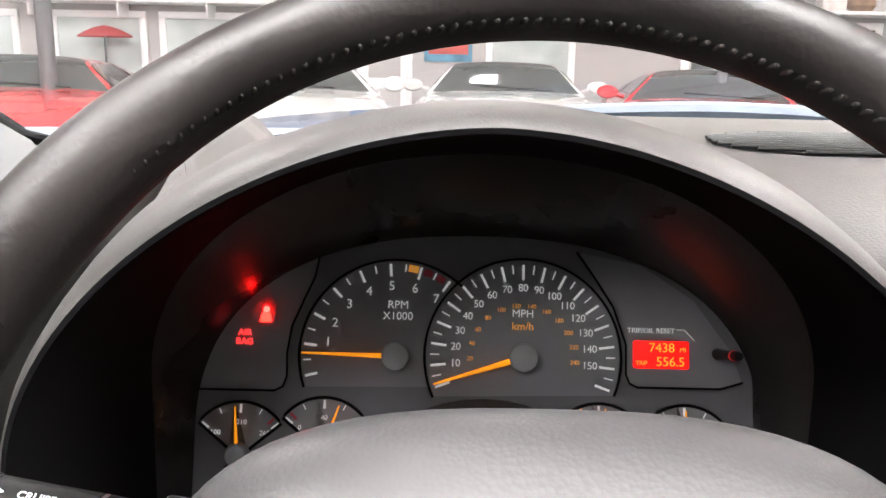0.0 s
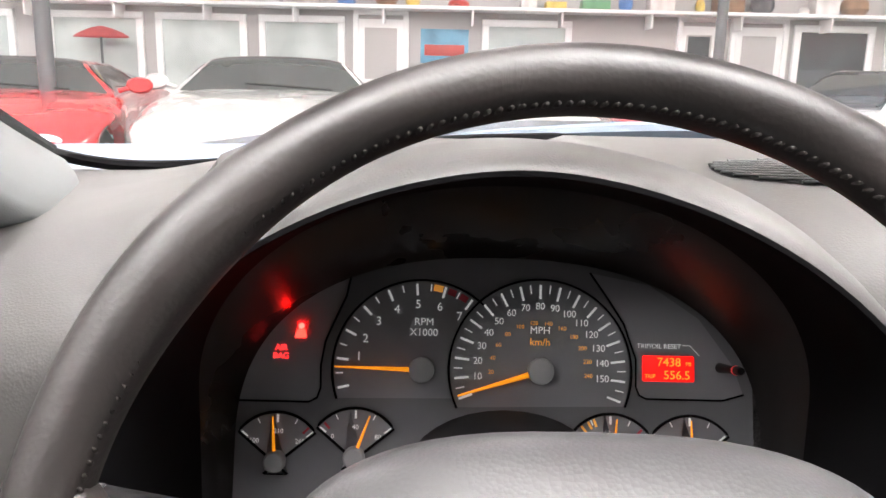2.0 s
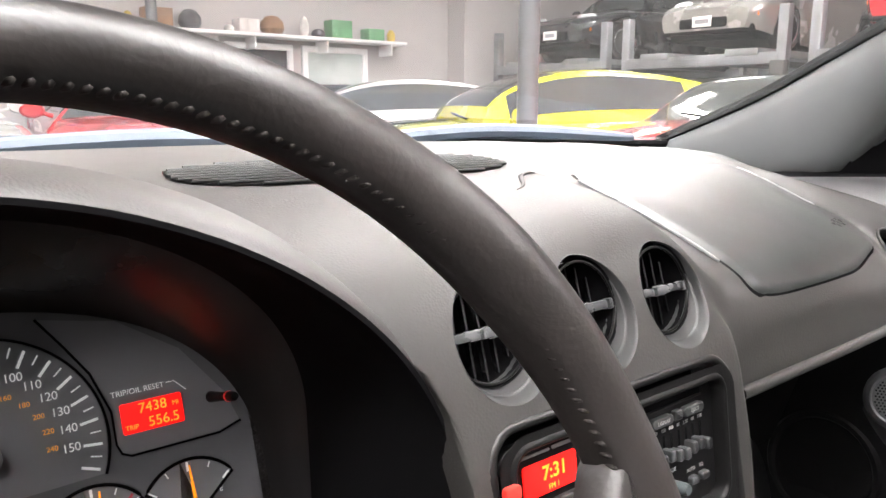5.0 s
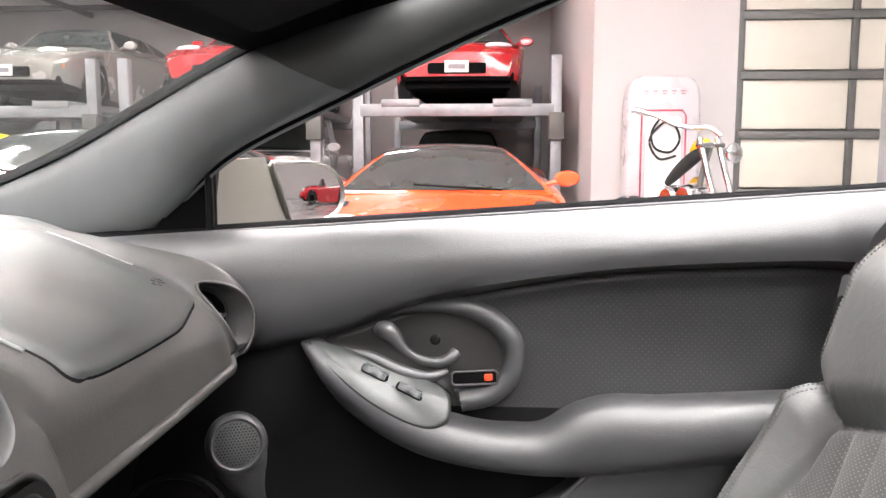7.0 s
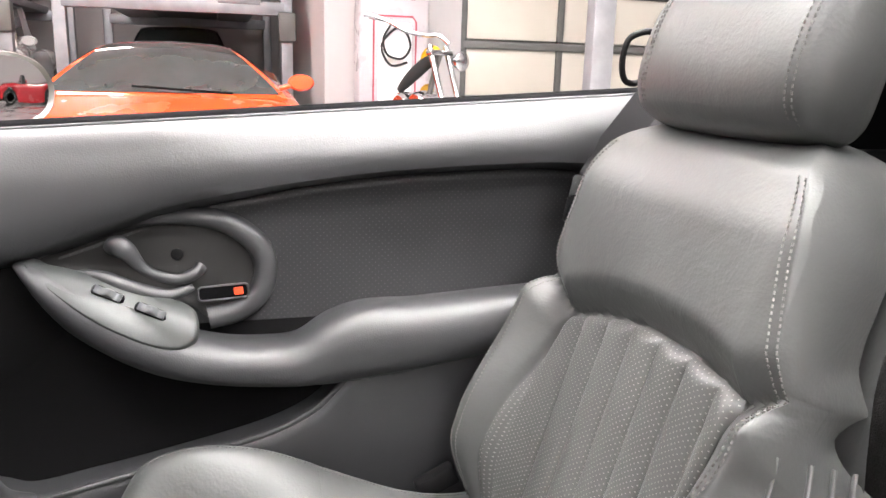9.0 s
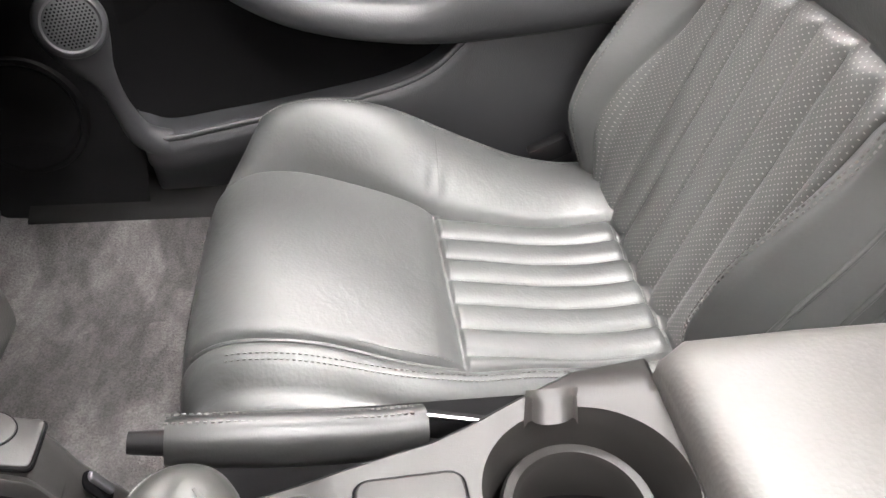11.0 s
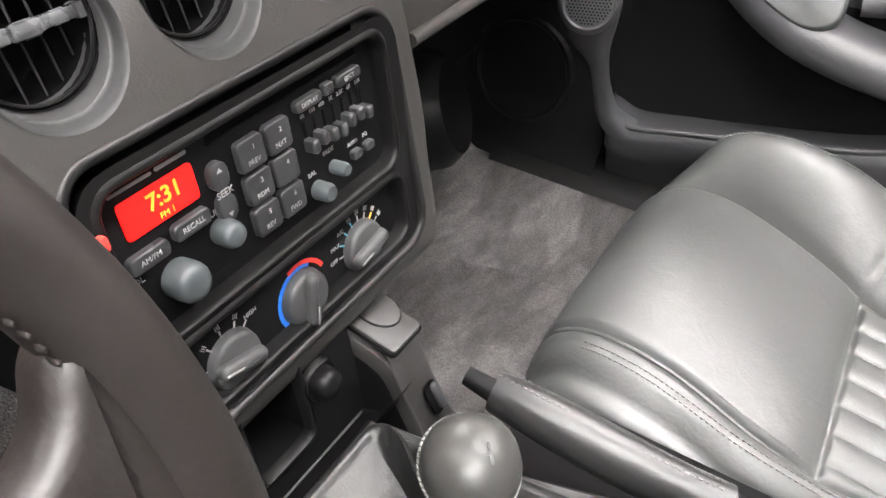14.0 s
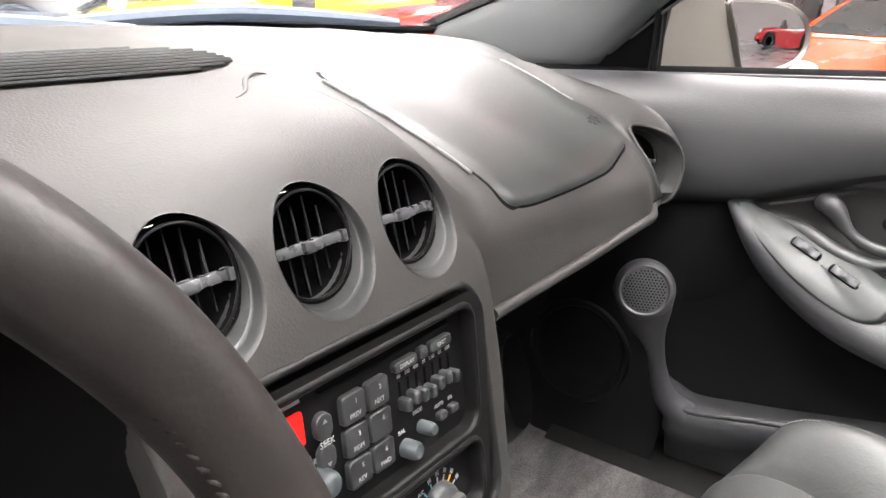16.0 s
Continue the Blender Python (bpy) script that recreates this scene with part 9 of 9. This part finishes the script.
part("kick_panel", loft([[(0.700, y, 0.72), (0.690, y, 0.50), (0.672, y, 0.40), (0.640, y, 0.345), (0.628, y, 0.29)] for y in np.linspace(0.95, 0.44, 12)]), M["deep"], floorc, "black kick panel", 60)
part("carpet_clip", lathe([(0, 0.006), (0.005, 0.005), (0.006, 0)], 14, basis((0.640, 0.548, 0.350), (0, 1, 0), (0.4, 0, 0.9))), M["dial"], floorc)
matt = thing("floor_mat", "grey cut pile floor mat", "floor mat")
mo = [(0.20, 0.20), (0.43, 0.20), (0.446, 0.23), (0.441, 0.35), (0.427, 0.46), (0.400, 0.575), (0.385, 0.625), (0.345, 0.645), (0.20, 0.66), (0.16, 0.62), (0.16, 0.25)]
rows = []
for k in (1.0, 1.0, 0.985, 0.6, 0.2, 0.01):
    cx, cy = 0.30, 0.43
    dz = 0.0 if k == 1.0 and not rows else 0.008 + (0.002 if k < 0.99 else 0)
    rows.append([(cx + (x - cx) * k, cy + (y - cy) * k, 0.322 + dz + 0.35 * smoothstep(0.62, 0.95, cy + (y - cy) * k)) for x, y in [tuple(p[:2]) for p in smooth_path([(x, y, 0) for x, y in mo], 64, closed=True)]])
part("carpet_top", loft(rows, close_u=True), M["carpet"], matt, "", 60)
# outside: hood, cowl and wipers
body = thing("front_bodywork", "silver blue front bonnet with cowl", "car body")
rows = []
for y, zc, wd in ((0.98, 0.905, 0.76), (1.15, 0.925, 0.80), (1.5, 0.90, 0.80), (2.0, 0.80, 0.76), (2.4, 0.66, 0.66)):
    rows.append([(-0.105 + (wd + 0.08) * f, y + 0.16 * (1 - f * f) * (1 if y < 1.2 else 0.4), zc + 0.035 * (1 - f * f) - 0.05 * abs(f) ** 4) for f in np.linspace(-1, 1, 30)])
part("bonnet", loft(rows), M["bodypaint"], body, "pale metallic bonnet", 70)
rows = [[(-0.105 + 0.88 * f, y + 0.16 * (1 - f * f), z) for f in np.linspace(-1, 1, 24)] for y, z in ((0.90, 0.90), (0.96, 0.925), (1.00, 0.928), (1.04, 0.905))]
part("cowl", loft(rows), mat("cowl_plastic", (0.16, 0.20, 0.25), 0.4, grain=0.3, grain_scale=300), body, "blue-grey cowl panel", 60)
for x0, x1 in ((-0.42, 0.22), (0.12, 0.70)):
    wpth = smooth_path([(x0, 1.06, 0.945), ((x0 + x1) / 2, 1.03, 0.962), (x1, 0.965, 0.948)], 20)
    part("wiper", tube(wpth, [0.006 + 0.006 * math.sin(i / 19 * 3.1) for i in range(20)], 8), mat("wiper_rubber", (0.12, 0.15, 0.19), 0.4), body, "blue-grey wiper arm")
